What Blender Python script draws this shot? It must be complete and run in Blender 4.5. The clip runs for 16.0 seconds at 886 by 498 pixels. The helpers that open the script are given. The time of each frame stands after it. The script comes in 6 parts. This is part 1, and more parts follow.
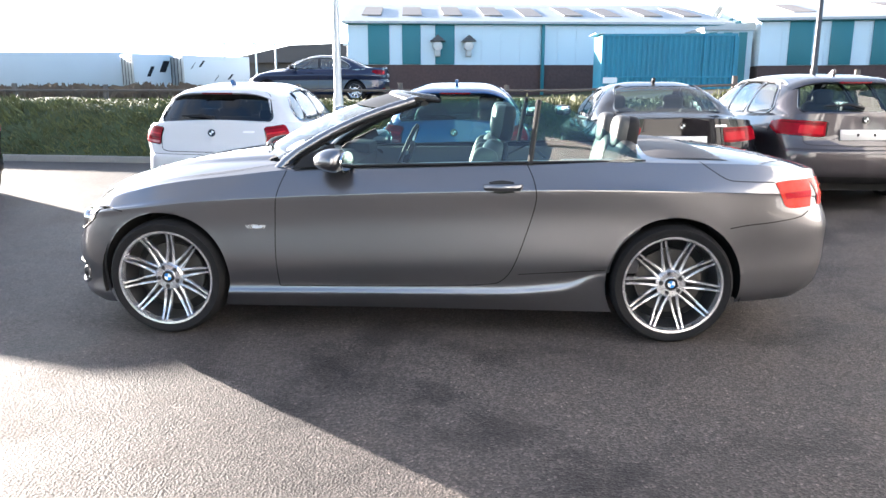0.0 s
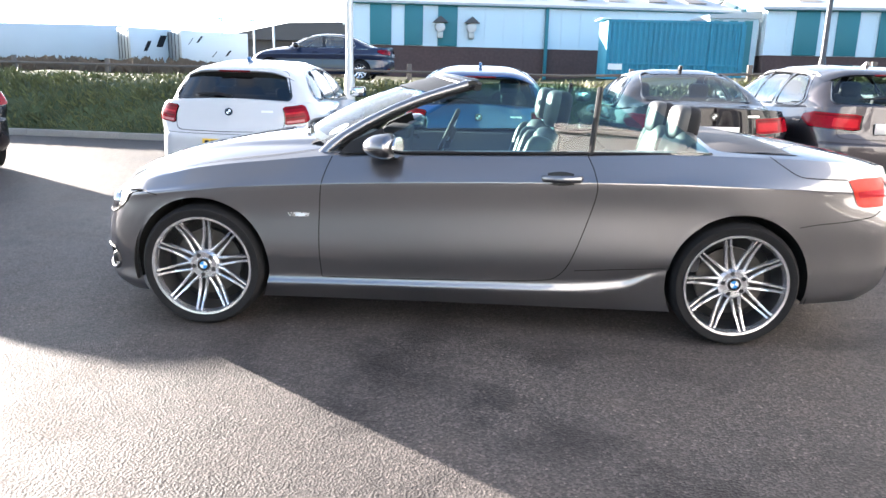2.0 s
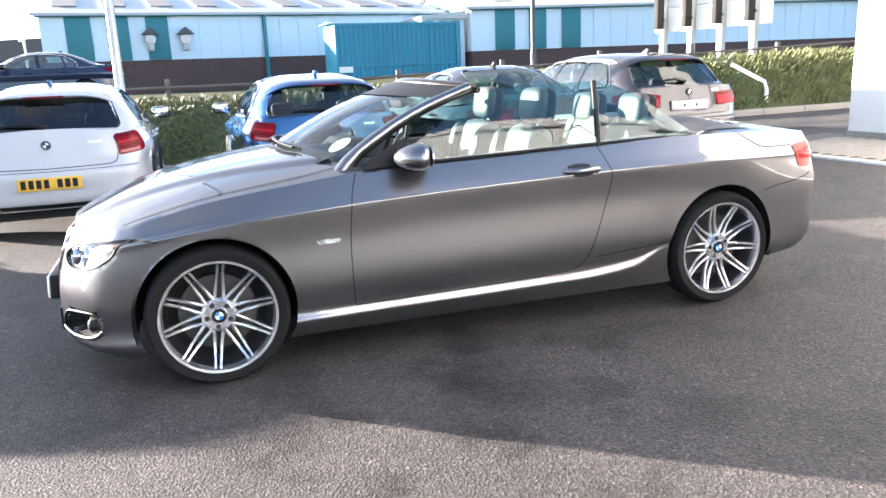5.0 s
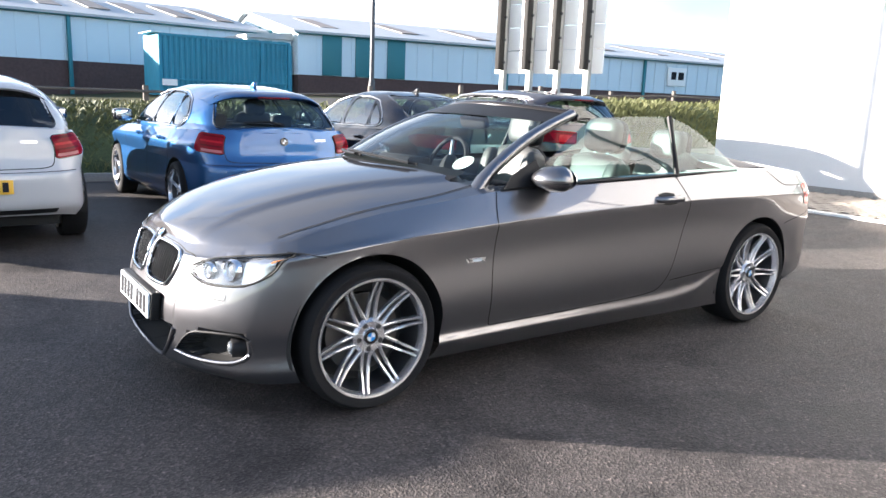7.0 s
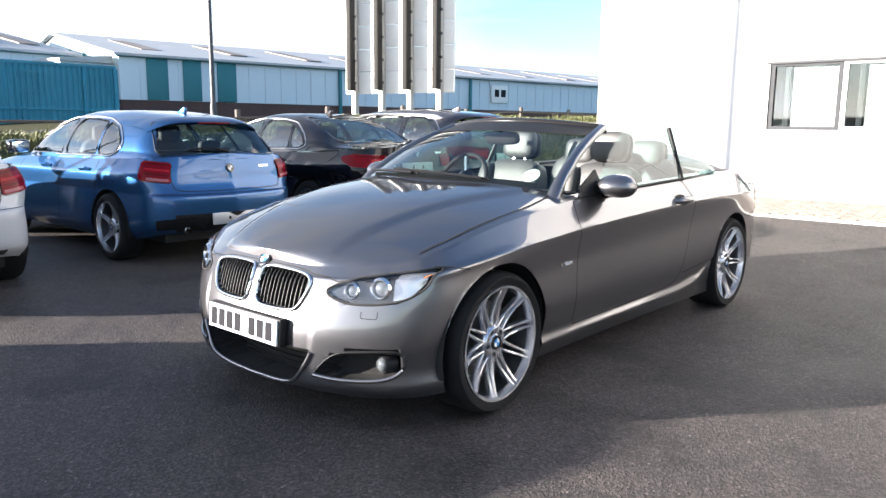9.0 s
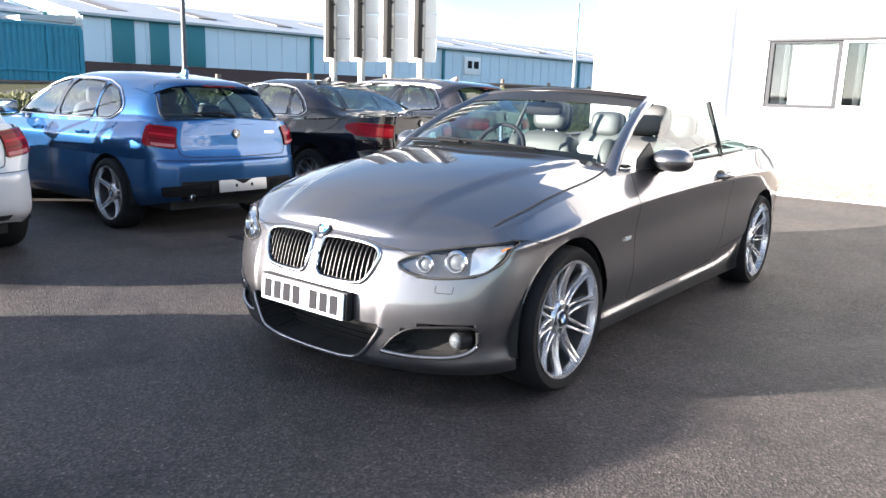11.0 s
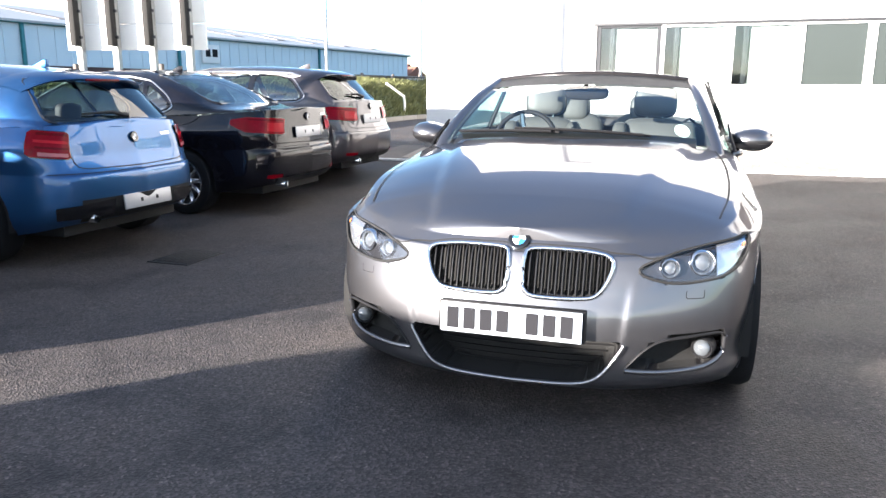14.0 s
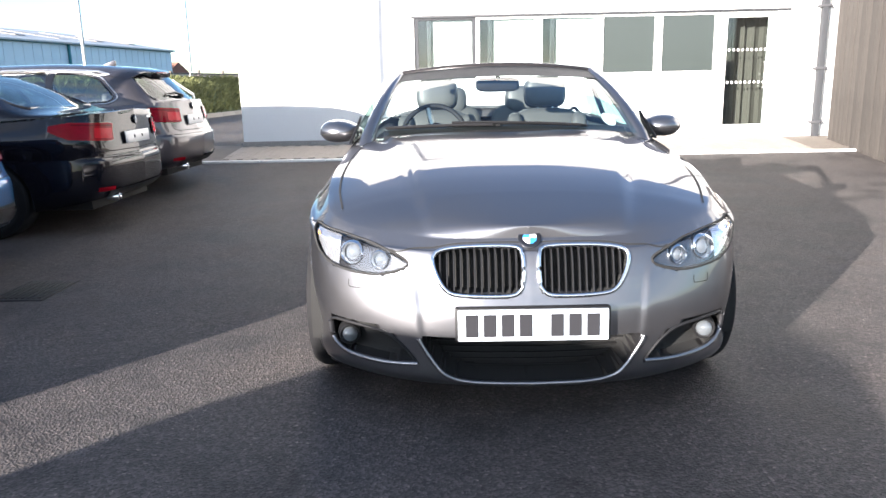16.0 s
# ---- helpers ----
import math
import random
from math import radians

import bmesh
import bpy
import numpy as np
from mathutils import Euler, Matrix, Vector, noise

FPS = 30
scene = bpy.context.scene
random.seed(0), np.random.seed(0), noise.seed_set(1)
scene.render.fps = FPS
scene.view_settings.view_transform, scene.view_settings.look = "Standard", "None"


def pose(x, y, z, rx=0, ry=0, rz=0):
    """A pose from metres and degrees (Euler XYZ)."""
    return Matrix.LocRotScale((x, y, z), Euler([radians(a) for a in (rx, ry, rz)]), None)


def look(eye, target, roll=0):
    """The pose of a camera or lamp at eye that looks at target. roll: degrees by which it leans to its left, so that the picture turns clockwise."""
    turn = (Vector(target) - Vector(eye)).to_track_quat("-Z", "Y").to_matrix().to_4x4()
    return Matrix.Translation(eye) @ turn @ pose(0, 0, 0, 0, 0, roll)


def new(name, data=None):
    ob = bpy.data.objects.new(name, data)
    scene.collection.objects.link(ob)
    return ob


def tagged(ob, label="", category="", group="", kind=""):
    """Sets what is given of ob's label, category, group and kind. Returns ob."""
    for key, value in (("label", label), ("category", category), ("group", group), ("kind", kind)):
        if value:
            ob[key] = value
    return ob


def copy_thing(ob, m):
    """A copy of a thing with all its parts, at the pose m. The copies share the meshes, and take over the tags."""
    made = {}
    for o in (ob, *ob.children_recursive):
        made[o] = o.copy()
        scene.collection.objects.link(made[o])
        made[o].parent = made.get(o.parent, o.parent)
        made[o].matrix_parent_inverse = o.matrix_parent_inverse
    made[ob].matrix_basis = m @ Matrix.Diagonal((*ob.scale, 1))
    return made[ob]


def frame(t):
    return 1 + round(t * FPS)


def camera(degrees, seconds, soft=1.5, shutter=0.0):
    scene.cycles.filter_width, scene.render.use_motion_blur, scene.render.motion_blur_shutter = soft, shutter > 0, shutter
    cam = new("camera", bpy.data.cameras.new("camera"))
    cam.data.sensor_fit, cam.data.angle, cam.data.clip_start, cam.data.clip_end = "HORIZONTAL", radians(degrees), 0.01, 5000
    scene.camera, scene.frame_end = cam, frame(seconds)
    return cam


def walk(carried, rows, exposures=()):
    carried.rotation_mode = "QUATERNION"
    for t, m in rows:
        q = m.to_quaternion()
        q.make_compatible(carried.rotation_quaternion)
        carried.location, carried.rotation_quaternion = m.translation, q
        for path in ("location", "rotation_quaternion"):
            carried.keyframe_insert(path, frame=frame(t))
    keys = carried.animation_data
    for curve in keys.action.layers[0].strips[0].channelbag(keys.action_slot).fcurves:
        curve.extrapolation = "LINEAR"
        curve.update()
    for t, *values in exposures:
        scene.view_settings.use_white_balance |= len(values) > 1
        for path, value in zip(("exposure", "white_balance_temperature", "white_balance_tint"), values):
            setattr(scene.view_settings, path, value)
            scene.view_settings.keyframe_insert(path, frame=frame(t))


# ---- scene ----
cam = camera(61.7, 16.0)

PATH = [
    (0, (0.387, -4.749, 1.351), (0.271, -2.798, 0.927), 0.0),
    (0.5, (0.382, -4.748, 1.355), (0.275, -2.797, 0.926), 0.8),
    (1, (0.335, -4.73, 1.335), (0.25, -2.779, 0.905), 0.9),
    (1.5, (0.204, -4.65, 1.329), (0.114, -2.703, 0.877), 1.1),
    (2, (0.065, -4.562, 1.355), (-0.029, -2.62, 0.886), 1.4),
    (2.5, (-0.137, -4.545, 1.36), (-0.024, -2.603, 0.892), 0.0),
    (3, (-0.35, -4.513, 1.359), (-0.143, -2.581, 0.885), 0.2),
    (3.5, (-0.516, -4.451, 1.342), (-0.283, -2.521, 0.873), -0.2),
    (4, (-0.763, -4.389, 1.355), (-0.416, -2.477, 0.882), 1.2),
    (4.2, (-0.897, -4.375, 1.368), (-0.491, -2.475, 0.893), 0.5),
    (6.3, (-2.361, -3.785, 1.332), (-1.392, -2.081, 0.941), 0.7),
    (6.5, (-2.509, -3.704, 1.33), (-1.496, -2.022, 0.948), 2.5),
    (7, (-2.891, -3.497, 1.324), (-1.762, -1.893, 0.934), 2.2),
    (7.5, (-3.155, -3.29, 1.293), (-1.918, -1.76, 0.931), 1.7),
    (8, (-3.475, -3.054, 1.298), (-2.128, -1.616, 0.955), 1.2),
    (8.5, (-3.745, -2.911, 1.281), (-2.317, -1.545, 0.979), 0.6),
    (9, (-3.975, -2.787, 1.287), (-2.49, -1.487, 0.959), 0.5),
    (9.5, (-4.102, -2.703, 1.274), (-2.58, -1.455, 0.917), 0.3),
    (10, (-4.14, -2.652, 1.275), (-2.639, -1.385, 0.897), 0.1),
    (10.2, (-4.151, -2.633, 1.285), (-2.655, -1.362, 0.9), 0.2),
    (12.3, (-4.339, -1.665, 1.205), (-2.667, -0.652, 0.785), 3.7),
    (12.5, (-4.402, -1.567, 1.211), (-2.708, -0.59, 0.788), 3.2),
    (13, (-4.53, -1.213, 1.229), (-2.759, -0.385, 0.807), 3.1),
    (13.5, (-4.659, -0.88, 1.238), (-2.83, -0.188, 0.818), 1.5),
    (14, (-4.659, -0.555, 1.228), (-2.798, 0.044, 0.809), 0.2),
    (14.5, (-4.694, -0.241, 1.229), (-2.793, 0.221, 0.812), -0.6),
    (15, (-4.655, 0.031, 1.223), (-2.723, 0.334, 0.803), -1.9),
    (15.5, (-4.595, 0.184, 1.236), (-2.647, 0.316, 0.804), -1.8),
    (16, (-4.594, 0.274, 1.238), (-2.644, 0.3, 0.798), -1.2),
]
walk(cam, [(t, look(eye, target, roll)) for t, eye, target, roll in PATH],
     [(0, 3.68, 6250, 10), (4, 3.97, 6250, 10), (7, 3.2, 6150, 10), (9.5, 2.95, 6150, 10), (12.5, 3.36, 6150, 10), (16, 3.05, 6050, 10)])

# ---- world and sun ----
SUN_TO = Vector((-0.79, 0.613, 0.0)).normalized()
SUN_EL = radians(11.0)
sun_vec = Vector((SUN_TO.x * math.cos(SUN_EL), SUN_TO.y * math.cos(SUN_EL), math.sin(SUN_EL)))
world = bpy.data.worlds.new("sky")
scene.world = world
world.use_nodes = True
wn, wl = world.node_tree.nodes, world.node_tree.links
wn.clear()
w_out = wn.new("ShaderNodeOutputWorld")
w_bg = wn.new("ShaderNodeBackground")
w_sky = wn.new("ShaderNodeTexSky")
w_sky.sky_type = "NISHITA"
w_sky.sun_disc = False
w_sky.sun_elevation = SUN_EL
w_sky.sun_rotation = math.atan2(SUN_TO.x, SUN_TO.y)
w_sky.air_density, w_sky.dust_density, w_sky.ozone_density = 1.0, 0.5, 3.0
w_co = wn.new("ShaderNodeTexCoord")
w_map = wn.new("ShaderNodeMapping")
w_map.inputs["Scale"].default_value = (1.0, 1.0, 4.5)
w_no = wn.new("ShaderNodeTexNoise")
w_no.inputs["Scale"].default_value = 1.7
w_no.inputs["Detail"].default_value = 7
w_no.inputs["Roughness"].default_value = 0.55
w_rp = wn.new("ShaderNodeValToRGB")
w_rp.color_ramp.elements[0].position, w_rp.color_ramp.elements[1].position = 0.37, 0.60
w_rp.color_ramp.elements[0].color, w_rp.color_ramp.elements[1].color = (0, 0, 0, 1), (0.85, 0.85, 0.85, 1)
w_gain = wn.new("ShaderNodeMixRGB")
w_gain.blend_type = "MULTIPLY"
w_gain.inputs[0].default_value = 1.0
w_gain.inputs[2].default_value = (1.0, 1.0, 1.0, 1)
w_bw = wn.new("ShaderNodeRGBToBW")
w_cl = wn.new("ShaderNodeMixRGB")
w_cl.blend_type = "MULTIPLY"
w_cl.inputs[0].default_value = 1.0
w_cl.inputs[2].default_value = (1.75, 1.72, 1.76, 1)
w_mix = wn.new("ShaderNodeMixRGB")
wl.new(w_co.outputs["Generated"], w_map.inputs["Vector"])
wl.new(w_map.outputs[0], w_no.inputs["Vector"])
wl.new(w_no.outputs["Fac"], w_rp.inputs[0])
wl.new(w_sky.outputs[0], w_gain.inputs[1])
wl.new(w_gain.outputs[0], w_bw.inputs[0])
wl.new(w_bw.outputs[0], w_cl.inputs[1])
# thinner cloud towards one side of the sky
w_dot = wn.new("ShaderNodeVectorMath")
w_dot.operation = "DOT_PRODUCT"
w_dot.inputs[1].default_value = (0.86, -0.5, 0.0)
w_thin = wn.new("ShaderNodeMapRange")
w_thin.inputs["From Min"].default_value, w_thin.inputs["From Max"].default_value = -0.1, 0.65
w_thin.inputs["To Min"].default_value, w_thin.inputs["To Max"].default_value = 1.0, 0.03
w_cov = wn.new("ShaderNodeMath")
w_cov.operation = "MULTIPLY"
wl.new(w_co.outputs["Generated"], w_dot.inputs[0])
wl.new(w_dot.outputs["Value"], w_thin.inputs["Value"])
wl.new(w_rp.outputs[0], w_cov.inputs[0])
wl.new(w_thin.outputs[0], w_cov.inputs[1])
wl.new(w_cov.outputs[0], w_mix.inputs[0])
wl.new(w_gain.outputs[0], w_mix.inputs[1])
wl.new(w_cl.outputs[0], w_mix.inputs[2])
wl.new(w_mix.outputs[0], w_bg.inputs[0])
wl.new(w_bg.outputs[0], w_out.inputs[0])
w_bg.inputs["Strength"].default_value = 0.058

sun_data = bpy.data.lights.new("sun", "SUN")
sun_data.energy = 3.6
sun_data.angle = radians(0.53)
sun_data.color = (1.0, 0.88, 0.76)
sun = new("sun", sun_data)
sun.matrix_world = look(sun_vec * 60, (0, 0, 0))


# ---- materials ----
def material(name, base, rough=0.6, metal=0.0, vary=0.12, scale=6.0, fine=0.0, fine_scale=180.0, bump=0.0, bump_scale=90.0,
             coat=0.0, spec=0.5, emit=None, stretch=(1, 1, 1), rough_vary=0.1, piece=0.0):
    m = bpy.data.materials.new(name)
    m.use_nodes = True
    n, l = m.node_tree.nodes, m.node_tree.links
    b = n["Principled BSDF"]
    b.inputs["Roughness"].default_value = rough
    b.inputs["Metallic"].default_value = metal
    b.inputs["Coat Weight"].default_value = coat
    b.inputs["Coat Roughness"].default_value = 0.03
    b.inputs["Specular IOR Level"].default_value = spec
    co = n.new("ShaderNodeTexCoord")
    mp = n.new("ShaderNodeMapping")
    mp.inputs["Scale"].default_value = stretch
    l.new(co.outputs["Object"], mp.inputs["Vector"])
    big = n.new("ShaderNodeTexNoise")
    big.inputs["Scale"].default_value, big.inputs["Detail"].default_value = scale, 5
    l.new(mp.outputs[0], big.inputs["Vector"])
    col = n.new("ShaderNodeMixRGB")
    col.inputs[1].default_value = (*[c * (1 - vary) for c in base], 1)
    col.inputs[2].default_value = (*[min(1, c * (1 + vary)) for c in base], 1)
    l.new(big.outputs["Fac"], col.inputs[0])
    last = col.outputs[0]
    small = n.new("ShaderNodeTexNoise")
    small.inputs["Scale"].default_value, small.inputs["Detail"].default_value = fine_scale, 3
    l.new(mp.outputs[0], small.inputs["Vector"])
    if fine:
        mul = n.new("ShaderNodeMixRGB")
        mul.blend_type = "OVERLAY"
        mul.inputs[0].default_value = fine
        l.new(last, mul.inputs[1])
        l.new(small.outputs["Fac"], mul.inputs[2])
        last = mul.outputs[0]
    if piece:
        info = n.new("ShaderNodeObjectInfo")
        hsv = n.new("ShaderNodeHueSaturation")
        rng = n.new("ShaderNodeMapRange")
        rng.inputs["To Min"].default_value, rng.inputs["To Max"].default_value = 1 - piece, 1 + piece
        l.new(info.outputs["Random"], rng.inputs["Value"])
        l.new(rng.outputs[0], hsv.inputs["Value"])
        l.new(last, hsv.inputs["Color"])
        last = hsv.outputs[0]
    l.new(last, b.inputs["Base Color"])
    if rough_vary:
        rr = n.new("ShaderNodeMapRange")
        rr.inputs["To Min"].default_value, rr.inputs["To Max"].default_value = max(0.02, rough * (1 - rough_vary)), min(1, rough * (1 + rough_vary))
        l.new(big.outputs["Fac"], rr.inputs["Value"])
        l.new(rr.outputs[0], b.inputs["Roughness"])
    if bump:
        bt = n.new("ShaderNodeTexNoise")
        bt.inputs["Scale"].default_value, bt.inputs["Detail"].default_value = bump_scale, 4
        l.new(mp.outputs[0], bt.inputs["Vector"])
        bp = n.new("ShaderNodeBump")
        bp.inputs["Strength"].default_value, bp.inputs["Distance"].default_value = bump, 0.01
        l.new(bt.outputs["Fac"], bp.inputs["Height"])
        l.new(bp.outputs[0], b.inputs["Normal"])
    if emit:
        b.inputs["Emission Color"].default_value = (*base, 1)
        b.inputs["Emission Strength"].default_value = emit
    return m


def glass(name, tint, gloss=0.02, ior=1.5):
    m = bpy.data.materials.new(name)
    m.use_nodes = True
    n, l = m.node_tree.nodes, m.node_tree.links
    n.clear()
    out = n.new("ShaderNodeOutputMaterial")
    tr = n.new("ShaderNodeBsdfTransparent")
    tr.inputs[0].default_value = (*tint, 1)
    gl = n.new("ShaderNodeBsdfGlossy")
    gl.inputs["Roughness"].default_value = gloss
    fr = n.new("ShaderNodeLayerWeight")
    fr.inputs["Blend"].default_value = 0.5
    pw = n.new("ShaderNodeMath")
    pw.operation = "POWER"
    pw.inputs[1].default_value = 5.0
    l.new(fr.outputs["Facing"], pw.inputs[0])
    f0 = ((ior - 1) / (ior + 1)) ** 2 * 1.9
    sc = n.new("ShaderNodeMath")
    sc.operation = "MULTIPLY_ADD"
    sc.inputs[1].default_value, sc.inputs[2].default_value = 1 - f0, f0
    l.new(pw.outputs[0], sc.inputs[0])
    mx = n.new("ShaderNodeMixShader")
    l.new(sc.outputs[0], mx.inputs[0])
    l.new(tr.outputs[0], mx.inputs[1])
    l.new(gl.outputs[0], mx.inputs[2])
    l.new(mx.outputs[0], out.inputs[0])
    return m


def asphalt_material():
    m = bpy.data.materials.new("asphalt")
    m.use_nodes = True
    n, l = m.node_tree.nodes, m.node_tree.links
    b = n["Principled BSDF"]
    co = n.new("ShaderNodeTexCoord")

    def noise_node(scale, detail, rough=0.5):
        t = n.new("ShaderNodeTexNoise")
        t.inputs["Scale"].default_value, t.inputs["Detail"].default_value, t.inputs["Roughness"].default_value = scale, detail, rough
        l.new(co.outputs["Object"], t.inputs["Vector"])
        return t

    def ramp(src, stops):
        r = n.new("ShaderNodeValToRGB")
        e = r.color_ramp.elements
        e[0].position, e[0].color = stops[0][0], (*stops[0][1], 1)
        e[1].position, e[1].color = stops[-1][0], (*stops[-1][1], 1)
        for p, c in stops[1:-1]:
            x = e.new(p)
            x.color = (*c, 1)
        l.new(src, r.inputs[0])
        return r

    def mix(kind, fac, a, c):
        x = n.new("ShaderNodeMixRGB")
        x.blend_type = kind
        if hasattr(fac, "links"):
            l.new(fac, x.inputs[0])
        else:
            x.inputs[0].default_value = fac
        l.new(a, x.inputs[1])
        l.new(c, x.inputs[2])
        return x.outputs[0]

    broad = noise_node(0.35, 6, 0.6)
    patch = noise_node(1.6, 8, 0.65)
    vor = n.new("ShaderNodeTexVoronoi")
    vor.inputs["Scale"].default_value = 105
    l.new(co.outputs["Object"], vor.inputs["Vector"])
    grit = noise_node(260, 3)
    base = ramp(broad.outputs["Fac"], [(0.3, (0.056, 0.050, 0.049)), (0.7, (0.086, 0.076, 0.072))])
    stain = ramp(patch.outputs["Fac"], [(0.33, (0.38, 0.38, 0.40)), (0.42, (0.66, 0.66, 0.67)), (0.49, (0.97, 0.97, 0.97)), (0.60, (1.05, 1.04, 1.03)), (0.68, (1.30, 1.27, 1.22)), (0.76, (1.6, 1.54, 1.46))])
    stones = ramp(vor.outputs["Color"], [(0.15, (0.4, 0.4, 0.4)), (0.6, (0.95, 0.95, 0.95)), (0.88, (1.7, 1.65, 1.6)), (0.97, (3.2, 3.0, 2.8))])
    gritty = ramp(grit.outputs["Fac"], [(0.3, (0.8, 0.8, 0.8)), (0.7, (1.2, 1.2, 1.2))])
    c = mix("MULTIPLY", 1.0, base.outputs[0], stain.outputs[0])
    c = mix("MULTIPLY", 0.7, c, stones.outputs[0])
    c = mix("MULTIPLY", 0.8, c, gritty.outputs[0])
    l.new(c, b.inputs["Base Color"])
    rr = n.new("ShaderNodeMapRange")
    rr.inputs["From Min"].default_value, rr.inputs["From Max"].default_value = 0.35, 0.65
    rr.inputs["To Min"].default_value, rr.inputs["To Max"].default_value = 0.60, 0.85
    l.new(patch.outputs["Fac"], rr.inputs["Value"])
    l.new(rr.outputs[0], b.inputs["Roughness"])
    b.inputs["Specular IOR Level"].default_value = 0.20
    bp = n.new("ShaderNodeBump")
    bp.inputs["Strength"].default_value, bp.inputs["Distance"].default_value = 0.55, 0.007
    l.new(vor.outputs["Distance"], bp.inputs["Height"])
    b2 = n.new("ShaderNodeBump")
    b2.inputs["Strength"].default_value, b2.inputs["Distance"].default_value = 0.25, 0.01
    l.new(grit.outputs["Fac"], b2.inputs["Height"])
    l.new(bp.outputs[0], b2.inputs["Normal"])
    l.new(b2.outputs[0], b.inputs["Normal"])
    return m


M = {}
M["asphalt"] = asphalt_material()
M["road"] = material("road_asphalt", (0.06, 0.058, 0.056), 0.8, vary=0.2, scale=0.5, fine=0.4, fine_scale=60, spec=0.12)
M["grass"] = material("grass_soil", (0.045, 0.06, 0.02), 0.95, vary=0.45, scale=1.4, fine=0.7, fine_scale=25, bump=1.0, bump_scale=14)
M["blade"] = material("grass_blade", (0.085, 0.092, 0.027), 0.7, vary=0.55, scale=2.2, fine=0.5, fine_scale=12)
M["field"] = material("far_field", (0.055, 0.055, 0.030), 0.95, vary=0.3, scale=0.05, fine=0.4, fine_scale=1.5, spec=0.05)
M["twig"] = material("bare_twigs", (0.13, 0.10, 0.075), 0.9, vary=0.4, scale=2.0, spec=0.1)
M["concrete"] = material("concrete", (0.24, 0.225, 0.205), 0.85, vary=0.18, scale=1.5, fine=0.4, fine_scale=60, bump=0.3, bump_scale=80)
M["joint"] = material("paving_joint", (0.13, 0.11, 0.09), 0.95, vary=0.3, scale=5, fine=0.5, fine_scale=60)
M["paver"] = material("block_paver", (0.25, 0.215, 0.18), 0.85, vary=0.15, scale=3, fine=0.4, fine_scale=90, bump=0.3, piece=0.14)
M["line"] = material("road_paint", (0.62, 0.61, 0.58), 0.7, vary=0.12, scale=9, fine=0.5, fine_scale=60)
M["render"] = material("white_render", (0.58, 0.58, 0.575), 0.85, vary=0.03, scale=0.8, fine=0.08, fine_scale=90, bump=0.12, bump_scale=120)
M["frame_w"] = material("white_frame", (0.8, 0.8, 0.79), 0.4, vary=0.03)
M["frame_g"] = material("grey_frame", (0.040, 0.042, 0.046), 0.5, vary=0.08, spec=0.15)
M["blind"] = material("window_blind", (0.74, 0.74, 0.72), 0.7, vary=0.04, scale=1.2, stretch=(1, 1, 12))
M["frost"] = material("frosted_glass", (0.032, 0.039, 0.037), 0.2, vary=0.08, scale=0.9, spec=0.6)
M["wood"] = material("weathered_board", (0.034, 0.029, 0.025), 0.9, vary=0.35, scale=2.2, fine=0.5, fine_scale=30, stretch=(1, 1, 0.07), bump=0.4, bump_scale=40, piece=0.2)
M["clad_w"] = material("cream_cladding", (0.55, 0.55, 0.55), 0.9, vary=0.05, scale=0.4)
M["shop_frame"] = material("pale_facade", (0.58, 0.58, 0.57), 0.9, vary=0.1, scale=0.6)
M["shop_glass"] = material("pale_shop_panel", (0.72, 0.71, 0.69), 0.9, vary=0.3, scale=0.5)
M["clad"] = material("pale_cladding", (0.56, 0.66, 0.72), 0.55, vary=0.06, scale=0.3)
M["teal"] = material("teal_cladding", (0.02, 0.16, 0.19), 0.55, vary=0.08, scale=0.5)
M["brick"] = material("dark_brick", (0.085, 0.05, 0.045), 0.9, vary=0.25, scale=0.8, fine=0.4, fine_scale=8)
M["roof"] = material("sheet_roof", (0.40, 0.41, 0.415), 0.6, vary=0.12, scale=0.4, stretch=(6, 1, 1))
M["rooflight"] = material("aged_rooflight", (0.24, 0.20, 0.17), 0.6, vary=0.3, scale=1.0)
M["container"] = material("blue_container", (0.012, 0.20, 0.30), 0.55, vary=0.2, scale=0.7, fine=0.3, fine_scale=7, stretch=(1, 1, 0.3))
M["steel"] = material("galvanised_steel", (0.42, 0.42, 0.41), 0.5, metal=0.6, vary=0.12, scale=3)
M["dark_steel"] = material("dark_steel", (0.06, 0.06, 0.065), 0.5, metal=0.4, vary=0.15)
M["panel_w"] = material("white_panel", (0.80, 0.80, 0.78), 0.8, vary=0.04)
M["panel_d"] = material("sign_channel", (0.030, 0.029, 0.028), 0.7, vary=0.12, spec=0.15)
M["timber"] = material("rail_timber", (0.11, 0.095, 0.085), 0.9, vary=0.25, scale=3)
M["ink"] = material("dark_lettering", (0.02, 0.02, 0.023), 0.8, vary=0.05, spec=0.08)
M["far_dark"] = material("far_hill", (0.10, 0.085, 0.08), 0.95, vary=0.25, scale=0.08)
M["far_pale"] = material("far_houses", (0.55, 0.5, 0.46), 0.85, vary=0.25, scale=0.3)
M["far_red"] = material("far_tiles", (0.22, 0.10, 0.07), 0.9, vary=0.25, scale=0.3)
M["trailer"] = material("white_trailer", (0.50, 0.53, 0.56), 0.45, vary=0.06, scale=0.4)
M["drain"] = material("cast_iron", (0.018, 0.017, 0.017), 0.7, metal=0.2, vary=0.2, scale=12, bump=0.4)


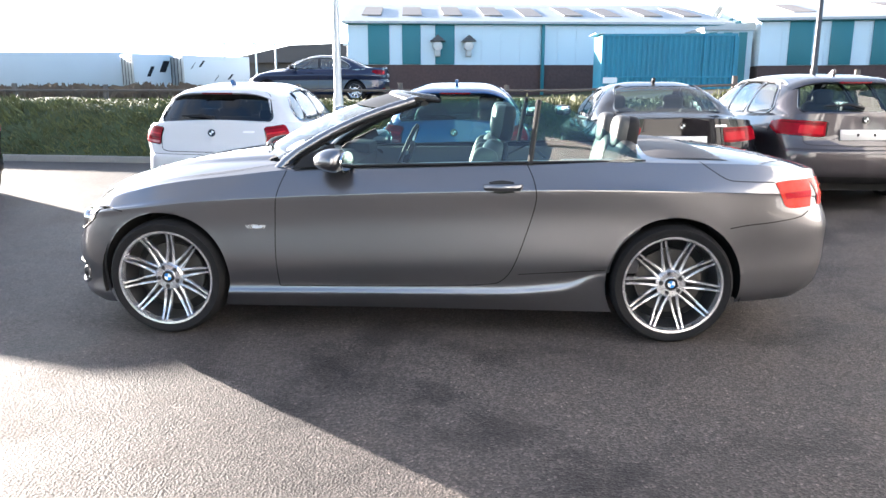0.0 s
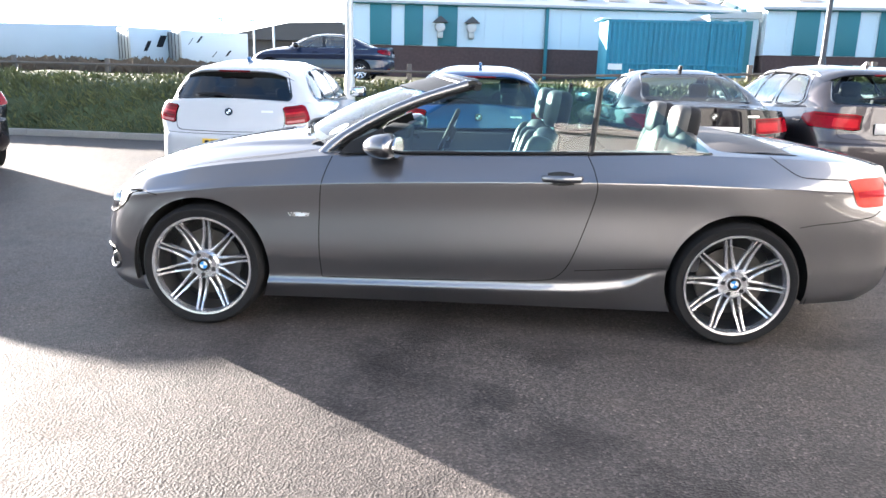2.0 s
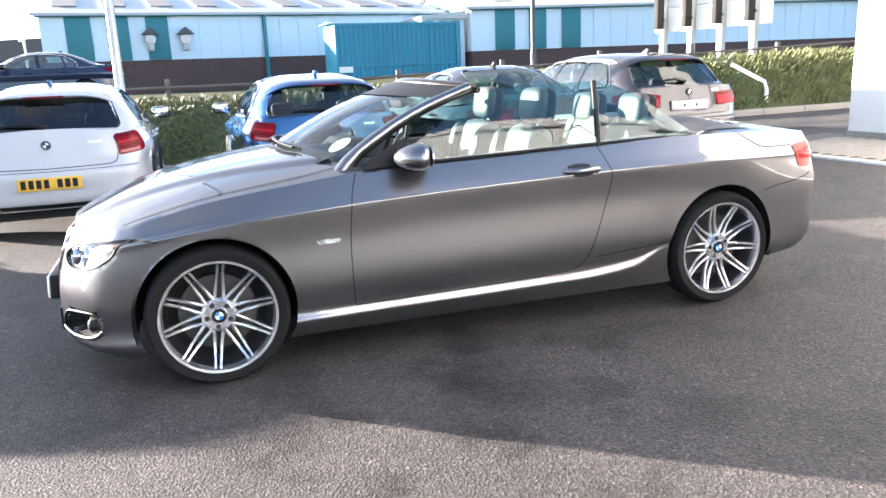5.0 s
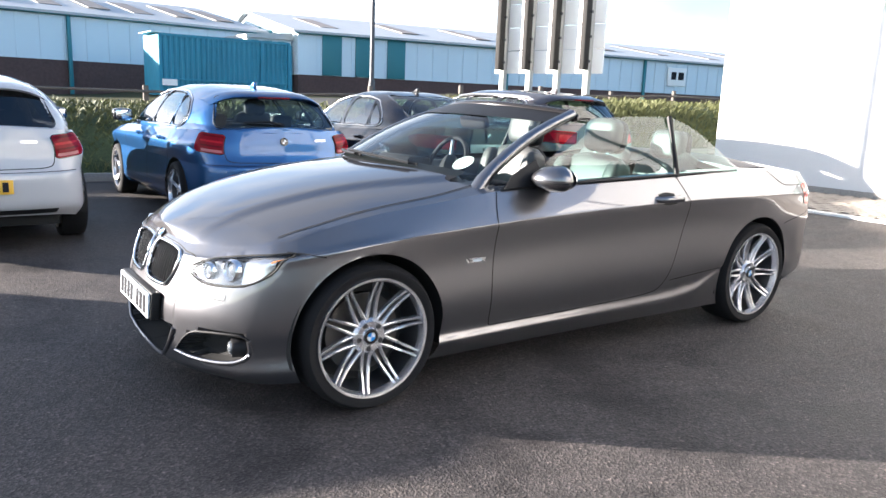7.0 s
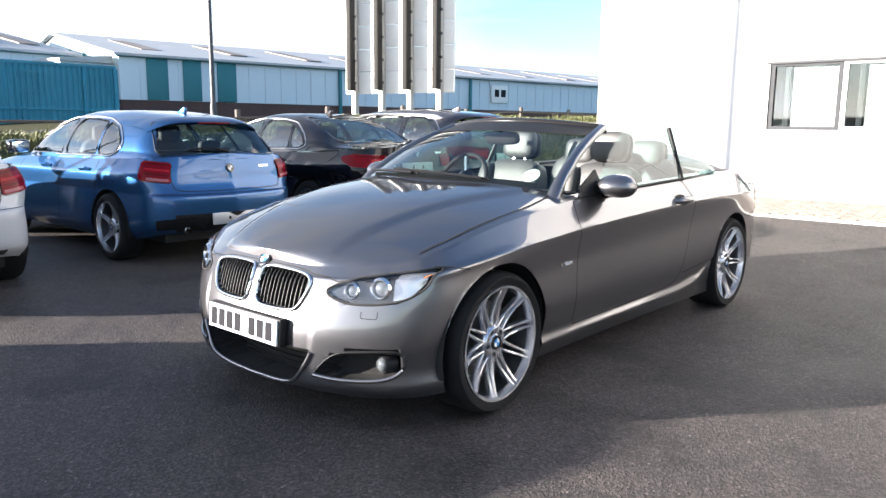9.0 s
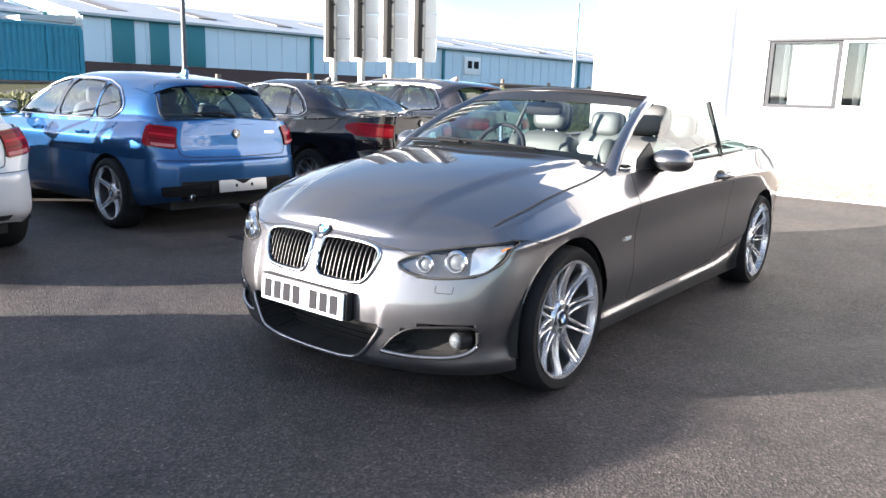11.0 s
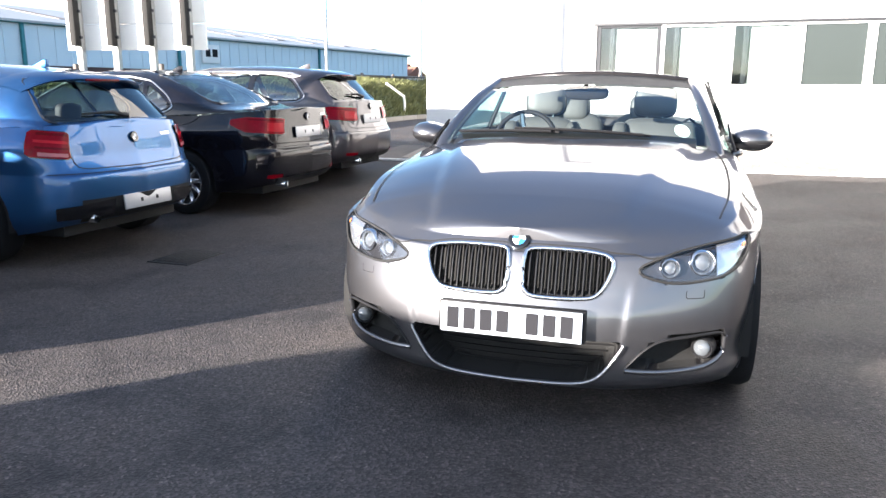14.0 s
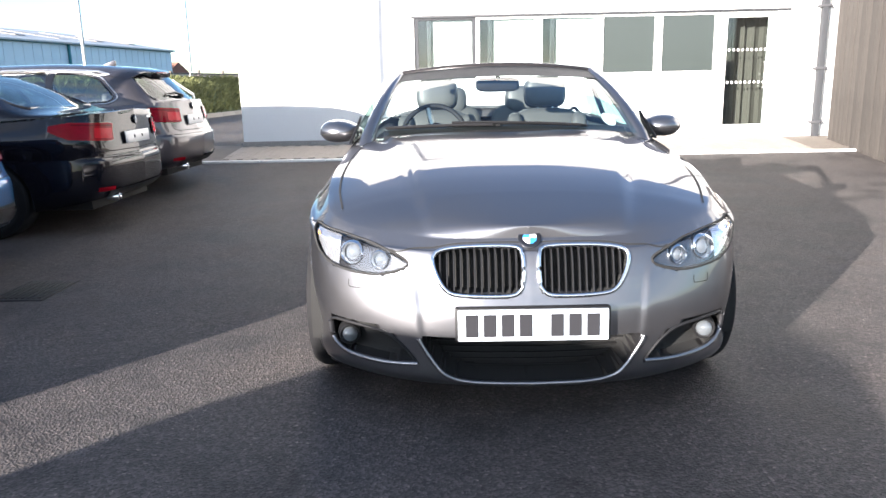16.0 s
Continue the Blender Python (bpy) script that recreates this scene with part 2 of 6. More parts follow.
def paint(name, base, metal=0.55, rough=0.38, gloss=1.5, coat=1.0):
    m = material(name, base, rough, metal=metal, vary=0.04, scale=0.9, fine=0.10, fine_scale=900, coat=coat, rough_vary=0.06, spec=0.08)
    m.node_tree.nodes["Principled BSDF"].inputs["Coat IOR"].default_value = gloss
    m.node_tree.nodes["Principled BSDF"].inputs["Specular Tint"].default_value = (0.35, 0.35, 0.37, 1)
    return m


M["grey_paint"] = paint("warm_grey_metallic", (0.155, 0.154, 0.164), 0.93, 0.33, 1.75)
M["white_paint"] = paint("white_car_paint", (0.42, 0.43, 0.45), 0.0, 0.4)
M["blue_paint"] = paint("blue_car_paint", (0.026, 0.090, 0.225), 0.75, 0.36, 1.5)
M["black_paint"] = paint("black_car_paint", (0.004, 0.004, 0.007), 0.0, 0.5, 1.42, 0.9)
M["dgrey_paint"] = paint("dark_grey_car_paint", (0.060, 0.055, 0.060), 0.6, 0.38, 1.55)
M["navy_paint"] = paint("dark_blue_car_paint", (0.02, 0.028, 0.06), 0.4, 0.33)
M["rubber"] = material("tyre_rubber", (0.009, 0.009, 0.010), 0.8, spec=0.2, vary=0.2, scale=12, bump=0.15)
M["black"] = material("black_plastic", (0.012, 0.012, 0.013), 0.5, vary=0.15, scale=20, spec=0.18)
M["slat"] = material("grille_slat", (0.012, 0.012, 0.013), 0.3, vary=0.1, scale=20, spec=0.3)
M["gloss_black"] = material("gloss_black", (0.006, 0.006, 0.007), 0.12, vary=0.05, coat=0.6)
M["well"] = material("arch_liner", (0.008, 0.008, 0.008), 0.9, vary=0.2)
M["gap"] = material("panel_gap", (0.008, 0.008, 0.008), 0.8, vary=0.0, rough_vary=0)
M["alloy"] = material("silver_alloy", (0.60, 0.60, 0.62), 0.24, metal=0.85, vary=0.04, scale=6)
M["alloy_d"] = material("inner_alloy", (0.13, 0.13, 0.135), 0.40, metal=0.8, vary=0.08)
M["disc"] = material("brake_disc", (0.07, 0.065, 0.06), 0.45, metal=0.8, vary=0.15)
M["chrome"] = material("chrome", (0.82, 0.82, 0.83), 0.08, metal=1.0, vary=0.02)
M["satin"] = material("satin_aluminium", (0.6, 0.6, 0.61), 0.28, metal=0.95, vary=0.03)
M["tail_red"] = material("red_tail_lens", (0.18, 0.002, 0.008), 0.10, vary=0.30, scale=22, spec=0.12)
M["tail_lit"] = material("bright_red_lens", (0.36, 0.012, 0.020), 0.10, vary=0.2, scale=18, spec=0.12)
M["tail_dark"] = material("dark_red_lens", (0.10, 0.002, 0.005), 0.10, vary=0.1, scale=14, spec=0.12)
M["tail_clear"] = material("clear_lens_band", (0.40, 0.14, 0.15), 0.10, vary=0.1, scale=14, spec=0.15)
M["tail_hero"] = material("orange_red_lens", (0.46, 0.030, 0.020), 0.10, vary=0.3, scale=24, spec=0.15)
M["lamp_dark"] = material("lamp_housing", (0.015, 0.015, 0.017), 0.22, vary=0.2, coat=1.0)
M["lamp_clear"] = material("lamp_reflector", (0.50, 0.51, 0.53), 0.18, metal=0.8, vary=0.3, scale=25, coat=1.0)
M["lamp_lens"] = material("projector_lens", (0.10, 0.11, 0.12), 0.06, metal=0.2, vary=0.2, scale=30, coat=1.0)
M["amber"] = material("amber_reflector", (0.6, 0.2, 0.03), 0.2, vary=0.1, coat=0.8)
M["plate_w"] = material("plate_white", (0.50, 0.55, 0.60), 0.6, vary=0.03, spec=0.15)
M["holder"] = material("plate_holder", (0.42, 0.42, 0.43), 0.35, metal=0.3, vary=0.1, scale=6)
M["plate_y"] = material("plate_yellow", (0.62, 0.36, 0.03), 0.5, vary=0.03)
M["leather"] = material("grey_leather", (0.050, 0.050, 0.049), 0.5, vary=0.08, scale=7, bump=0.12, bump_scale=160)
M["leather_d"] = material("grey_cloth_seat", (0.05, 0.05, 0.055), 0.7, vary=0.12, scale=7)
M["trim_d"] = material("dark_cabin_trim", (0.014, 0.014, 0.016), 0.65, vary=0.15, scale=12, spec=0.15)
M["header"] = material("dark_header_panel", (0.020, 0.018, 0.018), 0.25, vary=0.1, scale=6, spec=0.25)
M["hood_cloth"] = material("roof_cover", (0.06, 0.055, 0.055), 0.55, vary=0.12, scale=5)
M["badge_blue"] = material("badge_blue", (0.03, 0.22, 0.55), 0.25, vary=0.02, coat=0.8)
M["badge_white"] = material("badge_white", (0.75, 0.76, 0.78), 0.3, vary=0.02, coat=0.8)
M["paper"] = material("paper_disc", (0.70, 0.78, 0.72), 0.6, vary=0.03)
M["glass"] = glass("car_glass", (0.80, 0.90, 0.87))
M["screen"] = glass("windscreen_glass", (0.70, 0.81, 0.80), 0.01, 1.42)
M["side_glass"] = glass("green_side_glass", (0.44, 0.67, 0.63))
M["lamp_glass"] = glass("lamp_cover", (0.97, 0.98, 1.0))
M["glass_d"] = glass("tinted_car_glass", (0.34, 0.42, 0.42))
M["glass_s"] = glass("pale_tinted_car_glass", (0.56, 0.68, 0.66), 0.01, 2.0)
M["glass_t"] = glass("teal_rear_glass", (0.42, 0.56, 0.56))
M["glass_x"] = glass("privacy_glass", (0.04, 0.045, 0.05))
M["pane"] = glass("building_glass", (0.72, 0.78, 0.77))


# ---- mesh helpers ----
def link_mesh(name, bm, mats, smooth=30.0):
    me = bpy.data.meshes.new(name)
    bm.to_mesh(me)
    bm.free()
    for m in mats if isinstance(mats, (list, tuple)) else [mats]:
        me.materials.append(m)
    if smooth:
        me.polygons.foreach_set("use_smooth", [True] * len(me.polygons))
        me.set_sharp_from_angle(angle=radians(smooth))
    return me


def part(name, bm, mats, parent=None, label="", smooth=30.0, m=None):
    """One mesh object, under a thing or under a part."""
    ob = new(name, link_mesh(name, bm, mats, smooth))
    if parent is not None:
        ob.parent = parent
    if m is not None:
        ob.matrix_basis = m
    return tagged(ob, label)


def thing(name, label, category, m=None, group="", kind=""):
    ob = new(name)
    ob.empty_display_size = 0.2
    if m is not None:
        ob.matrix_basis = m
    return tagged(ob, label, category, group, kind)


def share(ob, name, parent, m):
    """Another object on the same mesh."""
    o = new(name, ob.data)
    o.parent = parent
    o.matrix_basis = m
    return o


def box(x0, x1, y0, y1, z0, z1, bevel=0.0, bm=None, seg=2):
    bm = bm or bmesh.new()
    made = bmesh.ops.create_cube(bm, size=1.0)["verts"]
    for v in made:
        v.co = Vector(((x0 + x1) / 2 + v.co.x * (x1 - x0), (y0 + y1) / 2 + v.co.y * (y1 - y0), (z0 + z1) / 2 + v.co.z * (z1 - z0)))
    if bevel:
        edges = list({e for v in made for e in v.link_edges})
        bmesh.ops.bevel(bm, geom=edges, offset=bevel, segments=seg, affect="EDGES", profile=0.5)
    return bm


def tube(points, radius, sides=8, bm=None, closed=False, flat=1.0):
    """A tube along points; radius is a number or one for each point."""
    bm = bm or bmesh.new()
    pts = [Vector(p) for p in points]
    k = len(pts)
    rings = []
    for i, p in enumerate(pts):
        a, b = (pts[(i - 1) % k], pts[(i + 1) % k]) if closed else (pts[max(i - 1, 0)], pts[min(i + 1, k - 1)])
        t = (b - a).normalized()
        up = Vector((0, 0, 1)) if abs(t.z) < 0.95 else Vector((1, 0, 0))
        s = t.cross(up).normalized()
        w = s.cross(t).normalized()
        r = radius[i] if isinstance(radius, (list, tuple)) else radius
        rings.append([bm.verts.new(p + r * (math.cos(q) * s + flat * math.sin(q) * w)) for q in [2 * math.pi * j / sides for j in range(sides)]])
    for i in range(k if closed else k - 1):
        a, b = rings[i], rings[(i + 1) % k]
        for j in range(sides):
            bm.faces.new((a[j], a[(j + 1) % sides], b[(j + 1) % sides], b[j]))
    if not closed:
        bm.faces.new(rings[0])
        bm.faces.new(rings[-1][::-1])
    bmesh.ops.recalc_face_normals(bm, faces=bm.faces)
    return bm


def lathe(profile, sides=48, bm=None):
    """A profile of (radius, y) turned round the y axis."""
    bm = bm or bmesh.new()
    rings = []
    for r, y in profile:
        if r < 1e-5:
            rings.append([bm.verts.new((0, y, 0))])
        else:
            rings.append([bm.verts.new((r * math.cos(a), y, r * math.sin(a))) for a in [2 * math.pi * j / sides for j in range(sides)]])
    for a, b in zip(rings, rings[1:]):
        for j in range(sides):
            k = (j + 1) % sides
            if len(a) == 1 and len(b) == 1:
                continue
            if len(a) == 1:
                bm.faces.new((a[0], b[j], b[k]))
            elif len(b) == 1:
                bm.faces.new((a[j], a[k], b[0]))
            else:
                bm.faces.new((a[j], a[k], b[k], b[j]))
    bmesh.ops.recalc_face_normals(bm, faces=bm.faces)
    return bm


def prism(poly, axis, a, b, bevel=0.0, bm=None):
    """A polygon of two coordinates drawn out along an axis from a to b."""
    bm = bm or bmesh.new()

    def place(p, q):
        return {"x": (q, p[0], p[1]), "y": (p[0], q, p[1]), "z": (p[0], p[1], q)}[axis]

    lo = [bm.verts.new(place(p, a)) for p in poly]
    hi = [bm.verts.new(place(p, b)) for p in poly]
    faces = [bm.faces.new(lo), bm.faces.new(hi[::-1])]
    for i in range(len(poly)):
        j = (i + 1) % len(poly)
        faces.append(bm.faces.new((lo[i], hi[i], hi[j], lo[j])))
    bmesh.ops.recalc_face_normals(bm, faces=faces)
    if bevel:
        bmesh.ops.bevel(bm, geom=list({e for f in faces for e in f.edges}), offset=bevel, segments=2, affect="EDGES", profile=0.5)
    return bm


def sheet(grid, bm=None, skip=None, thick=0.0):
    """Faces between rows of points; skip(i, j) leaves one out."""
    bm = bm or bmesh.new()
    vs = [[bm.verts.new(p) for p in row] for row in grid]
    for i in range(len(vs) - 1):
        for j in range(len(vs[i]) - 1):
            if not (skip and skip(i, j)):
                bm.faces.new((vs[i][j], vs[i][j + 1], vs[i + 1][j + 1], vs[i + 1][j]))
    if thick:
        bmesh.ops.recalc_face_normals(bm, faces=bm.faces)
        bmesh.ops.solidify(bm, geom=list(bm.faces), thickness=thick)
    return bm


def catmull(pts, n):
    """n + 1 points along a smooth line through pts, evenly spaced."""
    p = np.array(pts, float)
    p = np.vstack([2 * p[0] - p[1], p, 2 * p[-1] - p[-2]])
    out = []
    for i in range(1, len(p) - 2):
        t = np.linspace(0, 1, 24, endpoint=False)[:, None]
        a, b, c, d = p[i - 1], p[i], p[i + 1], p[i + 2]
        out.append(0.5 * ((2 * b) + (c - a) * t + (2 * a - 5 * b + 4 * c - d) * t**2 + (3 * b - a - 3 * c + d) * t**3))
    out = np.vstack([*out, p[-2:-1]])
    s = np.r_[0, np.cumsum(np.linalg.norm(np.diff(out, axis=0), axis=1))]
    q = np.linspace(0, s[-1], n + 1)
    return np.stack([np.interp(q, s, out[:, k]) for k in range(out.shape[1])], 1)


def ease(keys):
    """A smooth function through (x, value) keys, flat outside them."""
    if not isinstance(keys, (list, tuple)):
        return lambda x: keys + 0 * x
    xs, ys = np.array([k[0] for k in keys], float), np.array([k[1] for k in keys], float)
    d = np.diff(ys) / np.diff(xs)
    m = np.zeros(len(xs))
    for i in range(1, len(xs) - 1):
        m[i] = 0 if d[i - 1] * d[i] <= 0 else 2 * d[i - 1] * d[i] / (d[i - 1] + d[i])
    if len(d):
        m[0], m[-1] = d[0], d[-1]

    def f(x):
        x = np.clip(x, xs[0], xs[-1])
        i = np.clip(np.searchsorted(xs, x) - 1, 0, len(xs) - 2)
        h = xs[i + 1] - xs[i]
        t = (x - xs[i]) / h
        return ys[i] * (1 + 2 * t) * (1 - t) ** 2 + m[i] * h * t * (1 - t) ** 2 + ys[i + 1] * t * t * (3 - 2 * t) + m[i + 1] * h * t * t * (t - 1)

    return f


class Shell:
    """Half of a hull: levels (z keys, front, side, rear inset) round a plan outline from the front middle to the rear middle, on the -y side."""

    def __init__(self, outline, levels, nu=120):
        self.o = catmull(outline, nu)
        self.o[0, 1] = self.o[-1, 1] = 0
        t = np.gradient(self.o, axis=0)
        t /= np.linalg.norm(t, axis=1)[:, None]
        self.front, self.rear = np.clip(t[:, 1], 0, 1) ** 0.8, np.clip(-t[:, 1], 0, 1) ** 0.8
        self.wide = self.o[:, 1].max()
        rows = []
        for z, f, s, r in levels:
            x = self.o[:, 0] + f * self.front - r * self.rear
            y = self.o[:, 1] * (1 - ease(s)(self.o[:, 0]) / self.wide)
            rows.append(np.stack([x, y, ease(z)(self.o[:, 0])], 1))
        self.rows = np.array(rows)
        self.cells = self.rows.tolist()

    def at(self, i, v):
        """The point of outline station i (may be a fraction) at level v."""
        i0 = int(min(max(math.floor(i), 0), len(self.o) - 2))
        a = i - i0
        k = len(self.cells)
        j = int(min(max(math.floor(v), 0), k - 2))
        t = v - j
        q = []
        js = (max(j - 1, 0), j, j + 1, min(j + 2, k - 1))
        for c in range(3):
            p, r, s, u = [self.cells[m][i0][c] * (1 - a) + self.cells[m][i0 + 1][c] * a for m in js]
            q.append(0.5 * (2 * r + (s - p) * t + (2 * p - 5 * r + 4 * s - u) * t * t + (3 * r - p - 3 * s + u) * t * t * t))
        return Vector((q[0], -q[1], q[2]))

    def station(self, x):
        """The station on the flank whose outline is at x."""
        return float(np.interp(x, self.o[:, 0], np.arange(len(self.o))))

    def grid(self, us, vs):
        return [[self.at(u, v) for v in vs] for u in us]


def mirrored(bm):
    """Adds the other half and joins the two along y = 0."""
    d = bmesh.ops.duplicate(bm, geom=list(bm.verts) + list(bm.edges) + list(bm.faces))["geom"]
    for g in d:
        if isinstance(g, bmesh.types.BMVert):
            g.co.y = -g.co.y
    bmesh.ops.reverse_faces(bm, faces=[g for g in d if isinstance(g, bmesh.types.BMFace)])
    bmesh.ops.remove_doubles(bm, verts=bm.verts, dist=0.0004)
    bmesh.ops.dissolve_degenerate(bm, edges=bm.edges, dist=0.0002)
    bmesh.ops.recalc_face_normals(bm, faces=bm.faces)
    return bm


def cut_arches(bm, centres, radius, z, inner=0.45):
    """Opens round wheel arches in the flanks."""
    def away(v):
        return min(math.hypot(v.co.x - c, v.co.z - z) for c in centres) if abs(v.co.y) > inner else 9
    inside = {v: away(v) < radius for v in bm.verts}
    gone = [f for f in bm.faces if all(inside[v] for v in f.verts)]
    bmesh.ops.delete(bm, geom=gone, context="FACES")
    for v in list(bm.verts):
        if not v.link_faces:
            bm.verts.remove(v)
        elif inside[v]:
            c = min(centres, key=lambda q: math.hypot(v.co.x - q, v.co.z - z))
            d = Vector((v.co.x - c, 0, v.co.z - z))
            s = radius / max(d.length, 1e-4)
            v.co.x, v.co.z = c + d.x * s, z + d.z * s
    return bm


def roundel(radius, depth=0.012):
    """A quartered round badge, its face towards -y: ring, two blue and two white quarters."""
    bm = bmesh.new()
    ring = [(radius, 0), (radius, -depth * 0.7), (radius * 0.93, -depth), (radius * 0.62, -depth * 0.95), (radius * 0.58, -depth * 0.7)]
    lathe(ring, 28, bm)
    for f in bm.faces:
        f.material_index = 0
    mid = bm.verts.new((0, -depth * 0.75, 0))
    rim = [bm.verts.new((radius * 0.6 * math.cos(a), -depth * 0.75, radius * 0.6 * math.sin(a))) for a in [2 * math.pi * j / 28 for j in range(28)]]
    for j in range(28):
        f = bm.faces.new((mid, rim[(j + 1) % 28], rim[j]))
        f.material_index = 1 + (j // 7) % 2
    return bm


BADGE = [M["gloss_black"], M["badge_white"], M["badge_blue"]]


# ---- the ground ----
gz = ease([(-5, 0), (2.0, 0), (4.3, 0.07), (5.7, 0.205), (7.04, 0.305), (15, 0.42)])
gz_keys = [-1500, -60, 0, 1, 2, 2.6, 3.2, 3.8, 4.3, 4.8, 5.3, 5.7, 6.2, 6.7, 7.04, 8, 10, 12, 15, 60, 1500]


def kerb_y(x):
    """The line of the kerb."""
    return 8.05 - 0.09 * min(max(x, -60), 60)


def strip(name, ys, zs, xs, mat, label, category, kind="structure", rough=0.0, follow=True, lift=0.0):
    """A ground sheet: a profile of y and z drawn out along x; follow: y counts from the kerb."""
    rows = []
    for x in xs:
        k = kerb_y(x) if follow else 0
        rows.append([Vector((x, y + (k if y > -900 else 0), z + float(gz(x)) + lift + (rough * noise.fractal(Vector((x, y + k, 0)) * 0.9, 1.0, 2.0, 3) if 0 < i < len(ys) - 1 else 0))) for i, (y, z) in enumerate(zip(ys, zs))])
    bm = sheet(rows)
    bmesh.ops.recalc_face_normals(bm, faces=bm.faces)
    if sum(f.normal.z for f in bm.faces) < 0:
        bmesh.ops.reverse_faces(bm, faces=bm.faces)
    ob = new(name, link_mesh(name, bm, mat, 60))
    return tagged(ob, label, category, kind=kind)


strip("ground", [-1200, -16, -8, 0.06], [0, 0, 0, 0], gz_keys, M["asphalt"], "dark damp asphalt of the parking lot", "asphalt ground")
bank_y = list(np.linspace(0.13, 3.2, 26))
bank_z = [0.10 + 1.0 * (1 - math.exp(-((y - 0.13) / 0.95) ** 1.3)) for y in bank_y]
strip("grass_bank", bank_y, bank_z, np.linspace(-45, 60, 420), M["grass"], "rough grassy bank behind the kerb", "grass bank", rough=0.10)
strip("verge", [3.2, 5.2], [1.05, 0.95], gz_keys, M["field"], "low verge beside the road", "verge")
strip("road", [5.2, 13.0], [0.95, 0.95], gz_keys, M["road"], "grey asphalt road behind the fence", "road")
strip("far_ground", [13.0, 3000], [0.95, 0.95], gz_keys, M["field"], "flat dull green land reaching the horizon", "ground")

# kerb stones along the bank
kerb = thing("kerb", "pale concrete kerb along the foot of the bank", "kerb", kind="structure")
stone = None
for i in range(70):
    x = -22 + i * 0.912
    km = pose(x, kerb_y(x) + random.uniform(-0.004, 0.004), float(gz(x)) + random.uniform(-0.004, 0.003), 0, -math.degrees(math.atan((float(gz(x + 0.9)) - float(gz(x))) / 0.9)), -5.14)
    if stone is None:
        stone = part("kerb_stone", box(0, 0.908, 0, 0.125, -0.1, 0.115, 0.012), M["concrete"], kerb, m=km)
    else:
        share(stone, "kerb_stone", kerb, km)

# grass on the bank
rng = np.random.RandomState(4)
bv, bf = [], []
zf = ease(list(zip(bank_y, bank_z)))
for i in range(30000):
    x, y = rng.uniform(-17, 24), 0.16 + rng.beta(1.0, 1.3) * 2.6
    z = float(zf(y)) + float(gz(x)) + 0.02
    y += kerb_y(x)
    h = rng.uniform(0.04, 0.14) * (1.25 if noise.noise(Vector((x, y, 3)) * 0.8) > 0 else 0.7)
    a, w = rng.uniform(0, 6.28), rng.uniform(0.006, 0.016)
    dx, dy = math.cos(a) * w, math.sin(a) * w
    lx, ly = rng.normal(0, 0.07), rng.normal(-0.05, 0.06)
    k = len(bv)
    bv += [(x - dx, y - dy, z - 0.05), (x + dx, y + dy, z - 0.05), (x + dx * 0.7 + lx * 0.5, y + dy * 0.7 + ly * 0.5, z + h * 0.6), (x + lx, y + ly, z + h)]
    bf += [(k, k + 1, k + 2), (k, k + 2, k + 3)]
gm = bpy.data.meshes.new("grass")
gm.from_pydata(bv, [], bf)
gm.materials.append(M["blade"])
tagged(new("grass", gm), "long rough grass tufts covering the bank", "grass", kind="stuff")

# drain cover and the strip by the wall
drain = thing("drain_cover", "dark square iron drain cover set in the asphalt", "drain cover", pose(-0.10, 2.92, 0.004) @ Matrix.Diagonal((0.78, 0.78, 1, 1)))
part("frame", box(-0.30, 0.30, -0.22, 0.22, -0.03, 0.004, 0.003), M["drain"], drain)
for i in range(9):
    part("grate_bar", box(-0.26, 0.26, -0.19 + i * 0.044, -0.165 + i * 0.044, 0.0, 0.010, 0.002), M["drain"], drain)

WALL_X = 7.04
FOOT = 0.30
strip("pavement", [-30, 4.0], [0, 0], [5.72, 6.2, 6.7, 7.2], M["joint"], "pale block paving along the white building", "pavement", follow=False, lift=0.006)
edge = thing("pavement_edging", "thin pale concrete edging at the asphalt", "edging", kind="structure")
e0 = part("edging_stone", box(-0.05, 0.05, 0, 0.9, -0.1, 0.022, 0.006), M["line"], edge, m=pose(5.68, -8, 0.205))
for i in range(1, 14):
    share(e0, "edging_stone", edge, pose(5.68, -8 + i * 0.91, 0.205))

# ---- the white building ----
WIN_Z0, WIN_Z1 = 1.27, 2.19


def wall_piece(bm, y0, y1, z0, z1):
    box(WALL_X, WALL_X + 0.3, y0, y1, z0, z1, 0, bm)


bm = bmesh.new()
wall_piece(bm, 0.80, 3.50, 0, 7.0)
wall_piece(bm, -3.80, 0.80, 0.0, WIN_Z0)
wall_piece(bm, -4.66, 0.80, WIN_Z1, 7.0)
wall_piece(bm, -7.2, -4.66, 0, 7.0)
bmesh.ops.remove_doubles(bm, verts=bm.verts, dist=0.0001)
wall_w = tagged(new("wall_east", link_mesh("wall_east", bm, M["render"], 30)), "smooth white rendered wall of the showroom building", "wall", kind="structure")
tagged(new("wall_side", link_mesh("wall_side", box(WALL_X + 0.3, 20, 3.20, 3.50, 0, 7.0), M["render"], 30)), "white rendered end wall of the showroom building", "wall", kind="structure")
tagged(new("wall_inner", link_mesh("wall_inner", box(9.8, 10.0, -7.2, 3.19, 0, 4.0), M["render"], 30)), "plain inner wall behind the windows", "wall", kind="structure")
tagged(new("roof_slab", link_mesh("roof_slab", box(WALL_X + 0.3, 20, -7.2, 3.2, 6.8, 7.0), M["render"], 30)), "flat roof of the showroom building", "roof", kind="structure")
tagged(new("floor", link_mesh("floor", box(WALL_X + 0.3, 9.8, -7.2, 3.2, 0.1, 0.34), M["concrete"], 30)), "plain concrete floor inside the building", "floor", kind="structure")
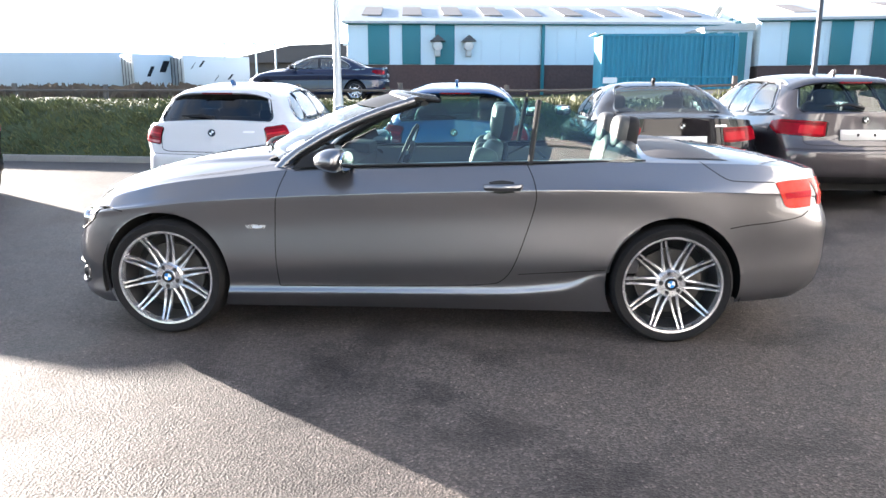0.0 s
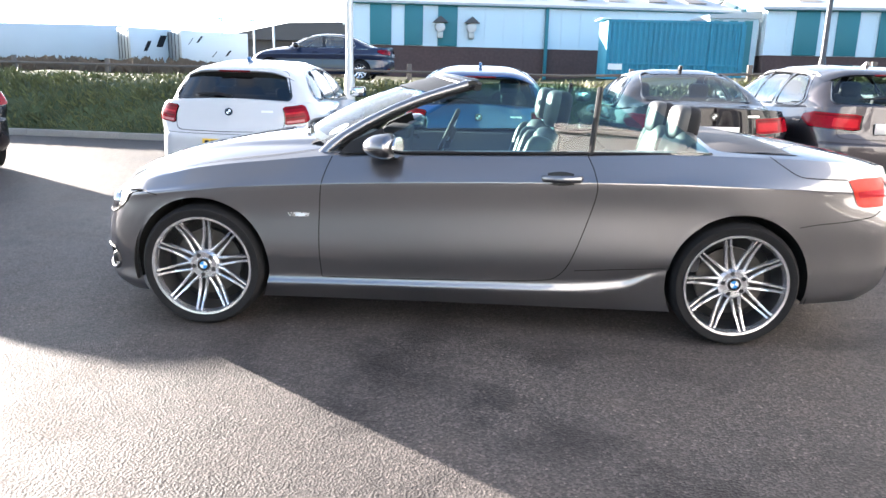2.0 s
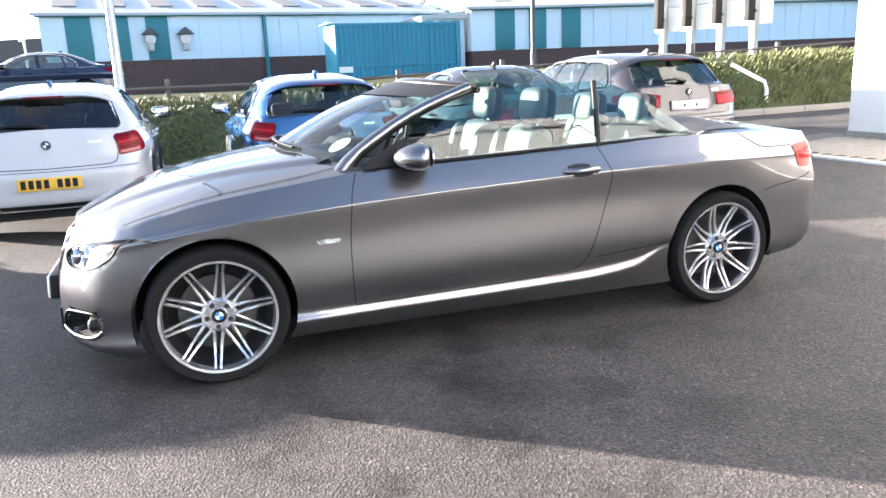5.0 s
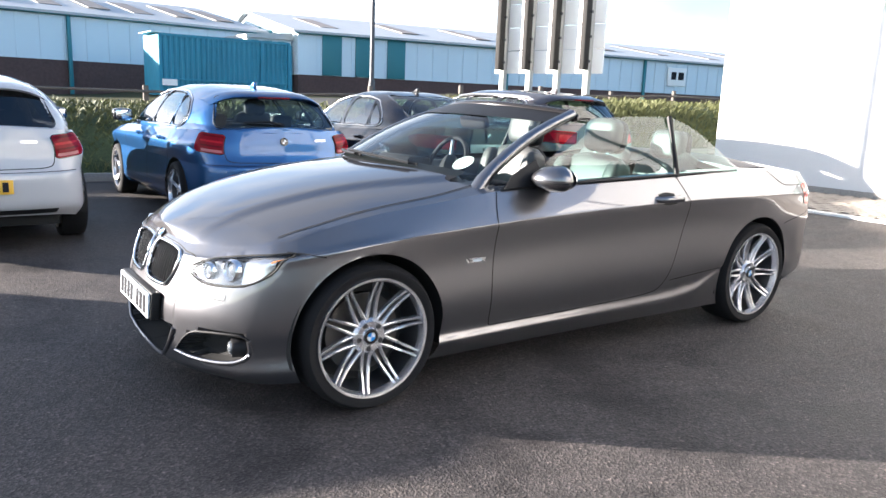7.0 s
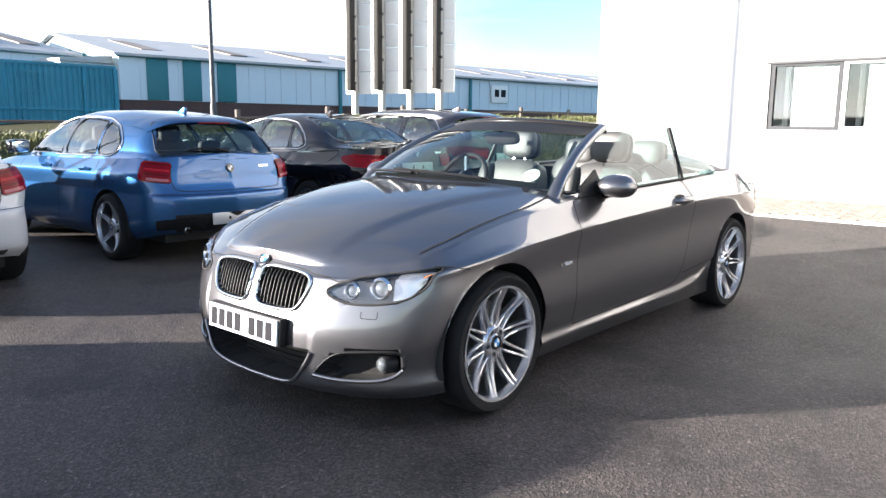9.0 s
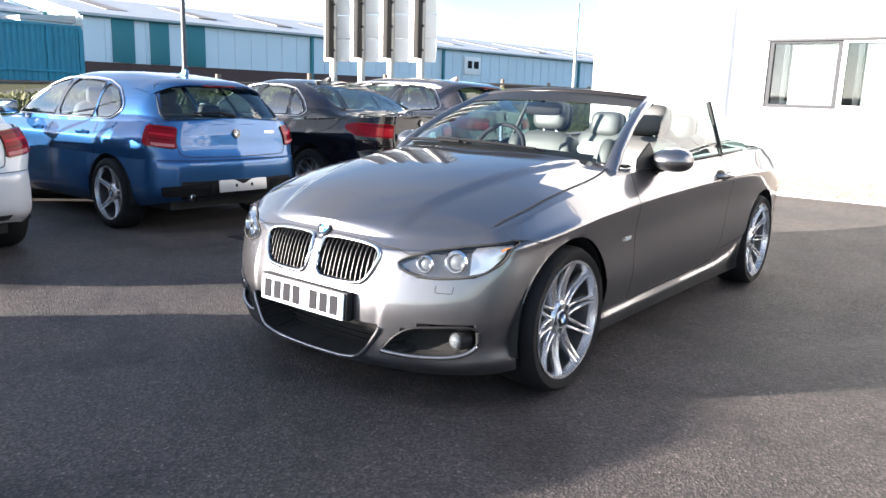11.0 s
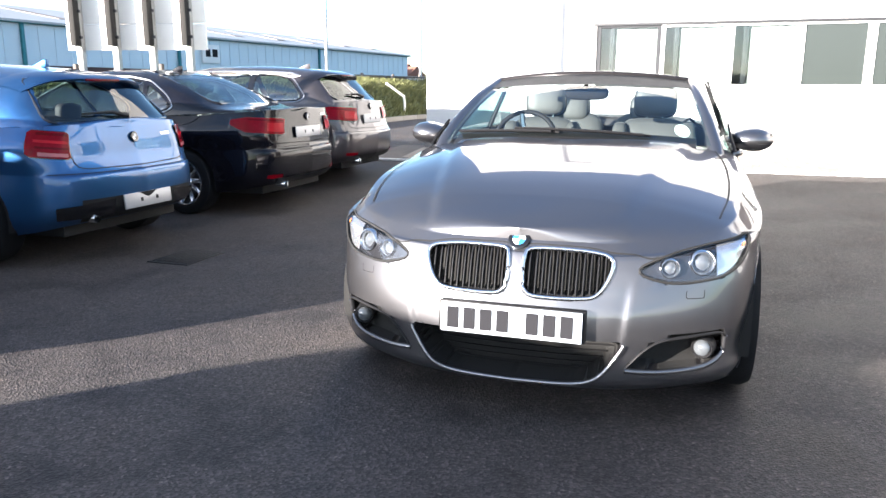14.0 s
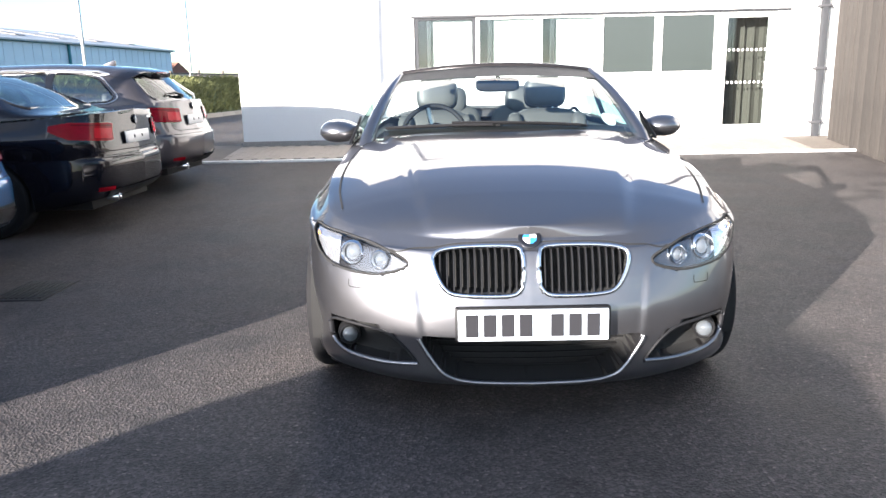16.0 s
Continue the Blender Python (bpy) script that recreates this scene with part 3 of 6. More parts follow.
tagged(new("ceiling", link_mesh("ceiling", box(WALL_X + 0.3, 9.8, -7.2, 3.2, 2.7, 2.8), M["render"], 30)), "plain white ceiling behind the windows", "ceiling", kind="structure")
tagged(new("baseboard", link_mesh("baseboard", box(WALL_X - 0.03, WALL_X - 0.002, -3.80, 3.52, 0.2, FOOT + 0.085, 0.004), M["concrete"], 30)), "grey plinth strip at the foot of the wall", "plinth", kind="structure")

lights = [(0.79, -0.13), (-0.135, -1.08), (-1.085, -2.0), (-2.005, -2.89), (-2.895, -3.79)]
for i, (a, b) in enumerate(lights):
    win = thing("window_%d" % (i + 1), "white framed window with a pale blind" if i < 3 else "white framed window with frosted panes", "window", kind="structure")
    z0 = WIN_Z0
    f = bmesh.new()
    for q in ((b, b + 0.055, z0, WIN_Z1), (a - 0.055, a, z0, WIN_Z1), (b + 0.055, a - 0.055, z0, z0 + 0.05), (b + 0.055, a - 0.055, WIN_Z1 - 0.05, WIN_Z1)):
        box(WALL_X + 0.02, WALL_X + 0.09, *q, 0, f)
    part("window_frame", f, M["frame_w"] if i else M["frame_g"], win)
    if i < 3:
        p = part("pane", box(WALL_X + 0.05, WALL_X + 0.062, b + 0.05, a - 0.05, z0 + 0.045, WIN_Z1 - 0.045), M["pane"], win)
        p.visible_shadow = False
        part("blind", box(WALL_X + 0.12, WALL_X + 0.13, b + 0.05, a - 0.27, z0 + 0.01, WIN_Z1 - 0.05), M["blind"], win, "pale roller blind")
        part("reveal", box(WALL_X + 0.075, WALL_X + 0.20, a - 0.25, a - 0.18, z0 + 0.05, WIN_Z1 - 0.05, 0.004), M["frame_g"], win, "grey inner frame")
    else:
        part("pane", box(WALL_X + 0.045, WALL_X + 0.06, b + 0.05, a - 0.05, z0 + 0.045, WIN_Z1 - 0.045), M["frost"], win, "frosted grey-green pane")
    part("window_sill", box(WALL_X - 0.03, WALL_X + 0.02, b, a, z0 - 0.03, z0 - 0.002, 0.004), M["frame_w"], win)
tagged(new("trim", link_mesh("trim", box(WALL_X - 0.02, WALL_X - 0.002, -4.85, 0.86, WIN_Z1 + 0.015, WIN_Z1 + 0.06, 0.004), M["frame_w"], 30)), "slim white drip trim over the windows", "trim", kind="structure")
# the gap's shadow is put into this raised strip's dark colour
tagged(new("trim", link_mesh("trim", box(WALL_X - 0.014, WALL_X - 0.002, -4.85, 0.84, WIN_Z1 - 0.020, WIN_Z1 + 0.013, 0.003), M["frame_g"], 30)), "thin dark strip over the windows, painted as a shadow gap", "trim", kind="structure")

door = thing("door_1", "white framed glazed door with dotted safety bands", "door", kind="structure")
f = bmesh.new()
for q in ((-3.92, -3.81, 0.34, 2.18), (-4.65, -4.55, 0.34, 2.18), (-4.55, -3.92, 2.09, 2.18), (-4.55, -3.92, 0.34, 0.50)):
    box(WALL_X + 0.015, WALL_X + 0.085, *q, 0, f)
part("door_frame", f, M["frame_w"], door)
p = part("pane", box(WALL_X + 0.045, WALL_X + 0.06, -4.55, -3.92, 0.50, 2.09), M["pane"], door)
p.visible_shadow = False
part("threshold", box(WALL_X - 0.04, WALL_X + 0.3, -4.65, -3.81, 0.2, 0.34, 0.004), M["concrete"], door)
part("door_handle", tube([(WALL_X + 0.0, -4.50, 1.05), (WALL_X - 0.04, -4.50, 1.08), (WALL_X - 0.04, -4.50, 1.4), (WALL_X + 0.0, -4.50, 1.43)], 0.012), M["steel"], door)
dots = bmesh.new()
for zz in (1.12, 1.60):
    for i in range(9):
        box(WALL_X + 0.036, WALL_X + 0.042, -4.53 + i * 0.068, -4.503 + i * 0.068, zz, zz + 0.034, 0, dots)
part("safety_dots", dots, M["frame_w"], door, "row of white safety squares")
cur = thing("door_curtain", "grey-brown draped curtain behind the glazed door", "curtain")
rows = [[Vector((WALL_X + 0.5 + 0.03 * math.sin(y * 38) + 0.012 * math.sin(y * 91), y, z)) for z in (0.34, 0.9, 1.5, 2.3)] for y in np.linspace(-4.8, -3.5, 80)]
part("drape", sheet(rows), material("curtain_cloth", (0.060, 0.055, 0.046), 0.9, vary=0.25, scale=3, stretch=(1, 6, 0.4)), cur, smooth=60)

# downpipe at the corner, side gate post
pipe = thing("downpipe", "dark grey square downpipe with brackets on the wall", "downpipe")
part("pipe", box(WALL_X - 0.12, WALL_X - 0.03, -5.36, -5.27, 0.25, 6.9, 0.008), M["frame_g"], pipe)
for z in (0.5, 1.3, 2.2, 3.4):
    part("bracket", box(WALL_X - 0.13, WALL_X + 0.0, -5.40, -5.23, z, z + 0.04, 0.004), M["dark_steel"], pipe)
gp = thing("gate_post", "galvanised steel gate post beside the board fence", "post")
part("post", box(WALL_X - 0.42, WALL_X - 0.34, -5.46, -5.38, 0.2, 3.2, 0.008), M["steel"], gp)
part("rail", tube([(WALL_X - 0.38, -5.42, 1.25), (WALL_X - 0.38, -6.2, 1.25)], 0.02), M["steel"], gp)
part("rail", tube([(WALL_X - 0.38, -5.42, 2.4), (WALL_X - 0.38, -6.2, 2.4)], 0.02), M["steel"], gp)

# board fence towards the camera
fence = thing("board_fence", "tall weathered grey-brown vertical board fence", "fence", kind="structure")
bd = part("board", box(0, 0.142, -0.011, 0.011, 0.02, 3.6, 0.003), M["wood"], fence, m=pose(6.6, -5.35, 0.25, 0, 0, 178))
for i in range(1, 17):
    share(bd, "board", fence, pose(6.6 - i * 0.145, -5.35 + i * 0.012 + random.uniform(-0.004, 0.004), float(gz(6.6 - i * 0.145)) - 0.02 + random.uniform(-0.012, 0.012), 0, random.uniform(-0.2, 0.2), 175.3 + random.uniform(-1, 1)))
for z in (0.5, 1.6, 2.8):
    part("rail", box(0, 2.4, -0.12, -0.05, z, z + 0.09, 0.004), M["timber"], fence, m=pose(4.25, -5.16, 0.2, 0, 0, -4.7))

# ---- the sales building on the open side, known from its reflections ----
sales = thing("sales_building", "grey sales building with pale panels and a white sign", "building")
SY = -9.6
part("wall", box(1.6, 20, SY - 7, SY - 0.3, 0, 8.6), M["shop_frame"], sales, "pale facade")
part("parapet", box(1.4, 20.2, SY - 0.3, SY + 0.12, 7.6, 8.7, 0.02), M["clad_w"], sales)
part("sign_board", box(4.0, 16, SY - 0.2, SY + 0.25, 4.5, 5.7, 0.02), M["panel_w"], sales, "long white sign board with dark bars")
for i in range(9):
    x = 5.2 + i * 1.05
    part("letter_bar", box(x, x + 0.62, SY + 0.25, SY + 0.28, 4.8, 5.4, 0.01), M["ink"], sales, "dark bar on the sign")
for i in range(6):
    x = 1.8 + i * 2.87
    part("shop_window", box(x + 0.06, x + 2.75, SY - 0.22, SY - 0.16, 0.12, 4.2), M["shop_glass"], sales, "pale shop panel")
    part("mullion", box(x - 0.06, x + 0.06, SY - 0.3, SY - 0.08, 0, 4.4, 0.006), M["concrete"], sales)

# ---- beyond the bank ----
rail = thing("road_fence", "low weathered timber post and rail fence by the road", "fence", kind="structure")
po = part("post", box(-0.05, 0.05, -0.04, 0.04, 0.4, 1.44, 0.008), M["timber"], rail, m=pose(-40, kerb_y(-40) + 4.15, 0))
for i in range(1, 48):
    share(po, "post", rail, pose(-40 + i * 2.4, kerb_y(-40 + i * 2.4) + 4.15, float(gz(-40 + i * 2.4)) + random.uniform(-0.06, 0.03)))
for z in (1.02, 1.30):
    for a, b in ((-41, 2), (2, 15), (15, 60)):
        pa, pb = Vector((a, kerb_y(a) + 4.08, z + float(gz(a)))), Vector((b, kerb_y(b) + 4.08, z + float(gz(b))))
        part("rail", tube([pa, pb], 0.032, 6), M["timber"], rail)


def lamp_post(x, y, z, h, mat, r=0.07):
    lp = thing("street_lamp", "slim grey metal street lamp column" if mat is M["steel"] else "tall slim dark lamp column", "street lamp", pose(x, y, z))
    part("column", tube([(0, 0, -0.3), (0, 0, 1.0), (0, 0, 1.12), (0, 0, h)], [r * 1.35, r * 1.35, r, r * 0.7], 12), mat, lp)
    part("door_flap", box(-0.05, 0.05, -r * 1.4, -r * 1.3, 0.35, 0.8, 0.004), mat, lp)
    part("lamp_head", box(-0.10, 0.10, -0.55, 0.1, h, h + 0.09, 0.03), mat, lp)
    return lp


lamp_post(-2.26, 8.52, 0.15, 8.0, M["steel"], 0.068)
lamp_post(11.7, 22.5, 0.95, 9.0, M["dark_steel"], 0.09)
lamp_post(33.5, 18.5, 0.95, 9.0, M["steel"], 0.09)
lamp_post(47.5, 18.0, 0.95, 9.0, M["steel"], 0.10)

# big slatted sign on four posts
sg = thing("roadside_sign", "tall white panelled sign on four grey posts", "sign")
P1, P4 = Vector((12.9, 15.9, 0)), Vector((13.5, 12.7, 0))
along = (P4 - P1).normalized()
ang = math.degrees(math.atan2(along.y, along.x))
L = (P4 - P1).length
sgm = pose(P1.x, P1.y, 0, 0, 0, ang)
sg.matrix_basis = sgm
for i in range(4):
    u = i * L / 3
    part("post", box(u - 0.085, u + 0.085, -0.09, 0.09, 0.3, 9.0, 0.01), M["steel"], sg)
    part("channel", box(u - 0.07, u + 0.09, -0.36, -0.092, 2.4, 9.0, 0.01), M["panel_d"], sg, "deep dark steel channel")
    for k in range(9):
        part("bracket", box(u + 0.09, u + 0.16, -0.19, -0.120, 2.6 + k * 0.7, 2.68 + k * 0.7, 0.006), M["dark_steel"], sg)
for k in range(9):
    part("panel", box(-0.45, L + 0.45, 0.0925, 0.16, 2.3 + k * 0.72, 3.0 + k * 0.72, 0.006), M["panel_w"], sg)


# ---- industrial buildings across the road ----
def shed(name, label, turn, x0, x1, y0, y1, eave, ridge, stripes, pipes, lights_n):
    b = thing(name, label, "warehouse", turn)
    base = 0.95
    band = eave - 2.15 if name else 0
    part("brick_base", box(x0, x1, y0, y1, 0.5, band), M["brick"], b, "dark brown brick plinth")
    w = bmesh.new()
    poly = [(y0 - 0.03, band), (y0 - 0.03, eave), ((y0 + y1) / 2, ridge), (y1 + 0.03, eave), (y1 + 0.03, band)]
    prism(poly, "x", x0 - 0.03, x1 + 0.03, 0, w)
    part("wall", w, M["clad"], b, "pale blue ribbed cladding")
    rib = None
    n = int((x1 - x0) / 1.0)
    for i in range(1, min(n, 75)):
        m = pose(x0 + i * (x1 - x0) / n, y0 - 0.04, 0)
        if rib is None:
            rib = part("rib", box(-0.03, 0.03, -0.03, 0.01, band + 0.03, eave - 0.1), M["clad"], b, m=m)
        else:
            share(rib, "rib", b, m)
    for a, c in stripes:
        part("stripe", box(a, c, y0 - 0.10, y0 - 0.031, band + 0.02, eave - 0.02, 0.01), M["teal"], b, "teal cladding panel")
    for p in pipes:
        part("downpipe", box(p - 0.09, p + 0.09, y0 - 0.22, y0 - 0.04, 0.6, eave, 0.02), M["teal"], b)
    part("gutter", box(x0 - 0.2, x1 + 0.2, y0 - 0.26, y0 - 0.04, eave - 0.05, eave + 0.14, 0.02), M["teal"], b)
    mid = (y0 + y1) / 2
    for side in (0, 1):
        ya = y0 - 0.35 if side == 0 else y1 + 0.35
        za = eave + 0.14 - 0.02
        poly = [(ya, za), (mid, ridge + 0.24), (mid, ridge + 0.12), (ya, za - 0.12)]
        part("roof", prism(poly, "x", x0 - 0.35, x1 + 0.35), M["roof"], b, "pale corrugated sheet roof")
    slope = (ridge + 0.24 - eave - 0.12) / (mid - y0 + 0.35)
    for i in range(lights_n):
        cx = x0 + (i + 0.5) * (x1 - x0) / lights_n
        a, c = mid - (mid - y0) * 0.78, mid - (mid - y0) * 0.30
        za, zc = ridge + 0.27 - slope * (mid - a), ridge + 0.27 - slope * (mid - c)
        g = sheet([[Vector((cx - 0.55, a, za)), Vector((cx + 0.55, a, za))], [Vector((cx - 0.55, c, zc)), Vector((cx + 0.55, c, zc))]], thick=0.05)
        part("rooflight", g, M["rooflight"], b, "dull grey rooflight")
    return b


b1 = shed("warehouse", "long pale blue warehouse with teal stripes and brick base", pose(-7.2, 36.6, 0, 0, 0, 6), 0, 20.8, 0.0, 19.0, 4.75, 6.55,
          [(1.05, 2.2), (2.9, 3.9), (4.7, 5.75)], [10.6], 9)
b2 = shed("warehouse", "long pale warehouse with teal stripes and sheet roof", pose(13.9, 34.4, 0, 0, 0, -7.3), 0, 56.0, 0.0, 22.0, 4.6, 6.4,
          [(1.3, 2.4), (3.2, 4.2), (5.1, 6.2)], [13.0, 24.0, 40.0], 11)
for i in range(3):
    part("stripe", box(-0.15, -0.031, 2.6 + i * 2.6, 3.8 + i * 2.6, 2.6, 4.75 + i * 0.32, 0.01), M["teal"], b2, "teal cladding panel")
sgn = thing("warehouse_sign", "small white square sign with dark lettering bars on the warehouse", "sign", pose(40.6, 30.85, 3.6, 0, 0, -7.3))
part("board", box(-0.85, 0.85, -0.06, 0.02, -0.62, 0.62, 0.02), M["panel_w"], sgn)
part("mark", box(-0.55, -0.1, -0.075, -0.062, -0.2, 0.32), M["ink"], sgn, "dark lettering bar")
part("mark", box(0.1, 0.6, -0.075, -0.062, -0.2, 0.32), M["ink"], sgn, "dark lettering bar")
for x in (-2.40, -0.72):
    v = thing("wall_vent", "round grey extractor vent with a cowl on the warehouse wall", "vent", pose(x, 36.6 + (x + 7.2) * 0.105 - 0.06, 3.6, 0, 0, 6) @ Matrix.Scale(0.76, 4))
    part("cowl", lathe([(0.0, -0.5), (0.34, -0.45), (0.36, 0.02), (0.0, 0.02)], 20), M["holder"], v)
    part("hood", prism([(-0.55, 0.3), (0, 0.75), (0.55, 0.3)], "y", -0.7, 0.0), M["dark_steel"], v)
    part("duct", box(-0.2, 0.2, -0.35, 0.02, -0.75, -0.3, 0.03), M["steel"], v)

# shipping container
ct = thing("shipping_container", "weathered bright blue steel shipping container", "container", pose(0, -3.4, 0, 0, 0, 0))
cx0, cx1, cy0, cy1, cz0, cz1 = 5.25, 10.95, 32.0, 34.45, 1.15, 3.62
part("body", box(cx0 + 0.05, cx1 - 0.05, cy0 + 0.05, cy1 - 0.05, cz0 + 0.05, cz1 - 0.05), M["container"], ct)
r0 = None
for i in range(26):
    m = pose(cx0 + 0.16 + i * 0.220, cy0, 0)
    if r0 is None:
        r0 = part("corrugation", prism([(0.0, 0.049), (0.03, 0.012), (0.10, 0.012), (0.13, 0.049)], "z", cz0 + 0.12, cz1 - 0.12), M["container"], ct, m=m)
    else:
        share(r0, "corrugation", ct, m)
fr = bmesh.new()
for q in ((cx0, cx0 + 0.12, cz0, cz1), (cx1 - 0.12, cx1, cz0, cz1), (cx0 + 0.12, cx1 - 0.12, cz1 - 0.10, cz1), (cx0 + 0.12, cx1 - 0.12, cz0, cz0 + 0.12)):
    box(q[0], q[1], cy0 - 0.02, cy1 + 0.02, q[2], q[3], 0, fr)
part("frame", fr, M["container"], ct)
for a in (7.1, 9.85):
    h = bmesh.new()
    for q in ((a, a + 0.8, 2.45, 2.50), (a, a + 0.8, 3.2, 3.25), (a, a + 0.05, 2.5, 3.2), (a + 0.75, a + 0.8, 2.5, 3.2)):
        box(q[0], q[1], cy0 - 0.05, cy0 - 0.021, q[2], q[3], 0, h)
    part("hatch_frame", h, M["container"], ct)
for a in (cx0 + 1.75, cx0 + 4.3):
    part("bay_post", box(a, a + 0.09, cy0 - 0.03, cy0 + 0.04, cz0 + 0.12, cz1 - 0.10, 0.006), M["container"], ct)
part("bay_rail", box(cx0 + 0.12, cx1 - 0.12, cy0 - 0.034, cy0 + 0.03, cz0 + 0.62, cz0 + 0.70, 0.006), M["container"], ct)
part("notice", box(5.35, 5.95, cy0 - 0.04, cy0 - 0.022, 1.55, 1.8), M["panel_w"], ct, "small white notice plate")
tp = thing("tarpaulin", "pale sheet folded over the container corner", "tarpaulin", pose(0.25, -3.4, 0))
part("sheet", sheet([[Vector((4.7, 31.9, 3.66)), Vector((5.1, 31.9, 3.66))], [Vector((4.7, 34.0, 3.68)), Vector((5.3, 34.0, 3.68))]], thick=0.03), M["panel_w"], tp)
b3 = thing("link_building", "pale low building between the warehouses", "building")
part("wall", box(11.3, 13.7, 35.0, 39, 0.6, 4.2), M["clad"], b3)
for i in range(3):
    part("stripe", box(11.5 + i * 0.75, 11.9 + i * 0.75, 34.9, 34.995, 1.6, 4.1), M["teal"], b3)
part("roof", prism([(11.2, 4.2), (11.2, 4.35), (13.75, 4.6), (13.75, 4.2)], "y", 34.8, 39), M["roof"], b3)


# ---- far left: trailers, dark shed, hills ----
def trailer(x, y, length, top, label, marks, turn=0):
    t = thing("lorry_trailer", label, "trailer", pose(x, y, 0.95, 0, 0, turn))
    part("box_body", box(0.05, length, 0, 2.5, 0.55, top, 0.04), M["trailer"], t)
    part("end_frame", box(0, 0.048, 0.02, 2.48, 0.55, top - 0.02, 0.01), M["steel"], t, "grey double doors")
    for yy in (0.35, 0.95, 1.55, 2.15):
        part("lock_bar", tube([(-0.03, yy, 0.65), (-0.03, yy, top - 0.12)], 0.025, 6), M["dark_steel"], t)
    part("chassis", box(0.4, length - 0.4, 0.5, 2.0, 0.35, 0.55), M["dark_steel"], t)
    part("skirt", box(0.9, length * 0.6, 0.05, 0.12, 0.45, 1.0, 0.01), M["trailer"], t)
    for i in range(3):
        for yy in (0.2, 2.3):
            part("wheel", lathe([(0, -0.14), (0.3, -0.14), (0.48, -0.12), (0.5, 0), (0.48, 0.12), (0, 0.14)], 18), M["rubber"], t, m=pose(length * 0.68 + i * 1.25, yy, 0.5))
    for a, c, z0, z1 in marks:
        m = bmesh.new()
        prism([(a, z0), (c - 0.35, z0), (c, z1), (a + 0.35, z1)], "y", -0.03, -0.004, 0, m)
        part("mark", m, M["ink"], t, "dark slanted lettering bar")
    return t


trailer(-24.3, 47.0, 4.6, 2.75, "white box lorry trailer with dark slanted lettering bars", [(0.9, 1.5, 1.2, 1.9), (1.8, 2.6, 1.5, 2.3)], 44)
trailer(-20.8, 47.2, 5.0, 2.62, "white box lorry trailer with dark slanted lettering bars", [(0.5, 0.9, 1.7, 2.15), (1.1, 1.6, 1.85, 2.3), (2.2, 2.6, 0.9, 1.3), (3.2, 3.7, 1.0, 1.4)], 44)
trailer(-37.5, 50.0, 11.0, 3.0, "plain white box lorry trailer", [], 0)
trailer(-52.0, 50.0, 13.0, 3.0, "plain white box lorry trailer", [], 0)
# bare scrub along the far side of the road
tv, tf = [], []
for i in range(5200):
    x, y = rng.uniform(-46, -6), rng.uniform(24, 27)
    h = rng.uniform(0.2, 0.75) * (0.75 + 0.5 * noise.noise(Vector((x * 0.5, 0, 1))))
    a, w = rng.uniform(0, 6.28), rng.uniform(0.004, 0.011)
    dx, dy, lx = math.cos(a) * w, math.sin(a) * w, rng.normal(0, 0.22)
    k = len(tv)
    tv += [(x - dx, y - dy, 0.9), (x + dx, y + dy, 0.9), (x + lx + dx * 0.3, y, 0.95 + h), (x + lx * 1.7, y + 0.05, 0.95 + h * 0.8)]
    tf += [(k, k + 1, k + 2), (k + 1, k + 3, k + 2)]
tm = bpy.data.meshes.new("scrub")
tm.from_pydata(tv, [], tf)
tm.materials.append(M["twig"])
tagged(new("scrub", tm), "bare brown scrub beyond the road", "scrub", kind="stuff")
tw = thing("far_shed", "long low dark roofed shed in the distance", "shed")
part("wall", box(-32, 2, 82, 100, 0.9, 4.2), M["far_dark"], tw)
part("roof", prism([(-31, 4.2), (-22, 6.1), (2.5, 6.9), (2.5, 4.2)], "y", 81, 101), M["far_dark"], tw)
part("door", box(-13, -5, 81.7, 81.99, 0.95, 3.6), M["trailer"], tw)
for i, x in enumerate((-23, -20.5, -19, -12.5)):
    mast = thing("flag_mast", "thin pale pole with a small lamp head by the sheds", "pole", pose(x, 62 + i, 0.95))
    part("pole", tube([(0, 0, 0), (0, 0, 4.2)], 0.09, 8), M["panel_w"], mast)
    part("lamp_head", box(-0.4, 0.1, -0.15, 0.15, 4.2, 4.4, 0.05), M["panel_w"], mast)
hv = []
for i in range(121):
    a = -math.pi * 0.2 + i / 120 * math.pi * 1.4
    d = 900
    h = 14 + 16 * noise.fractal(Vector((math.cos(a) * 2.2, math.sin(a) * 2.2, 7)), 1.0, 2.0, 4)
    hv.append([Vector((math.cos(a) * d, math.sin(a) * d, -4)), Vector((math.cos(a) * (d + 90), math.sin(a) * (d + 90), max(5, h)))])
tagged(new("backdrop", link_mesh("backdrop", sheet(hv), M["far_dark"], 60)), "low dull hills along the horizon", "hills", kind="structure")

# a distant housing row seen past the white building
for i in range(11):
    x, y = 118 + i * 7.5 + random.uniform(-2, 2), 62 + i * 1.5 + random.uniform(-9, 9)
    hs = thing("house", "small distant pale house with a red-brown tiled roof", "house", pose(x, y, 1.0, 0, 0, random.uniform(-20, 20)), group="distant houses")
    w, d, z = random.uniform(6, 9), 7, random.uniform(3.2, 5)
    part("wall", box(-w / 2, w / 2, -d / 2, d / 2, -0.5, z), M["far_pale"], hs)
    part("roof", prism([(-w / 2 - 0.3, z), (0, z + 2.2), (w / 2 + 0.3, z)], "y", -d / 2 - 0.3, d / 2 + 0.3), M["far_red"], hs)
    part("window", box(-w / 2 - 0.06, -w / 2 - 0.003, -2, -0.8, 1.2, 2.4), M["frame_g"], hs)
    part("window", box(-w / 2 - 0.06, -w / 2 - 0.003, 0.8, 2, 1.2, 2.4), M["frame_g"], hs)
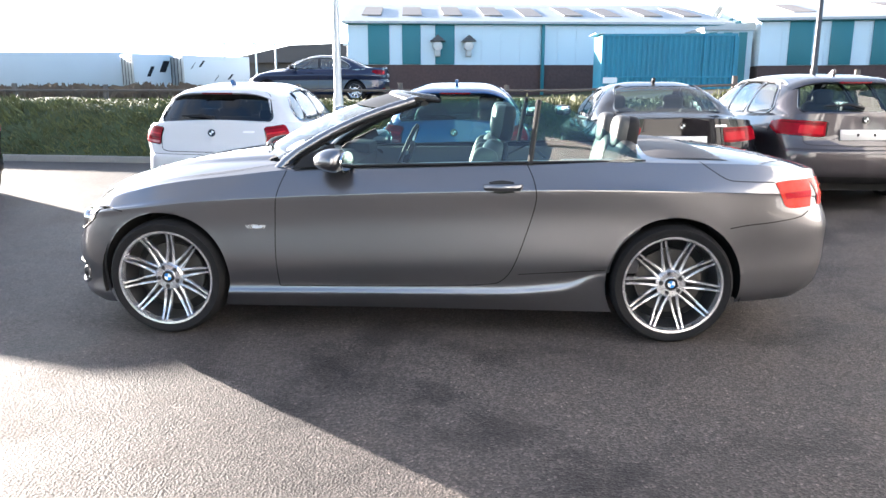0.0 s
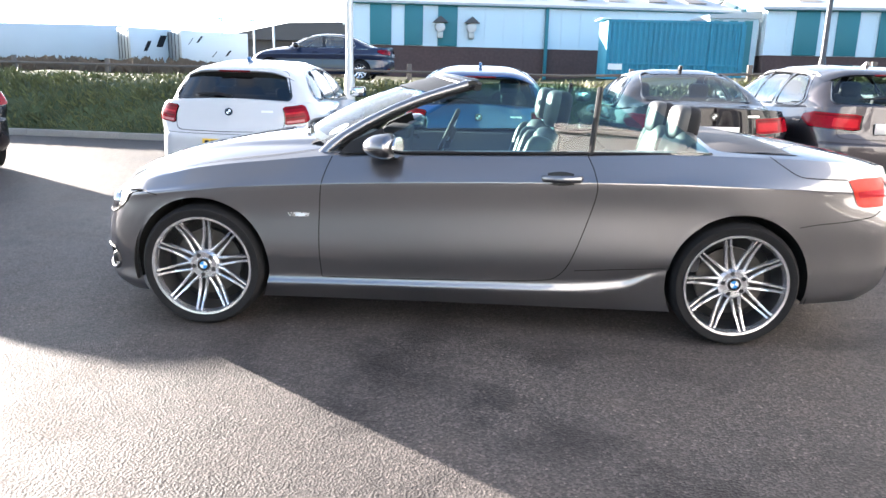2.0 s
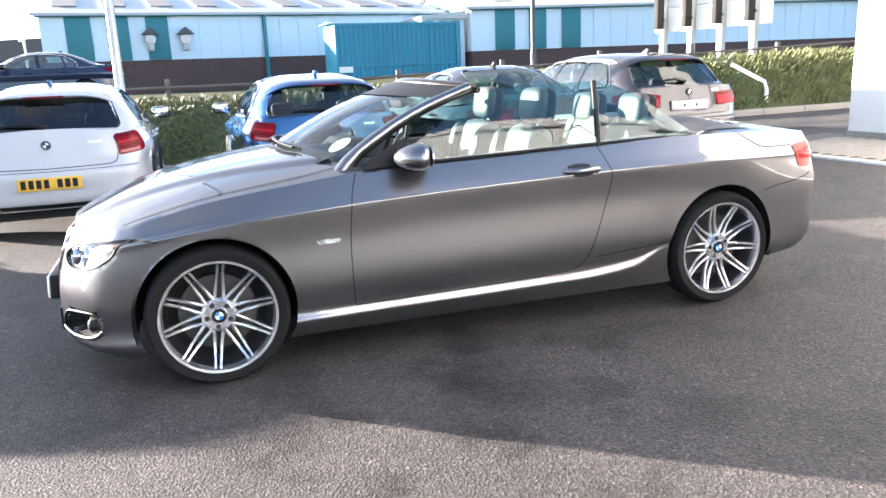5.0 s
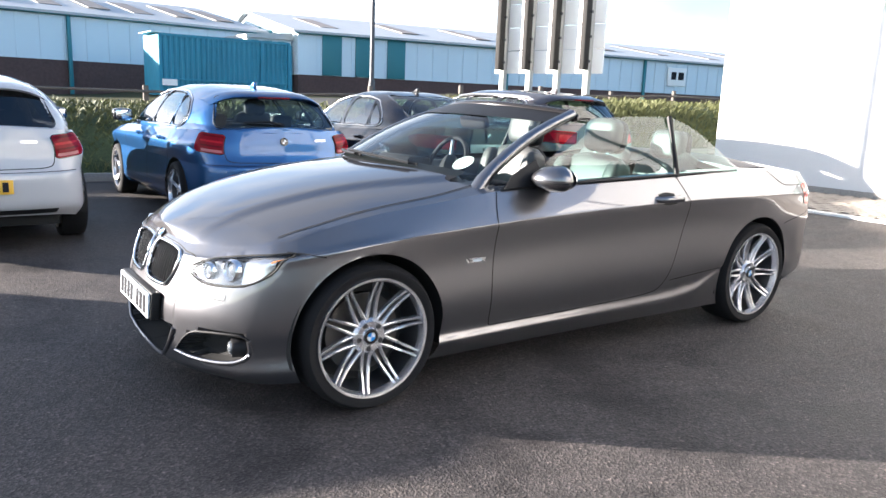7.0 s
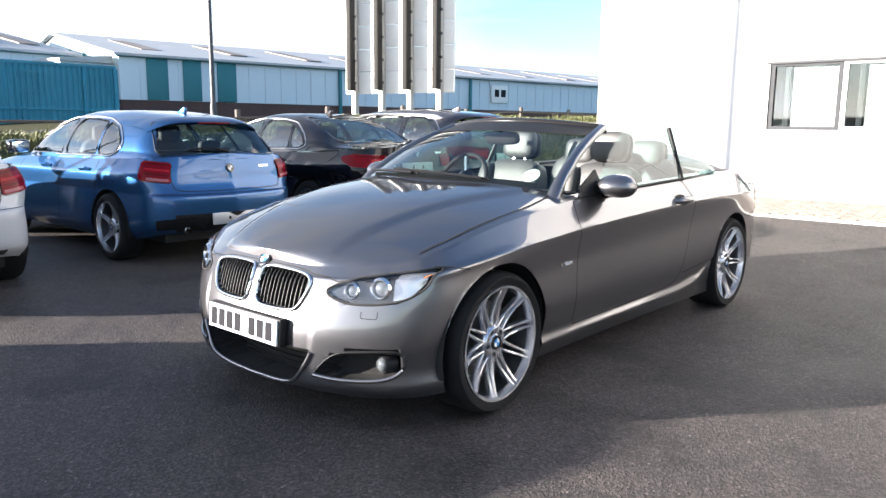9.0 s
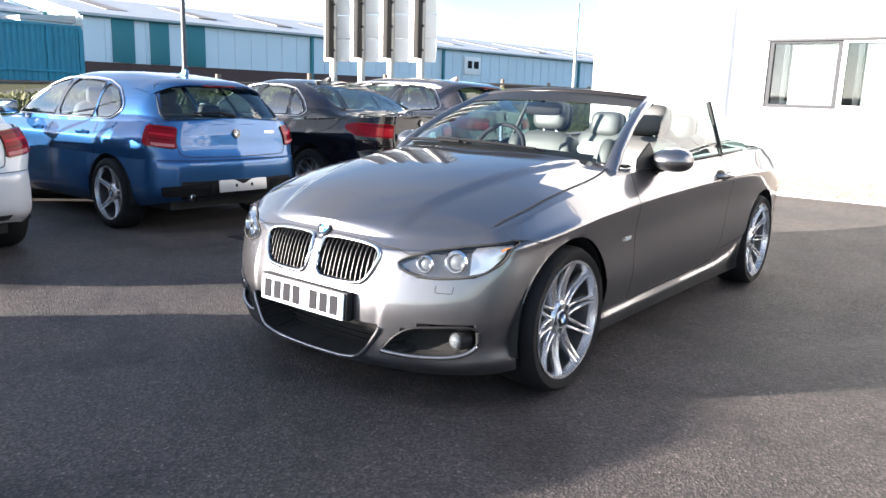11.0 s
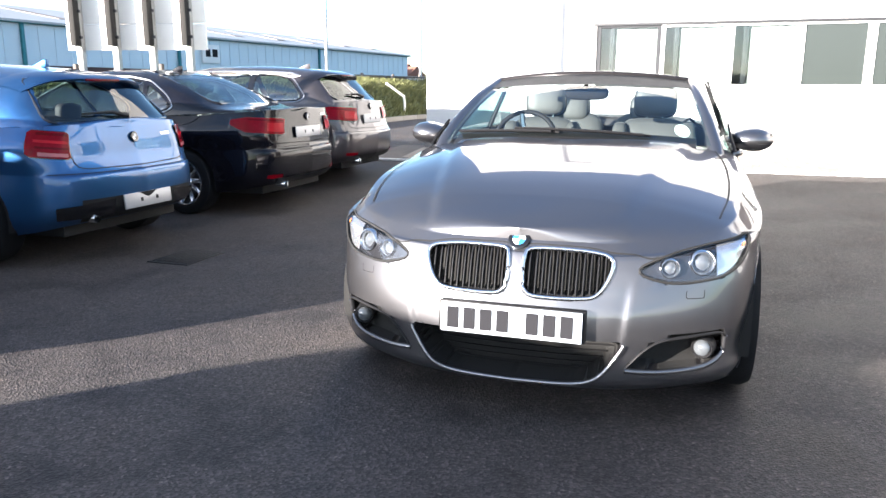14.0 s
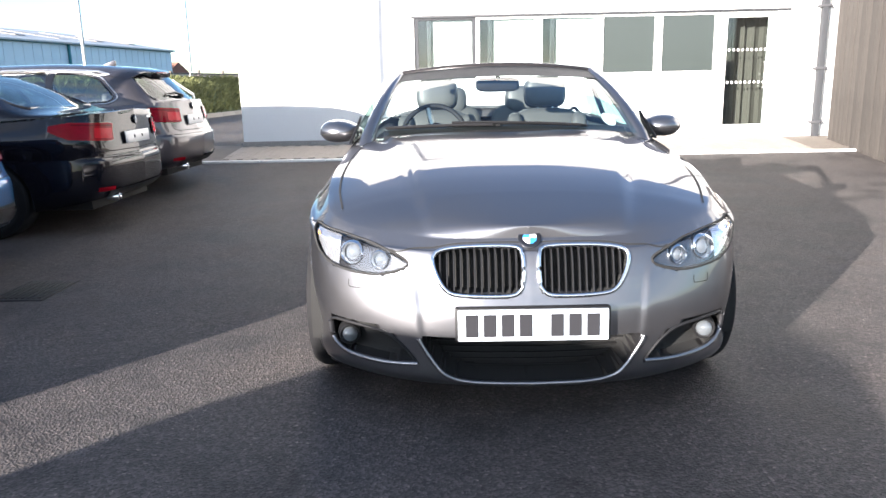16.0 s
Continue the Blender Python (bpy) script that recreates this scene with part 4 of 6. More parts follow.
fl = thing("picket_fence", "pale spaced railing by the far road", "fence", kind="structure")
pk = part("picket", box(-0.12, 0.12, -0.05, 0.05, 0.9, 2.3), M["panel_w"], fl, m=pose(60, 27, 0))
for i in range(1, 26):
    share(pk, "picket", fl, pose(60 + i * 0.9, 27, 0))
br = thing("bent_rail", "small bent white metal rail at the verge", "rail", pose(15.2, kerb_y(15.2) + 0.3, 0.45))
part("rail", tube([(0, 0, 0), (0, 0, 0.45), (-0.06, 0, 0.6), (-0.6, 0.3, 0.95)], 0.035, 8), M["panel_w"], br)
br2 = copy_thing(br, pose(9.3, kerb_y(9.3) + 0.3, 0.35))


# ---- the open convertible ----
HX = 1.38
hero_outline = [(-2.125, 0), (-2.118, 0.2), (-2.085, 0.40), (-2.005, 0.595), (-1.90, 0.745), (-1.78, 0.820), (-1.62, 0.858), (-1.38, 0.880), (-1.0, 0.880), (-0.5, 0.876), (0, 0.876),
                (0.6, 0.88), (1.0, 0.884), (1.4, 0.884), (1.72, 0.862), (1.95, 0.822), (2.13, 0.755), (2.25, 0.62), (2.33, 0.36), (2.36, 0)]
hero_levels = [
    ([(-2.1, 0.138), (-1.7, 0.165), (-1, 0.160), (1, 0.160), (1.72, 0.225), (2.1, 0.245), (2.4, 0.275)], 0.09, [(-2.1, 0.03), (-1.6, 0.035), (-1.0, 0.070), (0.9, 0.060), (1.7, 0.040), (2.4, 0.035)], 0.10),
    ([(-2.1, 0.185), (-1.7, 0.22), (-1, 0.238), (0.5, 0.250), (0.8, 0.275), (1.02, 0.345), (1.4, 0.31), (1.75, 0.275), (2.4, 0.325)], 0.012, [(-2.1, 0.022), (-1.2, 0.022), (-0.95, 0.021), (0.7, 0.021), (1.02, 0.026), (1.7, 0.014)], 0.035),
    ([(-2.1, 0.27), (-1.7, 0.29), (-1, 0.292), (0.4, 0.305), (0.8, 0.335), (1.02, 0.392), (1.4, 0.38), (1.75, 0.375), (2.4, 0.42)], 0.0, [(-2.1, 0.03), (-1.2, 0.03), (-0.95, 0.032), (0.75, 0.031), (1.02, 0.022), (1.7, 0.006)], 0.006),
    ([(-2.1, 0.42), (-1.7, 0.43), (-1, 0.43), (1, 0.45), (1.75, 0.48), (2.4, 0.52)], 0.0, 0.006, 0.0),
    ([(-2.1, 0.52), (-1.7, 0.56), (-1, 0.62), (0, 0.66), (1, 0.68), (1.75, 0.66), (2.4, 0.63)], 0.025, [(-1.6, 0.0), (-0.9, 0.010), (0.8, 0.010), (1.6, 0.0)], 0.0),
    ([(-2.1, 0.60), (-1.7, 0.66), (-1.13, 0.745), (0, 0.80), (1, 0.82), (1.9, 0.80), (2.4, 0.74)], 0.055, [(-1.7, 0.003), (-1.0, -0.003), (1.2, -0.004), (1.9, 0.003)], 0.05),
    ([(-2.1, 0.645), (-1.7, 0.70), (-1.13, 0.760), (0, 0.815), (1, 0.835), (1.9, 0.82), (2.4, 0.77)], 0.075, 0.002, 0.052),
    ([(-2.1, 0.655), (-1.7, 0.71), (-1.13, 0.80), (0, 0.862), (1, 0.877), (1.9, 0.877), (2.4, 0.825)], 0.085, 0.030, 0.064),
    ([(-2.1, 0.69), (-1.8, 0.745), (-1.4, 0.835), (-1.0, 0.885), (-0.6, 0.925), (0, 0.945), (0.6, 0.962), (1.2, 0.97), (1.6, 0.965), (2.0, 0.945), (2.4, 0.90)], 0.115, 0.085, 0.085),
]
hero_zc = ease([(-2.06, 0.695), (-2.0, 0.735), (-1.85, 0.80), (-1.65, 0.868), (-1.35, 0.938), (-1.1, 0.975), (-0.7, 1.01), (1.2, 1.03), (1.5, 1.03), (1.8, 1.005), (2.05, 0.965), (2.28, 0.905)])


def poly_gap(p, poly):
    """Signed distance of a point to a polygon's edge (inside positive), and the nearest point of the edge."""
    best, near, odd = 9.0, p, False
    for (ax, ay), (bx, by) in zip(poly, poly[1:] + poly[:1]):
        dx, dy = bx - ax, by - ay
        t = min(1, max(0, ((p[0] - ax) * dx + (p[1] - ay) * dy) / (dx * dx + dy * dy + 1e-12)))
        q = (ax + t * dx, ay + t * dy)
        d = math.hypot(p[0] - q[0], p[1] - q[1])
        if d < best:
            best, near = d, q
        if (ay > p[1]) != (by > p[1]) and p[0] < (bx - ax) * (p[1] - ay) / (by - ay + 1e-12) + ax:
            odd = not odd
    return (best if odd else -best), near


def rounded(pts, n=40):
    """A closed smooth outline through points."""
    q = catmull([*pts[-2:], *pts, *pts[:2]], n * 3)
    k = len(pts)
    # keep the middle turn only
    a = int(np.argmin([math.hypot(x - pts[0][0], y - pts[0][1]) for x, y in q[: len(q) * 2 // 3]]))
    b = a + 5 + int(np.argmin([math.hypot(x - pts[0][0], y - pts[0][1]) for x, y in q[a + 5 :]]))
    return [(float(x), float(y)) for x, y in q[a:b]]


KIDNEY = rounded([(0.030, 0.640), (0.055, 0.662), (0.18, 0.665), (0.30, 0.655), (0.345, 0.632), (0.335, 0.575), (0.30, 0.520), (0.25, 0.503), (0.10, 0.500), (0.045, 0.512), (0.028, 0.56)])
INTAKE = [(-0.02, 0.176), (0.16, 0.179), (0.24, 0.187), (0.295, 0.206), (0.335, 0.245), (0.385, 0.318), (0.395, 0.338), (-0.02, 0.345)]
FOG = [(0.405, 0.248), (0.52, 0.240), (0.65, 0.246), (0.712, 0.265), (0.740, 0.300), (0.745, 0.355), (0.722, 0.374), (0.62, 0.370), (0.53, 0.358), (0.475, 0.328), (0.432, 0.284)]
FOG_LOW = [(float(a), float(b)) for a, b in catmull(FOG[:6], 26)]
FOG_TOP = [(float(a), float(b)) for a, b in catmull(FOG[5:] + FOG[:1], 26)]
FOG = FOG_LOW[:-1] + FOG_TOP[:-1]
LAMP = rounded([(0.435, 0.608), (0.47, 0.632), (0.55, 0.662), (0.65, 0.684), (0.74, 0.698), (0.806, 0.706), (0.806, 0.670), (0.785, 0.622), (0.73, 0.582), (0.64, 0.564), (0.54, 0.563), (0.455, 0.586)], 50)


def hero_body():
    sh = Shell(hero_outline, hero_levels, 500)
    nv = 50
    vs = [8 * i / nv for i in range(nv + 1)]
    us = list(range(0, 110)) + list(range(110, 501, 2))
    rows = sh.grid(us, vs)
    for row in rows:
        e = row[-1]
        zc = max(float(hero_zc(e.x)), e.z)
        for k in range(1, 33):
            r = 1 - k / 32
            z = zc + (e.z - zc) * r**2.6
            if e.x < -0.6:
                # raised middle of the bonnet between two creases
                side = 0.335 + 0.24 * (e.x + 2.05) / 1.2
                q = min(1, max(0, (side + 0.035 - abs(e.y * r)) / 0.05))
                z += 0.013 * q * q * (3 - 2 * q) * min(1, max(0, (e.x + 2.06) / 0.25))
            row.append(Vector((e.x, e.y * r, z)))
    bm = sheet(rows)
    gone = [f for f in bm.faces for c in [f.calc_center_median()]
            if c.z > 0.8 and -0.98 + 0.27 * (c.y / 0.68) ** 2 < c.x < 1.24 - 0.10 * (c.y / 0.7) ** 2 and abs(c.y) < 0.735]
    bmesh.ops.delete(bm, geom=gone, context="FACES")
    mirrored(bm)
    cut_arches(bm, (-HX, HX), 0.356, 0.335)
    for v in bm.verts:
        # the middle of the nose is set back behind two creases
        if v.co.x < -1.75 and 0.17 < v.co.z < 0.60:
            line = 0.30 + (v.co.z - 0.19) * 0.62 if v.co.z < 0.36 else 0.405 + (v.co.z - 0.36) * 0.10
            q = min(1, max(0, (line - abs(v.co.y)) / 0.028))
            fade = min(1, max(0, (0.60 - v.co.z) / 0.10))
            v.co.x += 0.008 * q * q * (3 - 2 * q) * fade
    plain = bm.copy()
    for poly, depth, reach in ((KIDNEY, 0.045, 0.005), (INTAKE, 0.16, 0.006), (FOG, 0.09, 0.006), (LAMP, 0.05, 0.006)):
        inside = {}
        for v in bm.verts:
            if v.co.x > -1.5 or v.co.z > 0.72:
                continue
            s = 1 if v.co.y >= 0 else -1
            d, q = poly_gap((abs(v.co.y), v.co.z), poly)
            if abs(d) < reach:
                inside[v] = True
                if abs(v.co.y) > 0.004:
                    v.co.y, v.co.z = s * q[0], q[1]
                else:
                    v.co.z = q[1]
            elif d > 0:
                inside[v] = True
                v.co.x += depth * min(1, d / 0.02 + 0.45)
        for f in bm.faces:
            if all(v in inside for v in f.verts):
                c = f.calc_center_median()
                if poly_gap((abs(c.y), c.z), poly)[0] > -0.001:
                    f.material_index = 1
    return bm, plain


hero = thing("convertible_car", "warm grey metallic two-door convertible with its roof down on dark asphalt", "car")
hb, plain_hull = hero_body()
from mathutils.bvhtree import BVHTree
hero_tree = BVHTree.FromBMesh(plain_hull)
plain_hull.free()
body = part("body", hb, [M["grey_paint"], M["well"]], hero, "warm grey metallic bodywork", smooth=32)


def drape(p, q, axis, tree=None, sign=-1):
    """The point of the hull met along an axis: 'x' from the front (p=y, q=z), 'r' from the rear, 'y' from a side (p=x, q=z), 'z' from above (p=x, q=y)."""
    tree = tree or hero_tree
    src, way = {"x": ((-4, p, q), (1, 0, 0)), "r": ((4, p, q), (-1, 0, 0)), "y": ((p, 3 * sign, q), (0, -sign, 0)), "z": ((p, q, 3), (0, 0, -1))}[axis]
    hit = tree.ray_cast(Vector(src), Vector(way))
    if hit[0] is None:
        near = tree.find_nearest(Vector({"x": (-2.1, p, q), "r": (2.2, p, q), "y": (p, 0.85 * sign, q), "z": (p, q, 0.95)}[axis]))
        return near[0], (near[1] if near[1].dot(Vector(way)) < 0 else -near[1])
    n = hit[1]
    return hit[0], (n if n.dot(Vector(way)) < 0 else -n)


def seam(pts, axis, width=0.006, tree=None, sign=-1, lift=0.0012, n=40):
    """A thin dark panel gap along a line on the hull."""
    line = [drape(a, b, axis, tree, sign) for a, b in catmull(pts, n)]
    rows = []
    for i, (p, nn) in enumerate(line):
        t = (line[min(i + 1, n)][0] - line[max(i - 1, 0)][0])
        s = t.cross(nn)
        s = s.normalized() * width / 2 if s.length > 1e-9 else Vector((0, 0, width / 2))
        rows.append([p + nn * lift - s, p + nn * lift + s])
    bm = sheet(rows)
    return bm


def patch(top, bottom, axis, lift, nu=24, nv=8, tree=None, sign=-1):
    """A sheet on the hull between two lines."""
    a, b = catmull(top, nu), catmull(bottom, nu)
    rows = []
    for i in range(nu + 1):
        row = []
        for j in range(nv + 1):
            t = j / nv
            p, n = drape(*(a[i] * (1 - t) + b[i] * t), axis, tree, sign)
            row.append(p + n * lift)
        rows.append(row)
    bm = sheet(rows)
    bmesh.ops.remove_doubles(bm, verts=bm.verts, dist=0.0002)
    bmesh.ops.recalc_face_normals(bm, faces=bm.faces)
    return bm


def rim_line(poly, radius, axis, lift, name, mat, parent, label="", flip=1, sides=6, closed=True, tree=None, flat=1.0):
    pts = []
    for a, b in poly:
        p, n = drape(a * flip, b, axis, tree)
        pts.append(p + n * lift)
    return part(name, tube(pts, radius, sides, closed=closed, flat=flat), mat, parent, label, smooth=60)


# front details, both sides
for s in (-1, 1):
    kid = rim_line(KIDNEY[::2], 0.0085, "x", 0.003, "kidney_grille", M["chrome"], hero, "chrome rimmed kidney grille", s, 8)
    for i in range(12):
        y = 0.050 + i * 0.0245
        zs = [0.50 + k * 0.0085 for k in range(20) if poly_gap((y, 0.50 + k * 0.0085), KIDNEY)[0] > 0.004]
        pts = [drape(s * y, z, "x")[0] + Vector((0.008, 0, 0)) for z in np.linspace(zs[0], zs[-1], 7)]
        part("slat", sheet([[p + Vector(q) for q in ((0.022, -0.0035, 0), (0.002, -0.003, 0), (0, -0.001, 0), (0, 0.001, 0), (0.002, 0.003, 0), (0.022, 0.0035, 0))] for p in pts]), M["slat"], kid, smooth=0)
    lampo = rim_line(LAMP[::2], 0.0048, "x", 0.0005, "headlight", M["gap"], hero, "clear headlight with twin round projectors in a dark housing", s)
    hp = patch([(s * 0.445, 0.606), (s * 0.55, 0.655), (s * 0.66, 0.680), (s * 0.785, 0.696)], [(s * 0.450, 0.592), (s * 0.57, 0.568), (s * 0.70, 0.578), (s * 0.785, 0.632)], "x", -0.014)
    part("housing", hp, M["lamp_dark"], lampo)
    rp = patch([(s * 0.695, 0.686), (s * 0.74, 0.693), (s * 0.798, 0.700)], [(s * 0.705, 0.582), (s * 0.755, 0.600), (s * 0.797, 0.655)], "x", -0.008, 8, 6)
    part("reflector", rp, M["lamp_clear"], lampo, "bright side reflector")
    part("side_marker", patch([(s * 0.784, 0.688), (s * 0.790, 0.690), (s * 0.796, 0.692)], [(s * 0.785, 0.672), (s * 0.790, 0.675), (s * 0.795, 0.678)], "x", -0.005, 5, 4), M["amber"], lampo, "small amber marker")
    for y, z, r in ((0.540, 0.612, 0.037), (0.648, 0.627, 0.047)):
        p, n = drape(s * y, z, "x")
        n = Vector((-0.92, 0.28 * s, 0.12)).normalized()
        m = Matrix.Translation(p - n * 0.016) @ n.to_track_quat("-Y", "Z").to_matrix().to_4x4()
        part("ring", lathe([(r * 0.72, 0.01), (r * 0.72, -0.012), (r * 0.86, -0.020), (r, -0.014), (r * 1.02, 0.01)], 28), M["chrome"], lampo, m=m, smooth=60)
        part("projector", lathe([(0, -0.016), (r * 0.35, -0.013), (r * 0.6, -0.004), (r * 0.73, 0.006)], 24), M["lamp_lens"], lampo, m=m, smooth=60)
    gp = patch([(s * 0.436, 0.608), (s * 0.55, 0.661), (s * 0.66, 0.685), (s * 0.797, 0.702)], [(s * 0.440, 0.592), (s * 0.57, 0.562), (s * 0.70, 0.570), (s * 0.800, 0.650)], "x", 0.003, 30, 10)
    part("lens", gp, M["lamp_glass"], lampo).visible_shadow = False
    fogl = part("fog_light", lathe([(0, -0.022), (0.022, -0.018), (0.030, -0.006), (0.033, 0.02), (0.0, 0.02)], 24), M["lamp_lens"], hero, "round fog light", m=pose(-1.925, s * 0.668, 0.312, 0, 0, -90 + 12 * s), smooth=60)
    part("bezel", lathe([(0.030, 0.0), (0.036, -0.006), (0.040, 0.0), (0.042, 0.05)], 24), M["black"], fogl, smooth=60)
    rim_line(FOG_TOP, 0.006, "x", 0.0, "fog_surround", M["black"], hero, "", s, 6, closed=False)
    rim_line(FOG_LOW, 0.011, "x", 0.0, "fog_blade", M["grey_paint"], hero, "bumper blade under the fog light", s, 8, closed=False)
    part("washer_cover", seam([(s * 0.60, 0.535), (s * 0.60, 0.512), (s * 0.612, 0.508), (s * 0.655, 0.508), (s * 0.66, 0.515), (s * 0.66, 0.535)], "x", 0.003, n=24), M["gap"], hero)
    # panel gaps
    part("door_gap", seam([(-0.69, 0.93), (-0.735, 0.80), (-0.752, 0.62), (-0.755, 0.45), (-0.748, 0.30), (-0.742, 0.287)], "y", sign=s), M["gap"], hero)
    part("door_gap", seam([(-0.742, 0.287), (-0.3, 0.290), (0.2, 0.300), (0.40, 0.312), (0.47, 0.332), (0.53, 0.41), (0.60, 0.60), (0.645, 0.77), (0.635, 0.87), (0.60, 0.955)], "y", sign=s, n=70), M["gap"], hero)
    part("boot_gap", seam([(1.50, 0.972), (1.56, 0.93), (1.63, 0.888), (1.70, 0.877), (1.88, 0.872)], "y", 0.006, sign=s), M["gap"], hero)
    part("bumper_gap", seam([(1.655, 0.635), (1.75, 0.652), (1.90, 0.668), (2.03, 0.690), (2.08, 0.72)], "y", 0.006, sign=s), M["gap"], hero)
    part("bumper_gap", seam([(-1.735, 0.712), (-1.67, 0.706), (-1.60, 0.694)], "y", 0.006, sign=s, n=12), M["gap"], hero)
    part("bonnet_gap", seam([(-1.74, s * 0.70), (-1.55, s * 0.735), (-1.30, s * 0.745), (-1.0, s * 0.735), (-0.76, s * 0.70)], "z", 0.007, lift=0.003), M["gap"], hero)
    # the sill crease's shade, painted as a thin dark line
    part("sill_crease", seam([(0.56, 0.372), (0.75, 0.385), (0.95, 0.398), (1.02, 0.40)], "y", 0.005, sign=s), M["gap"], hero)
for s in (-1, 1):
    part("bonnet_gap", seam([(s * 0.345, 0.660), (s * 0.42, 0.656), (s * 0.47, 0.645), (s * 0.50, 0.650)], "x", 0.006), M["gap"], hero)
    part("bonnet_gap", seam([(s * 0.02, 0.676), (s * 0.10, 0.678), (s * 0.25, 0.674), (s * 0.345, 0.660)], "x", 0.005), M["gap"], hero)
rim_line([(float(a), float(b)) for a, b in catmull([(-0.40, 0.345), (-0.387, 0.318), (-0.337, 0.243), (-0.29, 0.202), (-0.22, 0.184), (-0.1, 0.177), (0, 0.175), (0.1, 0.177), (0.22, 0.184), (0.29, 0.202), (0.337, 0.243), (0.387, 0.318), (0.40, 0.345)], 60)], 0.010, "x", 0.002, "intake_lip", M["grey_paint"], hero, "body coloured lip round the lower intake", closed=False, sides=8)
for i in range(6):
    z = 0.200 + i * 0.024
    w = min(0.37, 0.25 + (z - 0.19) * 1.0)
    pts = [drape(y, z, "x")[0] + Vector((0.14, 0, 0)) for y in np.linspace(-w, w, 9)]
    part("intake_bar", tube(pts, 0.003, 4), M["black"], hero)
part("bonnet_badge", roundel(0.041, 0.006), BADGE, hero, "round blue and white quartered badge", m=Matrix.Translation(drape(-2.012, 0.0, "z")[0] + Vector((-0.002, 0, 0.002))) @ drape(-2.012, 0.0, "z")[1].to_track_quat("-Y", "Z").to_matrix().to_4x4(), smooth=40)
# front plate with plain bars for its characters
plate = part("number_plate", box(-0.26, 0.26, -0.005, 0.005, -0.0555, 0.0555, 0.004), M["plate_w"], hero, "white front number plate with plain dark bars", m=pose(-2.150, 0, 0.412, -4, 0, -90))
for i, x in enumerate((-0.212, -0.150, -0.088, -0.026, 0.082, 0.144, 0.206)):
    part("mark", box(x - 0.022, x + 0.022, -0.0075, -0.0055, -0.0395, 0.0395, 0.0), M["ink"], plate, "dark bar")
part("plate_mount", box(-0.27, 0.27, 0.006, 0.045, -0.06, 0.06, 0.006), M["black"], plate)

# rear corner lamps, handles, side repeaters
for s in (-1, 1):
    tl = part("tail_light", patch([(1.885, 0.868), (1.96, 0.878), (2.09, 0.882)], [(1.915, 0.80), (1.955, 0.742), (2.09, 0.742)], "y", 0.004, 14, 10, sign=s), M["tail_hero"], hero, "red wrap-round tail light")
    part("clear_band", patch([(1.93, 0.815), (2.0, 0.822), (2.09, 0.826)], [(1.945, 0.785), (2.0, 0.79), (2.09, 0.793)], "y", 0.006, 8, 3, sign=s), M["tail_lit"], tl)
    part("tail_light", patch([(s * 0.56, 0.882), (s * 0.66, 0.885), (s * 0.72, 0.884)], [(s * 0.60, 0.78), (s * 0.66, 0.75), (s * 0.72, 0.745)], "r", 0.004, 8, 8), M["tail_hero"], hero)
    hd = part("door_handle", tube([(0.375, 0.845 * s, 0.842), (0.385, (0.885) * s, 0.843), (0.46, 0.906 * s, 0.845), (0.555, 0.898 * s, 0.846), (0.57, 0.86 * s, 0.846)], [0.013, 0.014, 0.015, 0.015, 0.011], 10, flat=1.25), M["grey_paint"], hero, "body coloured pull handle", smooth=60)
    # no hollow here: the recess's shade is a flat dark patch on the door
    part("handle_cup", patch([(0.40, 0.868), (0.465, 0.876), (0.53, 0.868)], [(0.40, 0.818), (0.465, 0.810), (0.53, 0.818)], "y", 0.0015, 10, 6, sign=s), M["gap"], hd, "flat dark patch painted as the recess's shade")
    rpt = part("side_repeater", patch([(-0.915, 0.628), (-0.86, 0.632), (-0.80, 0.628)], [(-0.905, 0.610), (-0.86, 0.607), (-0.81, 0.610)], "y", 0.005, 10, 4, sign=s), M["satin"], hero, "small clear side repeater")
    part("lens", patch([(-0.875, 0.625), (-0.85, 0.627), (-0.825, 0.625)], [(-0.875, 0.613), (-0.85, 0.611), (-0.825, 0.613)], "y", 0.007, 6, 3, sign=s), M["plate_w"], rpt)
    # door mirror
    bm = bmesh.new()
    bmesh.ops.create_uvsphere(bm, u_segments=28, v_segments=16, radius=1.0)
    for v in bm.verts:
        x, y, z = v.co
        if x > 0:
            x *= 0.45
        z = z * (0.9 if z < 0 else 1.0) * (1 - 0.18 * y)
        v.co = Vector((x * 0.125, y * 0.118, z * 0.066))
    mir = part("door_mirror", bm, M["grey_paint"], hero, "grey door mirror on a black foot", m=pose(-0.40, s * 0.885, 0.978, 0, 0, 10 * s if s > 0 else -10), smooth=60)
    if s > 0:
        mir.scale = (1, -1, 1)
    part("mirror_glass", lathe([(0, -0.003), (0.05, -0.003), (0.052, 0.003), (0, 0.004)], 24), M["chrome"], mir, m=Matrix.Translation((0.054, 0, 0.0)) @ Euler((0, 0, radians(90))).to_matrix().to_4x4() @ Matrix.Diagonal((1.8, 1, 1.0, 1)))
    part("mirror_foot", tube([(0.02, 0.06, -0.045), (-0.02, 0.13, -0.07), (-0.04, 0.18, -0.085)], [0.030, 0.026, 0.034], 8, flat=0.7), M["black"], mir)
    part("mirror_seam", tube([Vector((-0.12 * math.cos(a), 0.119 * math.sin(a), -0.012)) for a in np.linspace(-1.5, 1.5, 16)], 0.0022, 5), M["gap"], mir)
    # sail panel at the windscreen foot
    part("sail_panel", sheet([[Vector((-0.66, s * 0.80, 0.925)), Vector((-0.40, s * 0.80, 0.945))], [Vector((-0.60, s * 0.775, 0.985)), Vector((-0.44, s * 0.76, 1.06))]], thick=0.012), M["black"], hero)
